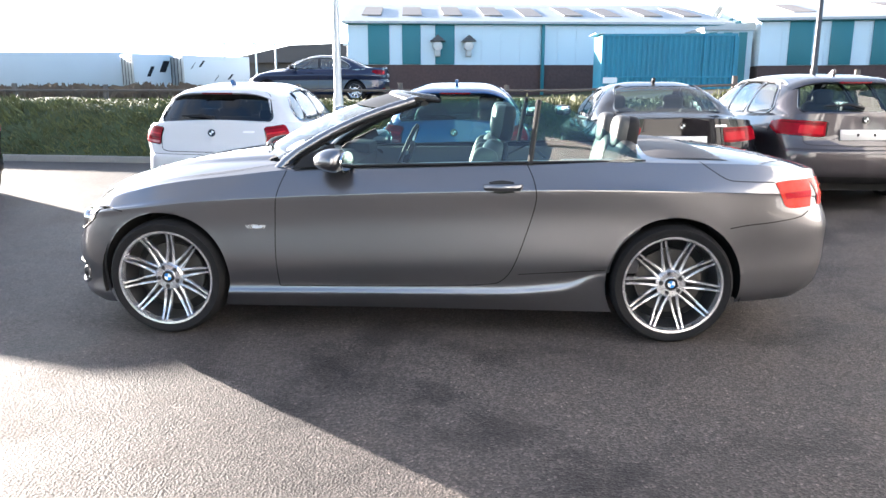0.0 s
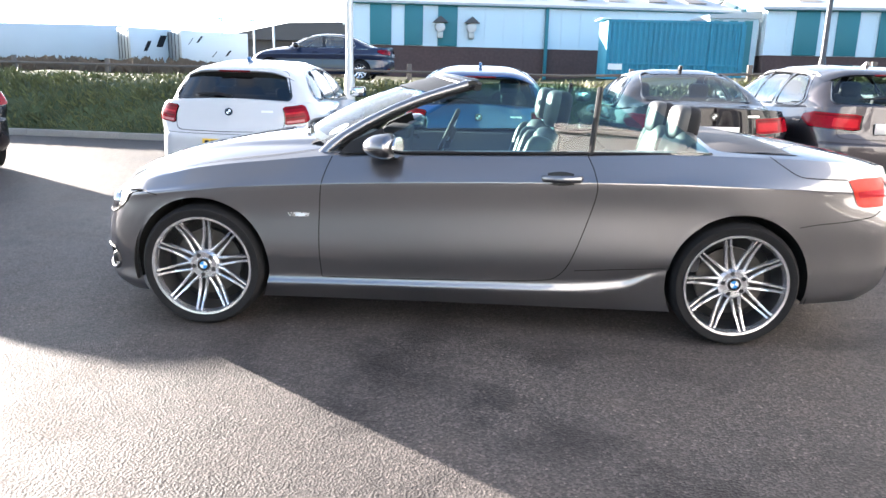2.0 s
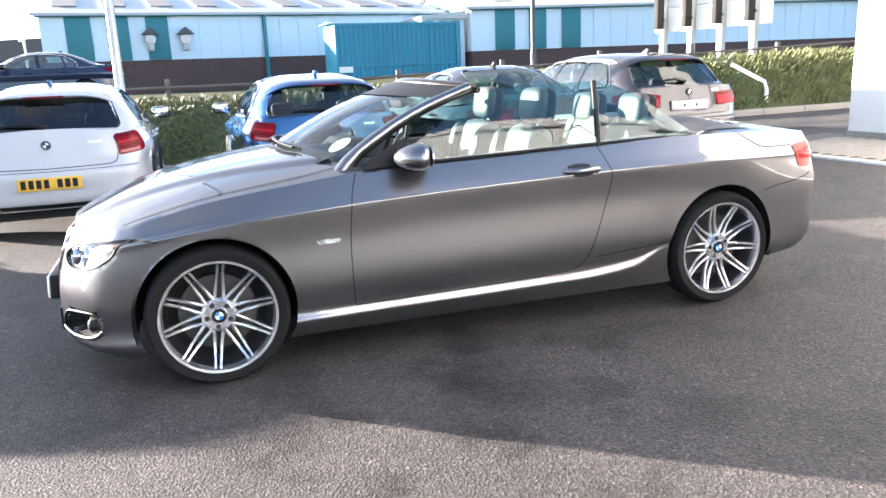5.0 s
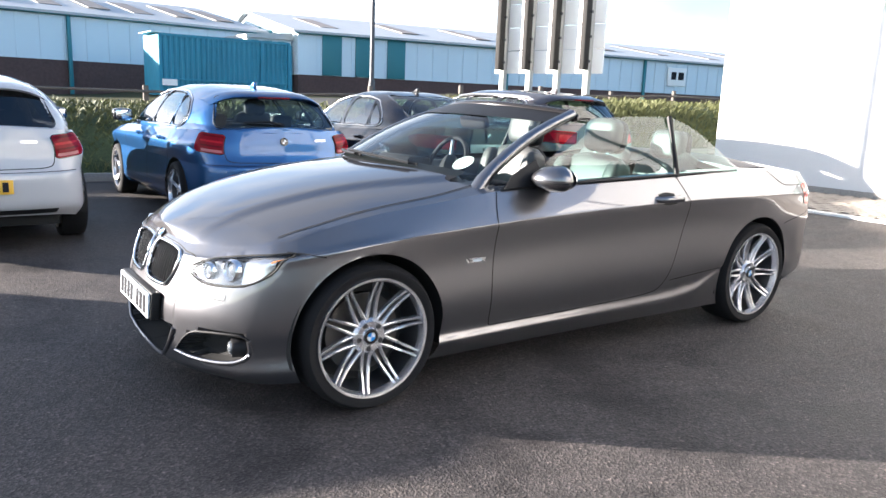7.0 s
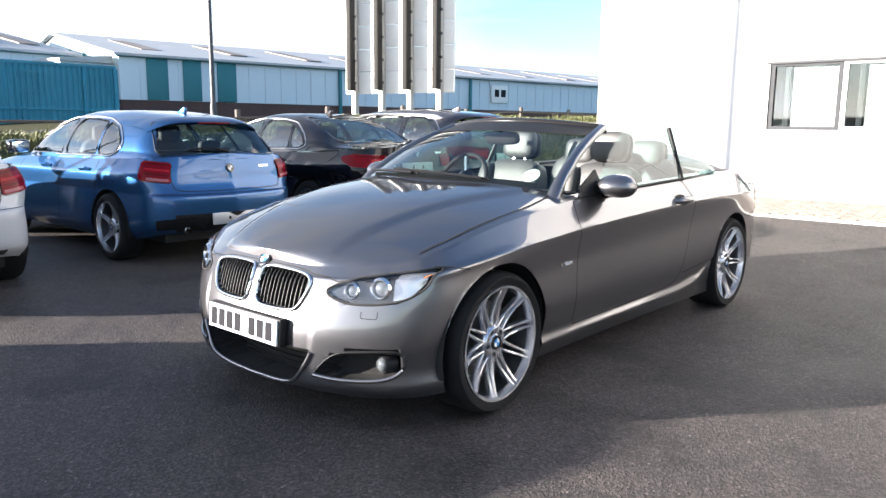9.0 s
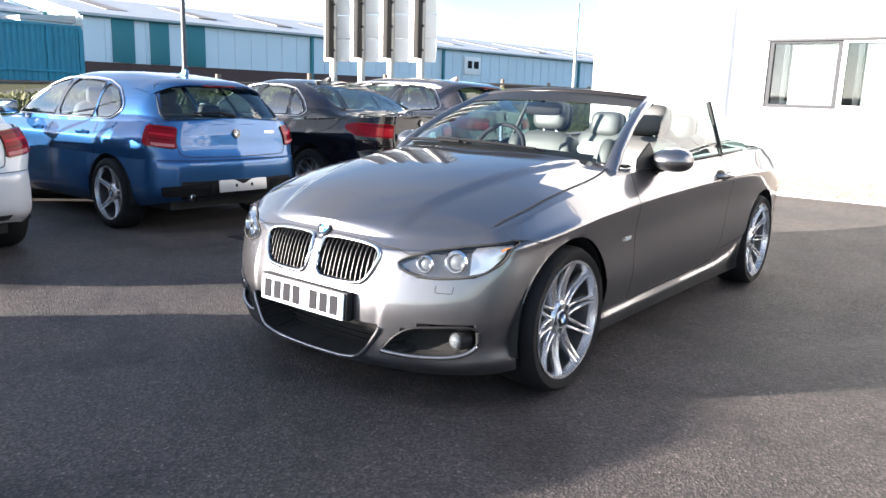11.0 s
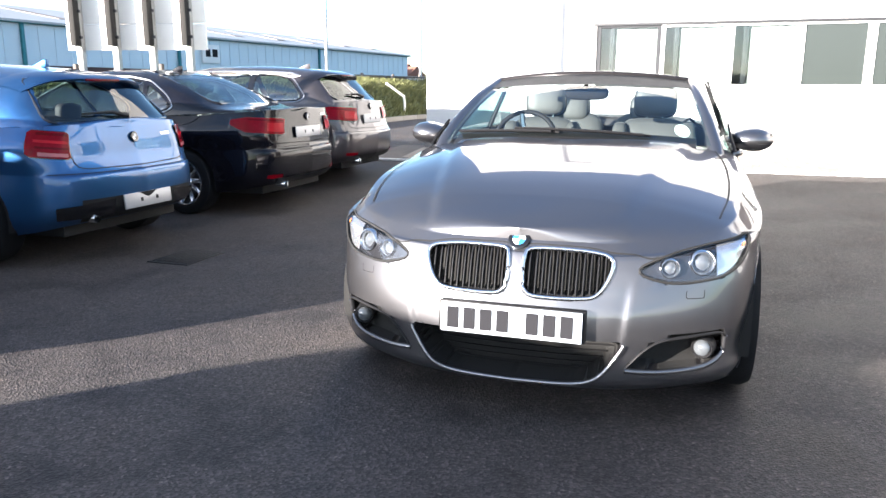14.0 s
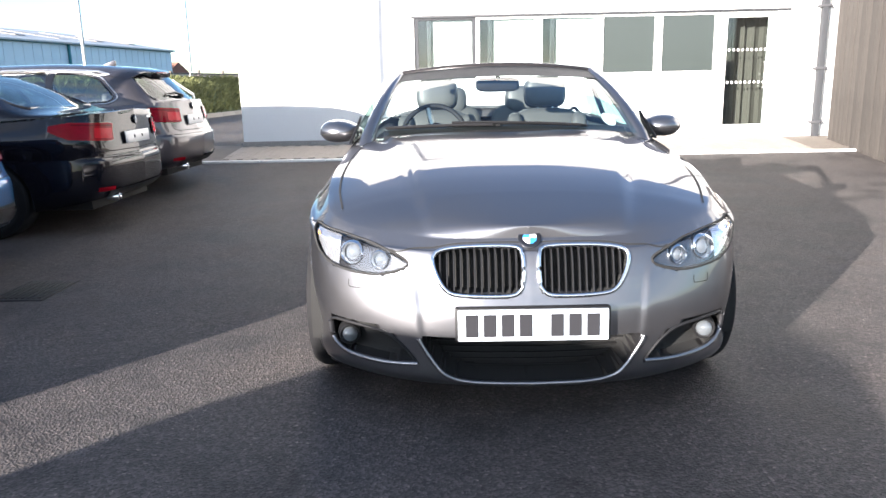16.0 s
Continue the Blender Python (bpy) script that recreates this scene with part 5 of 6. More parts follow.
    part("belt_seal", tube([(-0.62, s * 0.797, 0.933), (-0.2, s * 0.797, 0.945), (0.3, s * 0.80, 0.958), (0.62, s * 0.80, 0.966), (1.0, s * 0.79, 0.972), (1.22, s * 0.765, 0.975)], 0.009, 6), M["black"], hero)

# windscreen and its frame


def screen_point(a, t, lift=0.0):
    lo = Vector((-0.985 + 0.25 * a * a, 0.705 * a, 1.005 - 0.045 * a * a))
    hi = Vector((-0.22 + 0.19 * a * a, 0.565 * a, 1.318 - 0.035 * a * a))
    p = lo.lerp(hi, t) + Vector((-0.55, 0, 0.85)) * (0.035 * math.sin(math.pi * t) + lift)
    return p


part("windscreen", sheet([[screen_point(a, t) for t in np.linspace(0, 1, 11)] for a in np.linspace(-1, 1, 25)]), M["screen"], hero, "clear raked windscreen", smooth=60).visible_shadow = False
for s in (-1, 1):
    pts = [screen_point(s, t) + Vector((0.01, 0, -0.05 * max(0, 0.06 - t) / 0.2)) for t in np.linspace(-0.16, 1.0, 14)]
    part("a_pillar", tube(pts, [0.040] * 3 + [0.034] * 3 + [0.031] * 8, 12, flat=0.8), M["grey_paint"], hero, smooth=60)
    part("pillar_seal", tube([p + Vector((0.028, -0.012 * s, -0.01)) for p in pts], 0.018, 6), M["black"], hero)
hdr = [screen_point(a, 1.0) + Vector((0.03, 0, 0.0)) for a in np.linspace(-1, 1, 21)]
part("header_rail", tube(hdr, 0.040, 12, flat=0.55), M["header"], hero, "dark glossy windscreen header rail", smooth=60)
part("header_trim", tube([p + Vector((0.035, 0, -0.018)) for p in hdr], 0.024, 8, flat=0.7), M["black"], hero)
part("screen_band", sheet([[screen_point(a, t, 0.004) for t in (0.74 + 0.05 * a * a, 0.86, 0.95, 0.995)] for a in np.linspace(-0.98, 0.98, 25)]), M["black"], hero, "black band at the top of the windscreen")
part("scuttle", sheet([[screen_point(a, 0) + Vector((dx, 0, dz)) for dx, dz in ((-0.055, -0.022), (-0.03, -0.008), (0.01, 0.004), (0.05, 0.026))] for a in np.linspace(-0.87, 0.87, 21)]), M["black"], hero, "black plastic scuttle strip", smooth=60)
for a0, a1, t1 in ((-0.52, 0.38, 0.12), (0.10, 0.86, 0.11)):
    b0 = screen_point(a0 if a0 < 0 else a0, 0.03, 0.02)
    wp = part("wiper", tube([screen_point(a, 0.02 + (t1 - 0.02) * k * 0.4, 0.022) for k, a in zip(np.linspace(0, 1, 8), np.linspace(a0, a1, 8))], 0.010, 6, flat=0.7), M["black"], hero, "black windscreen wiper")
    part("blade", tube([screen_point(a, 0.035 + 0.03 * k, 0.010) for k, a in zip(np.linspace(0, 1, 8), np.linspace(a0 - 0.05, a1, 8))], 0.006, 5), M["rubber"], wp)
disc_rows = [[screen_point(-0.795 + 0.055 * q * math.cos(w), 0.165 + 0.075 * q * math.sin(w), -0.014) for q in (0.05, 0.55, 1.0)] for w in np.linspace(0, 2 * math.pi, 25)]
part("tax_disc", sheet(disc_rows), M["paper"], hero, "pale paper disc in the windscreen")

# side glass
for s in (-1, 1):
    def pane(bottom, top, n=16):
        lo, hi = catmull(bottom, n), catmull(top, n)
        rows = []
        for i in range(n + 1):
            a, b = Vector((lo[i][0], s * 0.797, lo[i][1])), Vector((hi[i][0], s * (0.797 - (hi[i][1] - 0.95) * 0.42), hi[i][1]))
            rows.append([a.lerp(b, t) + Vector((0, s * 0.012 * math.sin(math.pi * t), 0)) for t in np.linspace(0, 1, 6)])
        return sheet(rows)
    dw = part("door_window", pane([(-0.56, 0.93), (0.0, 0.94), (0.60, 0.955)], [(-0.16, 1.165), (0.03, 1.258), (0.15, 1.272), (0.40, 1.282), (0.655, 1.285)]), M["side_glass"], hero, "raised door glass", smooth=60)
    dw.visible_shadow = False
    qw = part("quarter_window", pane([(0.625, 0.955), (0.95, 0.965), (1.20, 0.97)], [(0.675, 1.285), (0.85, 1.23), (1.0, 1.14), (1.19, 1.0)]), M["side_glass"], hero, "raised rear quarter glass", smooth=60)
    qw.visible_shadow = False
    part("glass_edge", tube([(0.612, s * 0.799, 0.955), (0.66, s * 0.668, 1.285)], 0.016, 8), M["black"], hero)

# cabin
cab = part("cabin_floor", box(-0.95, 1.25, -0.70, 0.70, 0.30, 0.36), M["trim_d"], hero)
for s in (-1, 1):
    part("door_trim", box(-0.72, 1.22, min(s * 0.70, s * 0.775), max(s * 0.70, s * 0.775), 0.36, 0.935, 0.02), M["leather_d"], hero, "dark inner door trim")
dash = prism([(-0.66, 0.36), (-0.66, 0.925), (-0.60, 0.945), (-0.50, 0.945), (-0.42, 0.90), (-0.44, 0.74), (-0.60, 0.62), (-0.62, 0.36)], "y", -0.70, 0.70, 0.012)
dash = prism([(-0.90, 0.60), (-0.90, 0.945), (-0.80, 0.965), (-0.50, 0.955), (-0.50, 0.60)], "y", -0.42, 0.42, 0.012, dash)
part("dashboard", dash, M["trim_d"], hero, "dark dashboard")
binn = part("instrument_hood", prism([(-0.62, 0.94), (-0.55, 1.0), (-0.40, 0.99), (-0.40, 0.92)], "y", 0.20, 0.56, 0.015), M["trim_d"], hero)
part("console", box(-0.5, 0.75, -0.12, 0.12, 0.36, 0.60, 0.03), M["trim_d"], hero)
ctr = Vector((-0.17, 0.37, 0.93))
stm = Matrix.Translation(ctr) @ Euler((0, radians(-66), 0)).to_matrix().to_4x4()
sw = part("steering_wheel", tube([Vector((0.185 * math.cos(a), 0.185 * math.sin(a), 0)) for a in np.linspace(0, 2 * math.pi, 40, endpoint=False)], 0.015, 8, closed=True), M["trim_d"], hero, "dark steering wheel", m=stm, smooth=60)
part("hub", lathe([(0, -0.03), (0.07, -0.025), (0.085, 0.01), (0, 0.03)], 20), M["trim_d"], sw, m=pose(0, 0, -0.02, 90))
for a in (0.2, 2.94, 4.71):
    part("spoke", tube([(0.05 * math.cos(a), 0.05 * math.sin(a), -0.02), (0.18 * math.cos(a), 0.18 * math.sin(a), 0)], 0.016, 6, flat=0.6), M["satin"], sw)


def pad(sx, sy, sz, crown=0.25, bev=0.05):
    bm = box(-sx / 2, sx / 2, -sy / 2, sy / 2, -sz / 2, sz / 2)
    bmesh.ops.subdivide_edges(bm, edges=bm.edges, cuts=5, use_grid_fill=True)
    for v in bm.verts:
        q = Vector((2 * v.co.x / sx, 2 * v.co.y / sy, 2 * v.co.z / sz))
        r = max(abs(q.x), abs(q.y), abs(q.z))
        k = (abs(q.x) ** 4 + abs(q.y) ** 4 + abs(q.z) ** 4) ** 0.25 / max(r, 1e-6)
        v.co /= k
    return bm


def car_seat(parent, x, y, mat, z0=0.36, back=True, label="pale leather front seat"):
    st = part("seat", pad(0.50, 0.50, 0.16), mat, parent, label, m=pose(x - 0.12, y, z0 + 0.17, 0, -6), smooth=60)
    if back:
        bk = part("backrest", pad(0.15, 0.49, 0.56), mat, parent, m=pose(x + 0.17, y, z0 + 0.42, 0, 14), smooth=60)
        part("side_bolster", pad(0.17, 0.11, 0.52), mat, bk, m=pose(-0.04, 0.21, -0.02), smooth=60)
        part("side_bolster", pad(0.17, 0.11, 0.52), mat, bk, m=pose(-0.04, -0.21, -0.02), smooth=60)
        hr = part("headrest", pad(0.12, 0.27, 0.20), mat, parent, m=pose(x + 0.27, y, z0 + 0.80, 0, 8), smooth=60)
        part("back_shell", pad(0.05, 0.46, 0.56), M["trim_d"], bk, m=pose(0.06, 0, 0.0), smooth=60)
        part("headrest_back", pad(0.095, 0.276, 0.206), M["trim_d"], hr, "dark back of the headrest", m=pose(0.026, 0, -0.002), smooth=60)
        for q in (-0.05, 0.05):
            part("post", tube([(0, q, -0.14), (0, q, -0.06)], 0.008, 6), M["chrome"], hr)
    return st


for y in (-0.36, 0.36):
    car_seat(hero, 0.20, y, M["leather"])
part("rear_bench", pad(0.46, 1.05, 0.16), M["leather"], hero, "pale leather rear bench", m=pose(0.92, 0, 0.55), smooth=60)
for y in (-0.28, 0.28):
    part("rear_backrest", pad(0.14, 0.50, 0.54), M["leather"], hero, m=pose(1.14, y, 0.80, 0, 12), smooth=60)
    rh = part("rear_headrest", pad(0.13, 0.26, 0.20), M["leather"], hero, "pale leather rear headrest", m=pose(1.18, y, 1.095, 0, 8), smooth=60)
    part("headrest_back", pad(0.10, 0.266, 0.206), M["trim_d"], rh, "dark back of the headrest", m=pose(0.030, 0, -0.002), smooth=60)
part("roof_cover", sheet([[Vector((x, y, 0.972 + 0.075 * math.sin(math.pi * min(1, max(0, (x - 1.16) / 0.52))) ** 0.6 * (1 - (abs(y) / 0.76) ** 4))) for y in np.linspace(-0.72, 0.72, 21)] for x in np.linspace(1.16, 1.66, 12)]), M["hood_cloth"], hero, "dark cover over the folded roof", smooth=60)
im = part("interior_mirror", pad(0.05, 0.25, 0.080), M["trim_d"], hero, "dark interior mirror", m=pose(-0.24, 0.0, 1.215, 0, -12), smooth=60)
part("stalk", tube([(-0.02, 0, 0.02), (0.0, 0, 0.07)], 0.012, 6), M["trim_d"], im)
part("seat_belt", tube([(0.70, -0.66, 0.98), (0.62, -0.58, 1.05), (0.5, -0.48, 0.98), (0.42, -0.42, 0.7)], 0.018, 4, flat=0.25), M["trim_d"], hero)

# underside, wheel wells, exhaust
part("underbody", box(-1.72, 1.9, -0.62, 0.62, 0.19, 0.27, 0.02), M["well"], hero)
for cx in (-HX, HX):
    for s in (-1, 1):
        arc = np.linspace(-0.25, math.pi + 0.25, 26)
        g = [[Vector((cx + 0.372 * math.cos(a), s * y, 0.325 + 0.372 * math.sin(a))) for y in (0.845, 0.62, 0.45)] for a in arc]
        g = [row + [Vector((cx, s * 0.45, 0.325))] for row in g]
        part("wheel_well", sheet(g), M["well"], hero)
for s in (-0.50, -0.42):
    part("exhaust_tip", lathe([(0.030, 0.08), (0.036, 0.0), (0.032, -0.002), (0.028, 0.08)], 20), M["chrome"], hero, "chrome exhaust tip", m=pose(2.20, s, 0.290, 0, 0, 90), smooth=60)


# ---- wheels ----
def alloy_wheel(parent, m, spokes, pair, rad, tyre_w, label, rim_r=None):
    """A wheel with its axle along y, its face at y = 0 towards -y."""
    rr = rim_r or rad - 0.056
    prof = [(rr - 0.002, -0.034), (rr - 0.004, -0.043), (rr - 0.016, -0.041), (rr - 0.022, -0.020), (rr - 0.024, -0.004)]
    wheel = part("wheel", lathe(prof, 64), M["alloy"], parent, label, m=m, smooth=40)
    # inner barrel in a darker, rougher alloy than the rim face
    part("barrel", lathe([(rr - 0.024, -0.004), (rr - 0.028, 0.05), (rr - 0.04, 0.13), (rr - 0.03, 0.18), (rr, 0.18)], 48), M["alloy_d"], wheel, "darker inner rim", smooth=40)
    ty = [(rr - 0.006, -0.030), (rr + 0.012, -0.044), (rr + 0.035, -0.045), (rad - 0.012, -0.032), (rad - 0.002, -0.012), (rad, 0.02), (rad, tyre_w - 0.075), (rad - 0.004, tyre_w - 0.05), (rad - 0.02, tyre_w - 0.04), (rr, tyre_w - 0.045)]
    part("tyre", lathe(ty, 64), M["rubber"], wheel, smooth=40)
    part("brake_disc", lathe([(0, 0.07), (rr * 0.66, 0.07), (rr * 0.66, 0.10), (0, 0.10)], 40), M["disc"], wheel)
    part("back_plate", lathe([(0, 0.12), (rr - 0.03, 0.12)], 40), M["well"], wheel)
    part("hub", lathe([(0, -0.006), (0.036, -0.006), (0.040, -0.002), (0.066, -0.004), (0.080, 0.010), (0.082, 0.06)], 40), M["alloy"], wheel, smooth=40)
    part("centre_cap", roundel(0.033, 0.010), BADGE, wheel, m=pose(0, -0.004, 0), smooth=40)
    bolt = None
    for i in range(5):
        a = 2 * math.pi * (i + 0.5) / 5 + 0.3
        bm_ = pose(0.055 * math.cos(a), -0.003, 0.055 * math.sin(a))
        if bolt is None:
            bolt = part("wheel_bolt", lathe([(0, -0.002), (0.0105, -0.003), (0.0125, 0.0), (0.0125, 0.02)], 10), M["lamp_dark"], wheel, m=bm_)
        else:
            share(bolt, "wheel_bolt", wheel, bm_)

    def bar(a0, a1, w0, w1):
        bm = bmesh.new()
        rows = []
        for t in np.linspace(0, 1, 7):
            r = 0.060 + t * (rr - 0.022 - 0.060)
            x = a0 + (a1 - a0) * min(1, t * 1.15) ** 0.8
            w = w0 + (w1 - w0) * t
            y = 0.004 - 0.036 * t**1.6 + 0.010 * math.sin(math.pi * t)
            rows.append([Vector((x - w / 2, y + 0.030, r)), Vector((x - w / 2, y + 0.004, r)), Vector((x - w * 0.28, y, r)), Vector((x + w * 0.28, y, r)), Vector((x + w / 2, y + 0.004, r)), Vector((x + w / 2, y + 0.030, r))])
        return sheet(rows, bm)

    made = {}
    for i in range(spokes):
        for sd in ((-1, 1) if pair else (0,)):
            m2 = pose(0, 0, 0, 0, 360 * i / spokes, 0)
            if sd not in made:
                made[sd] = part("spoke", bar(sd * 0.021, sd * 0.0125, 0.017, 0.0125) if pair else bar(0, 0, 0.05, 0.034), M["alloy"], wheel, m=m2, smooth=50)
            else:
                share(made[sd], "spoke", wheel, m2)
    return wheel


for cx, turn in ((-HX, 7.0), (HX, 22.0)):
    for s in (-1, 1):
        m = pose(cx, s * 0.832, 0.324, 0, turn, 0) if s < 0 else pose(cx, s * 0.832, 0.324, 0, 0, 180)
        alloy_wheel(hero, m, 10, True, 0.324, 0.225, "silver alloy wheel with ten paired spokes on a low tyre")


# ---- the parked cars ----
def soft_poly(pts, turns=2):
    """Corners cut twice."""
    for k in range(turns):
        out = []
        for a, b in zip(pts, pts[1:] + pts[:1]):
            d = math.hypot(b[0] - a[0], b[1] - a[1])
            f = min(0.25, (0.035 - 0.02 * k) / d)
            out += [(a[0] + (b[0] - a[0]) * f, a[1] + (b[1] - a[1]) * f), (b[0] - (b[0] - a[0]) * f, b[1] - (b[1] - a[1]) * f)]
        pts = out
    return pts


def rear_station(sh, y):
    """The station round the rear whose outline is y from the middle."""
    k = int(np.argmax(sh.o[:, 0] > sh.o[-1, 0] - 0.6))
    return float(np.interp(-y, -sh.o[k:, 1], np.arange(k, len(sh.o))))


def wrap(sh, i, z, lift, s):
    """The hull's point at a station and a height, lifted off it."""
    i = min(i, len(sh.o) - 1.001)
    lo, hi = 0.0, len(sh.rows) - 1.0
    for _ in range(13):
        m_ = (lo + hi) / 2
        lo, hi = (m_, hi) if sh.at(i, m_).z < z else (lo, m_)
    p = sh.at(i, lo)
    n = (sh.at(min(i + 0.8, len(sh.o) - 1.001), lo) - sh.at(i - 0.8, lo)).cross(sh.at(i, min(lo + 0.06, hi + 0.06, len(sh.rows) - 1.0)) - sh.at(i, max(lo - 0.06, 0)))
    n = n.normalized() if n.length > 1e-9 else Vector((1, 0, 0))
    if n.dot(Vector((p.x, p.y * 2, 0))) < 0:
        n = -n
    p = p + n * lift
    return Vector((p.x, -s * p.y, p.z))


def parked_car(m, spec, paint_m, label, group="parked cars"):
    """A car facing -x in its own frame with its rear towards +x; origin on the ground midway between the axles."""
    car = thing("parked_car", label, "car", m, group)
    g = spec
    hw = g["wheelbase"] / 2
    xf, xr, w = g["front"], g["rear"], g["width"] / 2
    H = g["height"]
    outline = [(xf, 0), (xf + 0.02, 0.30), (xf + 0.13, 0.60), (xf + 0.38, w - 0.06), (-hw, w - 0.015), (-0.5, w - 0.01), (0.4, w), (hw, w - 0.005),
               (xr - 0.42, w - 0.045), (xr - 0.18, w - 0.13), (xr - 0.05, w - 0.36), (xr, 0)]
    belt = g["belt"]
    lid = g["lid"]
    levels = [
        ([(xf, 0.20), (-hw, 0.20), (hw, 0.20), (xr, 0.30)], 0.09, 0.085, 0.10),
        ([(xf, 0.28), (-hw, 0.28), (hw, 0.29), (xr, 0.38)], 0.0, 0.022, 0.02),
        ([(xf, 0.45), (-hw, 0.45), (hw, 0.46), (xr, 0.50)], 0.0, 0.016, 0.0),
        ([(xf, 0.58), (-hw, 0.62), (hw, 0.64), (xr, 0.62)], 0.03, 0.024, 0.0),
        ([(xf, 0.60), (-hw, 0.66), (hw, 0.68), (xr, 0.655)], 0.04, 0.020, 0.03),
        ([(xf, 0.65), (-hw, 0.76), (hw, 0.79), (xr, 0.75)], 0.06, -0.002, lid * 0.75),
        ([(xf, 0.68), (-hw, 0.81), (hw, 0.85), (xr, 0.86)], 0.09, 0.010, lid * 0.95),
        ([(xf, 0.71), (-hw, 0.87), (-0.5, belt - 0.03), (hw, belt), (xr, g["rear_z"])], 0.14, 0.075, lid * g["lid_top"]),
    ]
    sh = Shell(outline, levels, 220)
    nv = 28
    rows = sh.grid(range(0, 221), [7 * i / nv for i in range(nv + 1)])
    zc = ease([(xf, 0.72), (xf + 0.3, 0.84), (-0.95, belt + 0.05), (0.5, belt + 0.05), (g["glass_rear"], belt + 0.06), (xr - lid, g["rear_z"] + 0.015)])
    for row in rows:
        e = row[-1]
        top = max(float(zc(e.x)), e.z)
        for k in range(1, 9):
            r = 1 - k / 8
            row.append(Vector((e.x, e.y * r, top + (e.z - top) * r**2.4)))
    bm = sheet(rows)
    gf, gr = g["glass_front"], g["glass_rear"]
    gone = [f for f in bm.faces for c in [f.calc_center_median()] if c.z > belt - 0.14 and gf + 0.12 < c.x < gr - 0.10 and abs(c.y) < w - 0.17]
    bmesh.ops.delete(bm, geom=gone, context="FACES")
    mirrored(bm)
    cut_arches(bm, (-hw, hw), 0.352, 0.325)
    tree = BVHTree.FromBMesh(bm)
    part("body", bm, paint_m, car, smooth=32)
    # the upper cabin: a profile along the car, narrowed from belt to roof
    prof = ease(g["profile"])
    x0, x1 = g["profile"][0][0], g["profile"][-1][0]
    fine_x = np.linspace(x0, x1, 600)
    arc_s = np.r_[0, np.cumsum(np.hypot(np.diff(fine_x), 1.6 * np.diff([float(prof(x)) for x in fine_x])))]
    stations = np.interp(np.linspace(0, arc_s[-1], 150), arc_s, fine_x)
    gw = w - 0.072
    wide = ease([(x0, gw - 0.10), (x0 + 0.5, gw - 0.012), (0.2, gw), (1.0, gw - 0.004), (x1 - 0.35, gw - 0.045), (x1, gw - 0.13)])
    zbelt = ease([(x0, belt - 0.03), (0.4, belt - 0.02), (x1, g["profile"][-1][1] - 0.03)])
    rows = []
    for x in stations:
        zb, zt, ww = float(zbelt(x)), float(prof(x)), float(wide(x))
        h = max(zt - zb, 0.012)
        row = []
        for q in np.linspace(0, 1, 45):
            th = q * math.pi / 2
            c, s_ = math.cos(th) ** (2 / 4.6), math.sin(th) ** (2 / 3.4)
            z = zb + h * s_
            y = ww * c * (1 - g["lean"] * (max(z - zb, 0) / 0.45) ** 1.25 / ww)
            ends = max(0, min(1, (x - x1 + 0.75) / 0.6)) * -0.10 + max(0, min(1, (x0 + 0.9 - x) / 0.7)) * 0.16
            row.append(Vector((x + ends * (y / 0.6) ** 2, -y, z)))
        row[-1].y = 0
        rows.append(row)
    bm = mirrored(sheet(rows))
    tree2 = BVHTree.FromBMesh(bm)
    side_polys = [soft_poly(p_) for p_ in g["side_windows"]]
    rear_poly, front_poly = soft_poly(g["rear_glass"]), soft_poly(g["front_glass"])
    normals = {v: v.normal.copy() for v in bm.verts} if bm.normal_update() is None else {}
    open_at = {}
    for v in bm.verts:
        n = normals[v]
        if n.z > 0.97:
            continue
        if abs(v.co.y) > 0.36 and abs(n.y) > 0.45:
            for p_ in side_polys:
                if not (min(k_[0] for k_ in p_) - 0.02 < v.co.x < max(k_[0] for k_ in p_) + 0.02):
                    continue
                d, q = poly_gap((v.co.x, v.co.z), p_)
                if d > -0.012:
                    open_at[v] = ("y", d, q)
        elif v.co.x > 0.8 and n.x > 0.12:
            d, q = poly_gap((v.co.y, v.co.z), rear_poly)
            if d > -0.010:
                open_at[v] = ("r", d, q)
        elif v.co.x < 0 and n.x < -0.12:
            d, q = poly_gap((v.co.y, v.co.z), front_poly)
            if d > -0.010:
                open_at[v] = ("x", d, q)
    gone = [f for f in bm.faces if all(v in open_at for v in f.verts) and any(open_at[v][1] > 0.004 for v in f.verts)]
    bmesh.ops.delete(bm, geom=gone, context="FACES")
    for v in list(bm.verts):
        if not v.link_faces:
            bm.verts.remove(v)
        elif v in open_at:
            axis, d, q = open_at[v]
            v.co = drape(q[0], q[1], axis, tree2, -1 if v.co.y < 0 else 1)[0]
    roof = part("roof", bm, paint_m, car, smooth=35)

    def pane_on(poly, axis, s, lift):
        """A sheet over an outline, row by row."""
        zs = [p_[1] for p_ in poly]
        lo, hi = min(zs) + 1e-4, max(zs) - 1e-4
        rows_ = []
        for z in np.linspace(lo, hi, 13):
            xs = []
            for (ax, az), (bx, bz) in zip(poly, poly[1:] + poly[:1]):
                if (az - z) * (bz - z) <= 0 and az != bz:
                    xs.append(ax + (z - az) / (bz - az) * (bx - ax))
            if len(xs) > 1:
                rows_.append([p_ + n_ * lift for p_, n_ in (drape(float(x), float(z), axis, tree2, s) for x in np.linspace(min(xs), max(xs), 15))])
        return sheet(rows_)

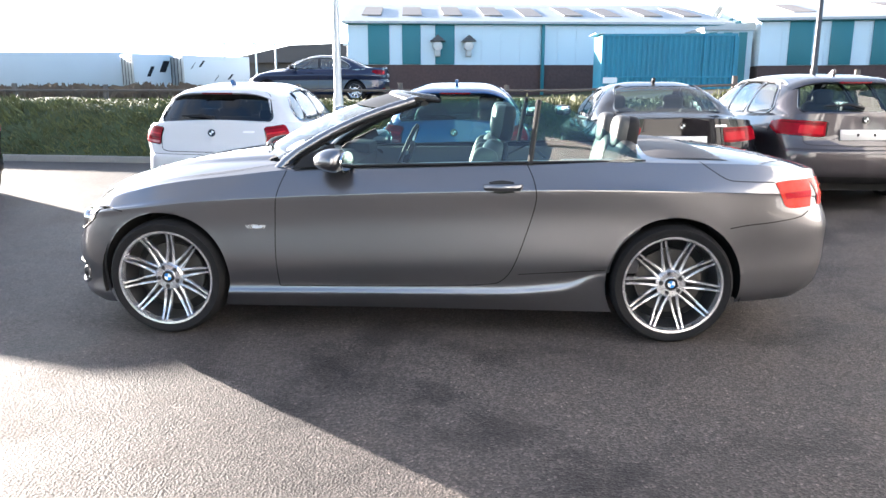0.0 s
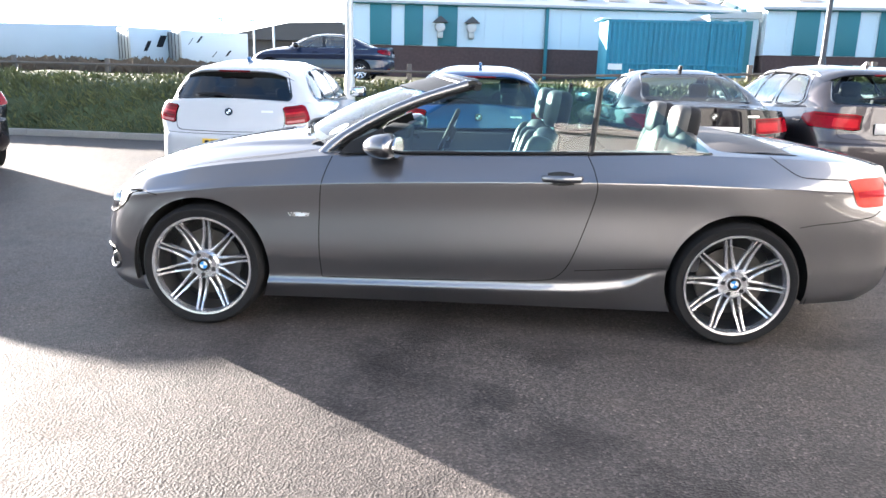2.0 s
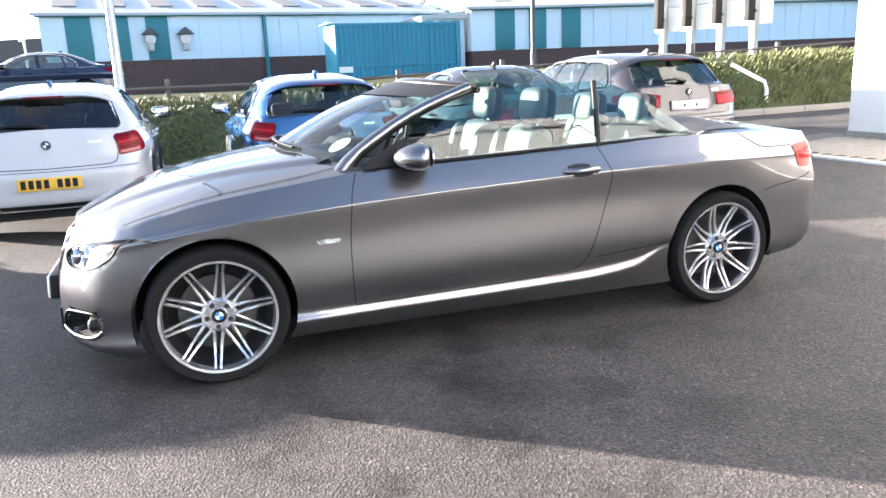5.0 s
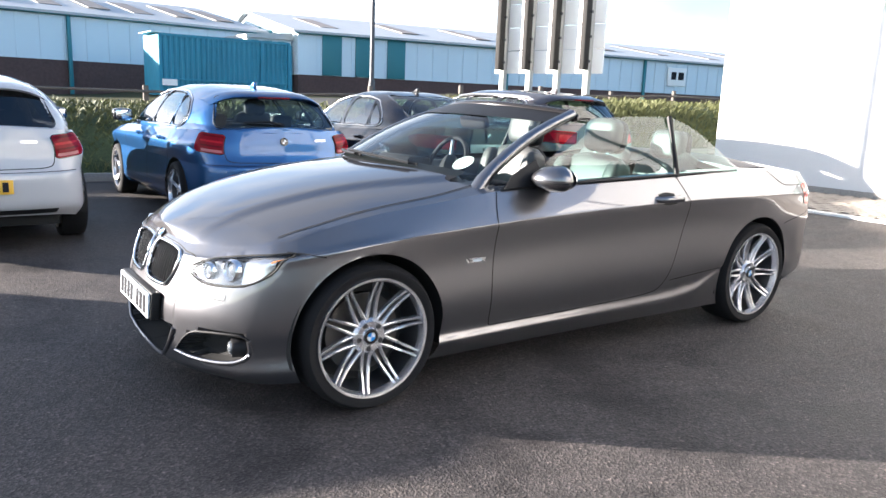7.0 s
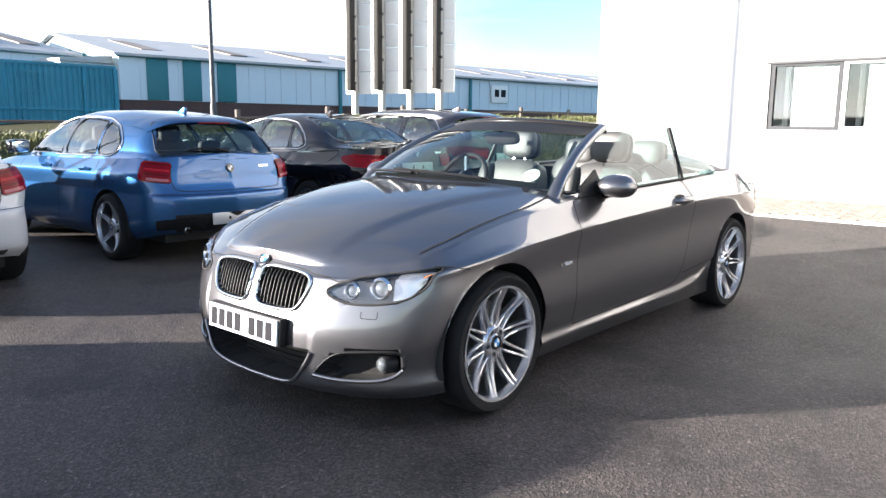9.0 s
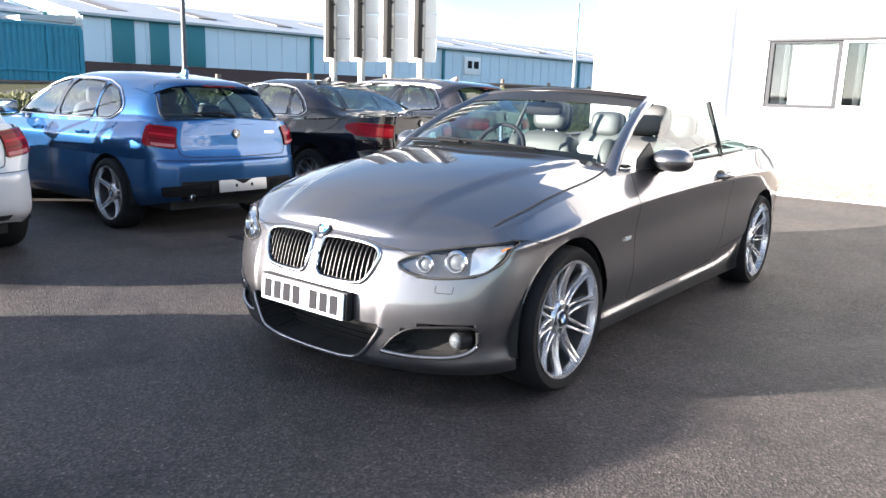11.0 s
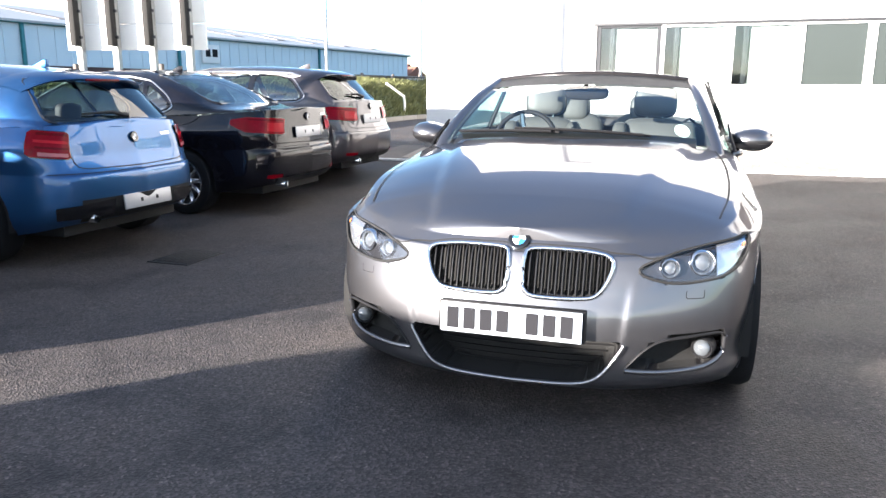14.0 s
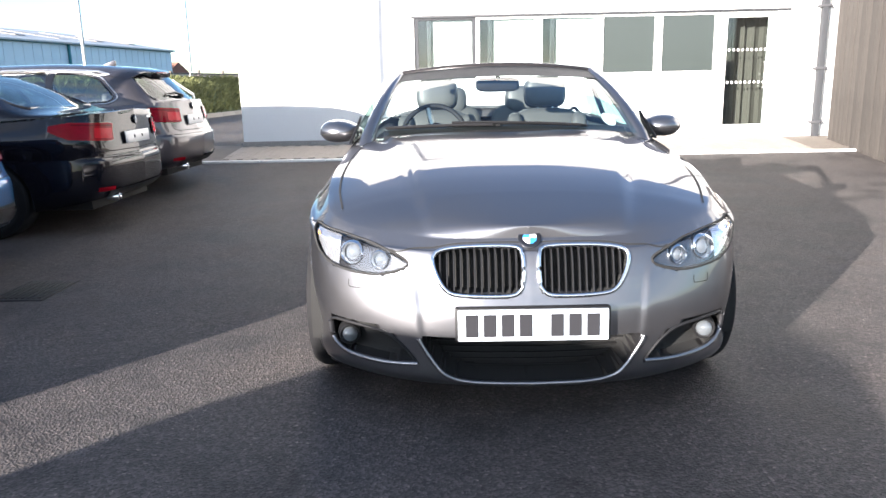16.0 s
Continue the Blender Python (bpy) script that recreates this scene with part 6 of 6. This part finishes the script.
    for p_ in side_polys:
        for s in (-1, 1):
            wp_ = part("side_window", pane_on(p_, "y", s, -0.003), g["glass"], car, smooth=60)
            wp_.visible_shadow = False
            part("window_seal", tube([pt + n_ * 0.001 for pt, n_ in (drape(a_, b_, "y", tree2, s) for a_, b_ in p_)], 0.009, 5, closed=True), M["gloss_black"], car)
    for s in (-1, 1):
        for pil in g["pillars"]:
            part("door_pillar", patch([pil[0], ((pil[0][0] + pil[1][0]) / 2, pil[0][1]), pil[1]], [pil[2], ((pil[2][0] + pil[3][0]) / 2, pil[2][1]), pil[3]], "y", 0.003, 4, 8, tree2, s), M["gloss_black"], car, "gloss black door pillar")
        ring = [pt + n_ * 0.005 for pt, n_ in (drape(a_, b_, "y", tree2, s) for a_, b_ in soft_poly(g["dlo"]))]
        part("window_trim", tube(ring, 0.007, 5, closed=True), g["trim"], car)
    rg = part("rear_window", pane_on(rear_poly, "r", -1, -0.003), g["rear_mat"], car, smooth=60)
    rg.visible_shadow = False
    part("rear_glass_seal", tube([pt + n_ * 0.001 for pt, n_ in (drape(a_, b_, "r", tree2) for a_, b_ in rear_poly)], 0.012, 6, closed=True), M["gloss_black"], car)
    wsn = part("windscreen", pane_on(front_poly, "x", -1, -0.003), M["glass"], car, smooth=60)
    wsn.visible_shadow = False
    part("screen_seal", tube([pt for pt, n_ in (drape(a_, b_, "x", tree2) for a_, b_ in front_poly)], 0.012, 6, closed=True), M["gloss_black"], car)
    ztop = max(p_[1] for p_ in rear_poly)
    crown = ease([(x, drape(x, 0.0, "z", tree2)[0].z) for x in np.linspace(x0 + 0.5, x1 - 0.3, 14)])
    if g["spoiler"]:
        pt = drape(0, ztop - 0.02, "r", tree2)[0]
        sp = []
        for y in np.linspace(-1, 1, 19):
            yy = y * 0.60
            xe = pt.x + 0.055 - 0.12 * y * y - 0.05 * abs(y) ** 8
            zf = drape(xe - 0.34, yy, "z", tree2)[0].z
            ze = drape(xe - 0.16, yy, "z", tree2)[0].z - 0.012
            sp.append([Vector((xe - 0.34, yy, zf - 0.004)), Vector((xe - 0.20, yy, (zf + ze) / 2 + 0.012)), Vector((xe - 0.02, yy, ze - 0.006)), Vector((xe, yy, ze - 0.022)), Vector((xe - 0.02, yy, ze - 0.034)), Vector((xe - 0.14, yy, ze - 0.045))])
        spo = part("roof_spoiler", sheet(sp), paint_m, car, smooth=45)
        part("brake_light", box(-0.17, 0.17, -0.008, 0.006, -0.009, 0.009, 0.003), M["tail_dark"], spo, "red high brake light", m=pose(pt.x + 0.052, 0, sp[9][3].z - 0.004, 0, 0, 90))
        pt, n_ = drape(0, min(p_[1] for p_ in rear_poly) + 0.03, "r", tree2)
        part("rear_wiper", tube([pt + n_ * 0.02 + Vector((0, 0.02, -0.01)), pt + n_ * 0.02 + Vector((-0.012, -0.12, 0.025)), drape(-0.36, pt.z + 0.02, "r", tree2)[0] + n_ * 0.012], [0.024, 0.014, 0.008], 6), M["black"], car, "black rear wiper")
    fin = part("aerial_fin", prism([(-0.09, 0.0), (0.055, 0.062), (0.075, 0.055), (0.07, 0.0)], "y", -0.018, 0.018, 0.006), g["fin"], car, m=pose(g["fin_x"], 0, float(crown(g["fin_x"])) - 0.004), smooth=40)
    if g["rails"]:
        for s in (-1, 1):
            pts = [drape(x, s * 0.565, "z", tree2)[0] + Vector((0, 0, 0.022)) for x in np.linspace(-0.15, g["rails"], 14)]
            pts[0].z -= 0.03
            pts[-1].z -= 0.03
            part("roof_rail", tube(pts, 0.014, 6), g["trim"], car)
    # lamps, badge, plate and bumper at the rear
    for s in (-1, 1):
        xa, yb, za, zb_, zc_, zd = g["lamp"]
        ia, ib = sh.station(xa), rear_station(sh, yb)

        def lamp_patch(u0, u1, v0, v1, lift, nu=26, nv_=6):
            rows_ = []
            for u in np.linspace(u0, u1, nu + 1):
                i = ia + (ib - ia) * u
                hi, lo = za + (zc_ - za) * u, zb_ + (zd - zb_) * u
                pinch = min(1.0, 0.30 + 2.0 * u**0.8) if g["lamp_point"] else min(1.0, 0.80 + 2.0 * u)
                pinch *= 0.74 + 0.26 * min(1.0, max(0.0, 1.03 - u) / 0.12) ** 0.5
                mid_ = (hi + lo) / 2 + (0.02 if g["lamp_point"] else 0.0) * (1 - pinch)
                rows_.append([wrap(sh, i, mid_ + (hi - lo) / 2 * pinch * (1 - 2 * v), lift, s) for v in np.linspace(v0, v1, nv_ + 1)])
            return sheet(rows_, thick=0.0)

        tl = part("tail_light", lamp_patch(0, 1, 0, 1, 0.012), M["tail_red"], car, "red tail light", smooth=50)
        if g["lamp_point"]:
            part("bright_band", lamp_patch(0.62, 0.97, 0.30, 0.86, 0.0145), M["tail_lit"], tl)
            part("dark_band", lamp_patch(0.30, 0.97, 0.10, 0.20, 0.0145), M["tail_dark"], tl)
        else:
            part("dark_band", lamp_patch(0.25, 0.97, 0.06, 0.16, 0.0145), M["tail_dark"], tl)
            part("bright_band", lamp_patch(0.20, 0.97, 0.34, 0.44, 0.0145), M["tail_lit"], tl)
            part("dark_band", lamp_patch(0.25, 0.97, 0.58, 0.66, 0.0145), M["tail_dark"], tl)
            part("clear_band", lamp_patch(0.30, 0.95, 0.80, 0.94, 0.0145), M["tail_clear"], tl)
        part("lamp_edge", lamp_patch(-0.02, 1.03, -0.04, 1.04, 0.004), M["gloss_black"], tl)
        part("side_gap", seam([(g["door_x"][0], 0.30), (g["door_x"][0] - 0.01, 0.6), (g["door_x"][0] + 0.02, belt - 0.03)], "y", 0.008, tree, s, 0.002, 16), M["gap"], car)
        part("side_gap", seam([(g["door_x"][1], 0.30), (g["door_x"][1] + 0.0, 0.6), (g["door_x"][1] + 0.02, belt - 0.02)], "y", 0.008, tree, s, 0.002, 16), M["gap"], car)
        part("side_gap", seam([(g["door_x"][2], 0.42), (g["door_x"][2] + 0.07, 0.62), (g["door_x"][2] + 0.14, 0.80), (g["door_x"][2] + 0.12, belt - 0.02)], "y", 0.008, tree, s, 0.002, 16), M["gap"], car)
        for hx in (g["door_x"][1] - 0.22, g["door_x"][2] - 0.06):
            p, n = drape(hx, belt - 0.115, "y", tree, s)
            part("door_handle", tube([p + Vector((-0.10, 0, 0)), p + n * 0.03 + Vector((-0.07, 0, 0.004)), p + n * 0.034 + Vector((0.06, 0, 0.008)), p + Vector((0.10, 0, 0.008))], 0.013, 6, flat=1.2), paint_m, car)
        p = Vector((gf + 0.50, s * (w - 0.06), belt + 0.03))
        mir = part("door_mirror", pad(0.17, 0.22, 0.14), g["mirror"], car, m=pose(p.x, p.y + s * 0.12, p.z + 0.05), smooth=60)
        part("mirror_glass", box(0.084, 0.089, -0.085, 0.085, -0.05, 0.05, 0.002), M["chrome"], mir)
        part("rear_reflector", patch([(s * 0.52, 0.40), (s * 0.62, 0.402), (s * 0.70, 0.402)], [(s * 0.52, 0.365), (s * 0.62, 0.367), (s * 0.70, 0.370)], "r", 0.005, 8, 3, tree), M["tail_red"] if g["reflect"] else paint_m, car)
        hl = part("headlight", patch([(s * 0.42, 0.66), (s * 0.6, 0.68), (s * 0.76, 0.70)], [(s * 0.42, 0.58), (s * 0.6, 0.56), (s * 0.76, 0.62)], "x", 0.005, 10, 5, tree), M["lamp_clear"], car)
    p, n = drape(0, g["badge_z"], "r", tree)
    part("badge", roundel(0.041, 0.012), [M["gloss_black"], M["badge_white"], M["gloss_black"]] if not g["blue_badge"] else BADGE, car, "round quartered badge", m=Matrix.Translation(p + n * 0.002) @ n.to_track_quat("-Y", "Z").to_matrix().to_4x4(), smooth=40)
    part("model_mark", patch([(0.34, g["badge_z"] + 0.02), (0.40, g["badge_z"] + 0.02), (0.46, g["badge_z"] + 0.02)], [(0.34, g["badge_z"] - 0.002), (0.40, g["badge_z"] - 0.002), (0.46, g["badge_z"] - 0.002)], "r", 0.004, 6, 2, tree), M["satin"], car, "small bright lettering bar")
    # boot or hatch opening line
    hz0, hz1, hy = g["hatch"]
    part("lid_gap", seam([(-hy, hz1), (-hy + 0.01, hz0 + 0.07), (-hy + 0.06, hz0 + 0.01), (-0.3, hz0), (0, hz0 - 0.004), (0.3, hz0), (hy - 0.06, hz0 + 0.01), (hy - 0.01, hz0 + 0.07), (hy, hz1)], "r", 0.008, tree, -1, 0.002, 60), M["gap"], car)
    part("bumper_gap", seam([(-0.74, 0.655), (-0.4, 0.648), (0, 0.646), (0.4, 0.648), (0.74, 0.655)], "r", 0.006, tree, -1, 0.002, 40), M["gap"], car)
    if g["plate"]:
        pz = g["plate_z"]
        p, n = drape(0, pz, "r", tree)
        pl = part("number_plate", box(-0.26, 0.26, -0.006, 0.006, -0.055, 0.055, 0.004), M["plate_y"] if g["plate"] == "y" else M["holder"], car, "yellow rear plate with plain dark bars" if g["plate"] == "y" else "blank pale plate holder", m=Matrix.Translation(p + n * 0.005) @ Vector((1, 0, 0.08)).to_track_quat("-Y", "Z").to_matrix().to_4x4())
        if g["plate"] == "y":
            for x in (-0.212, -0.150, -0.088, -0.026, 0.082, 0.144, 0.206):
                part("mark", box(x - 0.021, x + 0.021, -0.0085, -0.0065, -0.038, 0.038), M["ink"], pl, "dark bar")
        else:
            for x in (-0.08, 0.09):
                part("clip", box(x - 0.012, x + 0.012, -0.011, -0.0065, -0.015, 0.015, 0.002), M["black"], pl)
    dz0, dz1 = g["diffuser"]
    def rear_band(y_, z_lo, z_hi, lift, n_=16):
        half = [[wrap(sh, i, z, lift, -1) for z in np.linspace(z_lo, z_hi, 6)] for i in np.linspace(rear_station(sh, y_), 220, n_)]
        return sheet(half + [[Vector((p_.x, -p_.y, p_.z)) for p_ in row] for row in half[-2::-1]])

    part("diffuser", rear_band(0.60, dz0, dz1, 0.008), M["black"], car, "black rear diffuser panel")
    if g["plate_z"] < 0.5:
        for s in (-1, 1):
            cut = [[wrap(sh, i, z, 0.009, s) for z in np.linspace(0.34, 0.455 - 0.03 * k, 6)] for k, i in zip(np.linspace(1, 0, 14), np.linspace(rear_station(sh, 0.74), rear_station(sh, 0.33), 14))]
            part("bumper_intake", sheet(cut), M["gloss_black"], car, "black bumper corner insert")
    for ex in g["exhaust"]:
        e = part("exhaust_tip", lathe([(0.028, 0.12), (0.036, 0.0), (0.032, -0.003), (0.029, 0.012)], 20), M["chrome"], car, "chrome exhaust tip", m=pose(xr - 0.07, ex, g["exhaust_z"], 0, 0, 90), smooth=60)
        # near-black inner cone closes the chrome tip
        part("bore", lathe([(0.030, 0.010), (0.028, 0.05), (0.0, 0.06)], 16), M["well"], e, "dark closed bore")
    part("underbody", box(xf + 0.3, xr - 0.25, -0.6, 0.6, 0.20, 0.28), M["well"], car)
    part("cabin_floor", box(gf + 0.1, gr - 0.15, -0.62, 0.62, 0.34, 0.40), M["trim_d"], car)
    part("dashboard", box(gf + 0.15, gf + 0.55, -0.62, 0.62, 0.45, belt + 0.02, 0.03), M["trim_d"], car)
    for y in (-0.37, 0.37):
        part("backrest", pad(0.16, 0.48, 0.66), M["leather_d"], car, m=pose(0.20, y, 0.80, 0, 12), smooth=60)
        part("headrest", pad(0.10, 0.25, 0.19), M["leather_d"], car, m=pose(0.31, y, 1.17, 0, 8), smooth=60)
        part("rear_headrest", pad(0.09, 0.24, 0.14), M["leather_d"], car, m=pose(1.12, y, 1.04, 0, 8), smooth=60)
    part("rear_backrest", pad(0.16, 1.2, 0.6), M["leather_d"], car, m=pose(1.05, 0, 0.72, 0, 14), smooth=60)
    for cx in (-hw, hw):
        for s in (-1, 1):
            arc = np.linspace(-0.2, math.pi + 0.2, 18)
            gg = [[Vector((cx + 0.358 * math.cos(a), s * y, 0.325 + 0.358 * math.sin(a))) for y in (w - 0.03, w - 0.25, 0.45)] + [Vector((cx, s * 0.45, 0.325))] for a in arc]
            part("wheel_well", sheet(gg), M["well"], car)
            yy = s * (w - 0.055)
            mm = pose(cx, yy, 0.318, 0, 11) if s < 0 else pose(cx, yy, 0.318, 0, 0, 180)
            alloy_wheel(car, mm, g["spokes"], g["paired"], 0.318, 0.21, "silver alloy wheel", rim_r=g["rim"])
    return car


HATCH = dict(wheelbase=2.69, front=-2.10, rear=2.17, width=1.765, height=1.425, belt=0.955, lid=0.10, lid_top=1.25, rear_z=0.985, glass_front=-1.02, glass_rear=2.02, lean=0.20,
             profile=[(-1.08, 0.945), (-0.72, 1.14), (-0.35, 1.305), (-0.05, 1.385), (0.30, 1.422), (0.80, 1.420), (1.30, 1.388), (1.62, 1.345), (1.74, 1.305), (1.86, 1.19), (1.97, 1.06), (2.05, 0.955)],
             side_windows=[[(-0.66, 0.968), (0.27, 0.978), (0.22, 1.330), (0.02, 1.322), (-0.20, 1.262), (-0.45, 1.125)], [(0.345, 0.979), (1.02, 0.988), (0.93, 1.303), (0.6, 1.328), (0.305, 1.331)], [(1.055, 0.989), (1.30, 0.993), (1.41, 1.06), (1.38, 1.13), (1.22, 1.235), (0.965, 1.302)]],
             pillars=[[(0.22, 1.335), (0.305, 1.335), (0.27, 0.975), (0.345, 0.976)]],
             dlo=[(-0.70, 0.957), (0.3, 0.967), (1.32, 0.980), (1.45, 1.06), (1.41, 1.145), (1.23, 1.255), (0.93, 1.325), (0.6, 1.346), (0.22, 1.348), (0.0, 1.338), (-0.22, 1.276), (-0.48, 1.13)],
             rear_glass=[(-0.63, 0.995), (0.63, 0.995), (0.525, 1.295), (-0.525, 1.295)], front_glass=[(-0.60, 0.985), (0.60, 0.985), (0.50, 1.345), (-0.50, 1.345)],
             glass=M["glass_s"], trim=M["satin"], rear_mat=M["glass_x"], spoiler=True, fin=M["blue_paint"], fin_x=1.25, rails=0,
             lamp=(1.90, 0.585, 0.955, 0.785, 0.930, 0.750), lamp_point=False,
             door_x=(-0.72, 0.25, 1.02), mirror=M["gloss_black"], reflect=False, badge_z=0.875, blue_badge=False, hatch=(0.675, 0.93, 0.585), plate="y", plate_z=0.545,
             diffuser=(0.32, 0.36), exhaust=(-0.47,), exhaust_z=0.325, spokes=5, paired=True, rim=0.245)
SALOON = dict(HATCH, wheelbase=2.81, front=-2.18, rear=2.38, width=1.81, height=1.43, belt=0.965, lid=0.05, lid_top=1.0, rear_z=1.035, glass_front=-1.05, glass_rear=1.78,
              profile=[(-1.10, 0.955), (-0.74, 1.15), (-0.36, 1.315), (-0.05, 1.395), (0.25, 1.43), (0.65, 1.425), (1.0, 1.375), (1.35, 1.245), (1.62, 1.125), (1.85, 1.055), (2.05, 1.035)],
              side_windows=[[(-0.66, 0.978), (0.25, 0.992), (0.20, 1.338), (0.0, 1.330), (-0.22, 1.27), (-0.46, 1.132)], [(0.33, 0.993), (0.96, 1.004), (0.84, 1.295), (0.6, 1.330), (0.285, 1.338)], [(1.0, 1.005), (1.16, 1.01), (1.24, 1.05), (1.14, 1.15), (0.88, 1.285)]],
              pillars=[[(0.20, 1.343), (0.285, 1.343), (0.25, 0.989), (0.33, 0.990)]],
              dlo=[(-0.70, 0.966), (0.3, 0.981), (1.20, 0.998), (1.29, 1.05), (1.18, 1.165), (0.90, 1.305), (0.6, 1.348), (0.22, 1.355), (0.0, 1.346), (-0.24, 1.284), (-0.49, 1.138)],
              rear_glass=[(-0.60, 1.080), (0.60, 1.080), (0.50, 1.372), (-0.50, 1.372)],
              glass=M["glass_s"], rear_mat=M["glass_t"], spoiler=False, fin=M["black_paint"], fin_x=0.75, lamp=(1.96, 0.44, 0.965, 0.835, 0.945, 0.785), lamp_point=True,
              door_x=(-0.72, 0.25, 0.95), mirror=M["black_paint"], reflect=True, badge_z=0.955, hatch=(0.70, 1.02, 0.66), plate="w", plate_z=0.80, diffuser=(0.30, 0.37), exhaust=(-0.44,), exhaust_z=0.29,
              spokes=10, paired=False, rim=0.225)
ESTATE = dict(SALOON, rear=2.38, height=1.455, lid=0.10, lid_top=1.2, rear_z=1.02, glass_rear=2.22,
              profile=[(-1.10, 0.955), (-0.74, 1.15), (-0.36, 1.315), (-0.05, 1.405), (0.25, 1.445), (0.8, 1.452), (1.35, 1.432), (1.72, 1.395), (1.86, 1.345), (1.99, 1.225), (2.12, 1.09), (2.22, 0.985)],
              side_windows=[[(-0.66, 0.978), (0.25, 0.992), (0.20, 1.345), (0.0, 1.337), (-0.22, 1.275), (-0.46, 1.135)], [(0.33, 0.993), (0.96, 1.0), (0.92, 1.345), (0.6, 1.352), (0.285, 1.348)], [(1.04, 1.001), (1.62, 1.02), (1.70, 1.07), (1.50, 1.27), (1.30, 1.328), (0.99, 1.345)]],
              pillars=[[(0.20, 1.352), (0.285, 1.352), (0.25, 0.989), (0.33, 0.990)], [(0.92, 1.347), (0.99, 1.347), (0.96, 0.997), (1.04, 0.998)]],
              dlo=[(-0.70, 0.966), (0.3, 0.981), (1.65, 1.007), (1.75, 1.07), (1.53, 1.288), (1.32, 1.346), (0.9, 1.362), (0.22, 1.363), (0.0, 1.353), (-0.24, 1.289), (-0.49, 1.14)],
              rear_glass=[(-0.61, 1.035), (0.61, 1.035), (0.52, 1.335), (-0.52, 1.335)], spoiler=True, fin=M["dgrey_paint"], fin_x=1.35, rails=1.60,
              lamp=(1.94, 0.40, 0.960, 0.820, 0.935, 0.775), mirror=M["dgrey_paint"], badge_z=0.955, hatch=(0.69, 0.98, 0.62), rear_mat=M["glass_d"])


def stand(x, rear_y, spec, turn=0.0):
    """Parked nose in, its rear at rear_y, turned a little."""
    return pose(x, rear_y + spec["rear"], float(gz(x)), 0, 0, -90 + turn)


parked_car(stand(-2.60, 3.12, HATCH, 0.0), HATCH, M["white_paint"], "white five-door hatchback with dark rear glass parked nose to the bank")
BLUE = dict(HATCH, plate="w", plate_z=0.415, diffuser=(0.31, 0.47), rear_mat=M["glass_d"], blue_badge=False)
parked_car(stand(0.02, 3.32, BLUE), BLUE, M["blue_paint"], "bright blue five-door hatchback with black diffuser parked nose to the bank")
parked_car(stand(2.42, 3.18, SALOON), SALOON, M["black_paint"], "glossy black four-door saloon parked nose to the bank")
parked_car(stand(4.32, 3.22, ESTATE), ESTATE, M["dgrey_paint"], "dark grey estate car with roof rails parked nose to the bank")
# mostly out of view: turned along the sun and widened to shape its ground shadow
TALL = dict(ESTATE, height=1.52, width=2.02, plate=None)
parked_car(pose(-8.05, 4.55, 0, 0, 0, -37.8) @ Matrix.Diagonal((1, 1.30, 1.03, 1)), TALL, M["black_paint"], "black car askew at the end of the row, widened to cast the ground shadow")
parked_car(pose(-5.2, 19.8, 0.95, 0, 0, 0), SALOON, M["navy_paint"], "dark blue saloon on the road behind the bank", "road cars")


# ---- block paving by the white wall ----
pavement = bpy.data.objects["pavement"]
block = None
rest_v, rest_f = [], []
for i in range(82):
    y = -4.75 + i * 0.1005
    for j in range(7):
        x = 5.74 + j * 0.2005 + (0.1 if i % 2 else 0.0)
        if x + 0.196 > WALL_X - 0.035:
            continue
        z = float(gz(x)) - 0.012 + random.uniform(-0.0015, 0.0015)
        if -2.6 < y < 1.5:
            m = pose(x, y, z, random.uniform(-0.4, 0.4), -4.2, random.uniform(-0.5, 0.5))
            if block is None:
                block = part("paver", box(0, 0.196, 0, 0.0965, 0, 0.030), M["paver"], pavement, m=m, smooth=0)
            else:
                share(block, "paver", pavement, m)
        else:
            k = len(rest_v)
            z1 = float(gz(x + 0.196)) - 0.012
            rest_v += [(x, y, z + 0.03), (x + 0.196, y, z1 + 0.03), (x + 0.196, y + 0.0965, z1 + 0.03), (x, y + 0.0965, z + 0.03), (x, y, z), (x + 0.196, y, z1), (x + 0.196, y + 0.0965, z1), (x, y + 0.0965, z)]
            rest_f += [(k, k + 1, k + 2, k + 3), (k + 4, k, k + 3, k + 7), (k + 1, k + 5, k + 6, k + 2), (k + 4, k + 5, k + 1, k), (k + 3, k + 2, k + 6, k + 7)]
pm = bpy.data.meshes.new("paver_rest")
pm.from_pydata(rest_v, [], rest_f)
pm.materials.append(M["paver"])
far_pavers = tagged(new("pavers", pm), "further block pavers beside the wall", "", kind="stuff")
far_pavers.parent = pavement
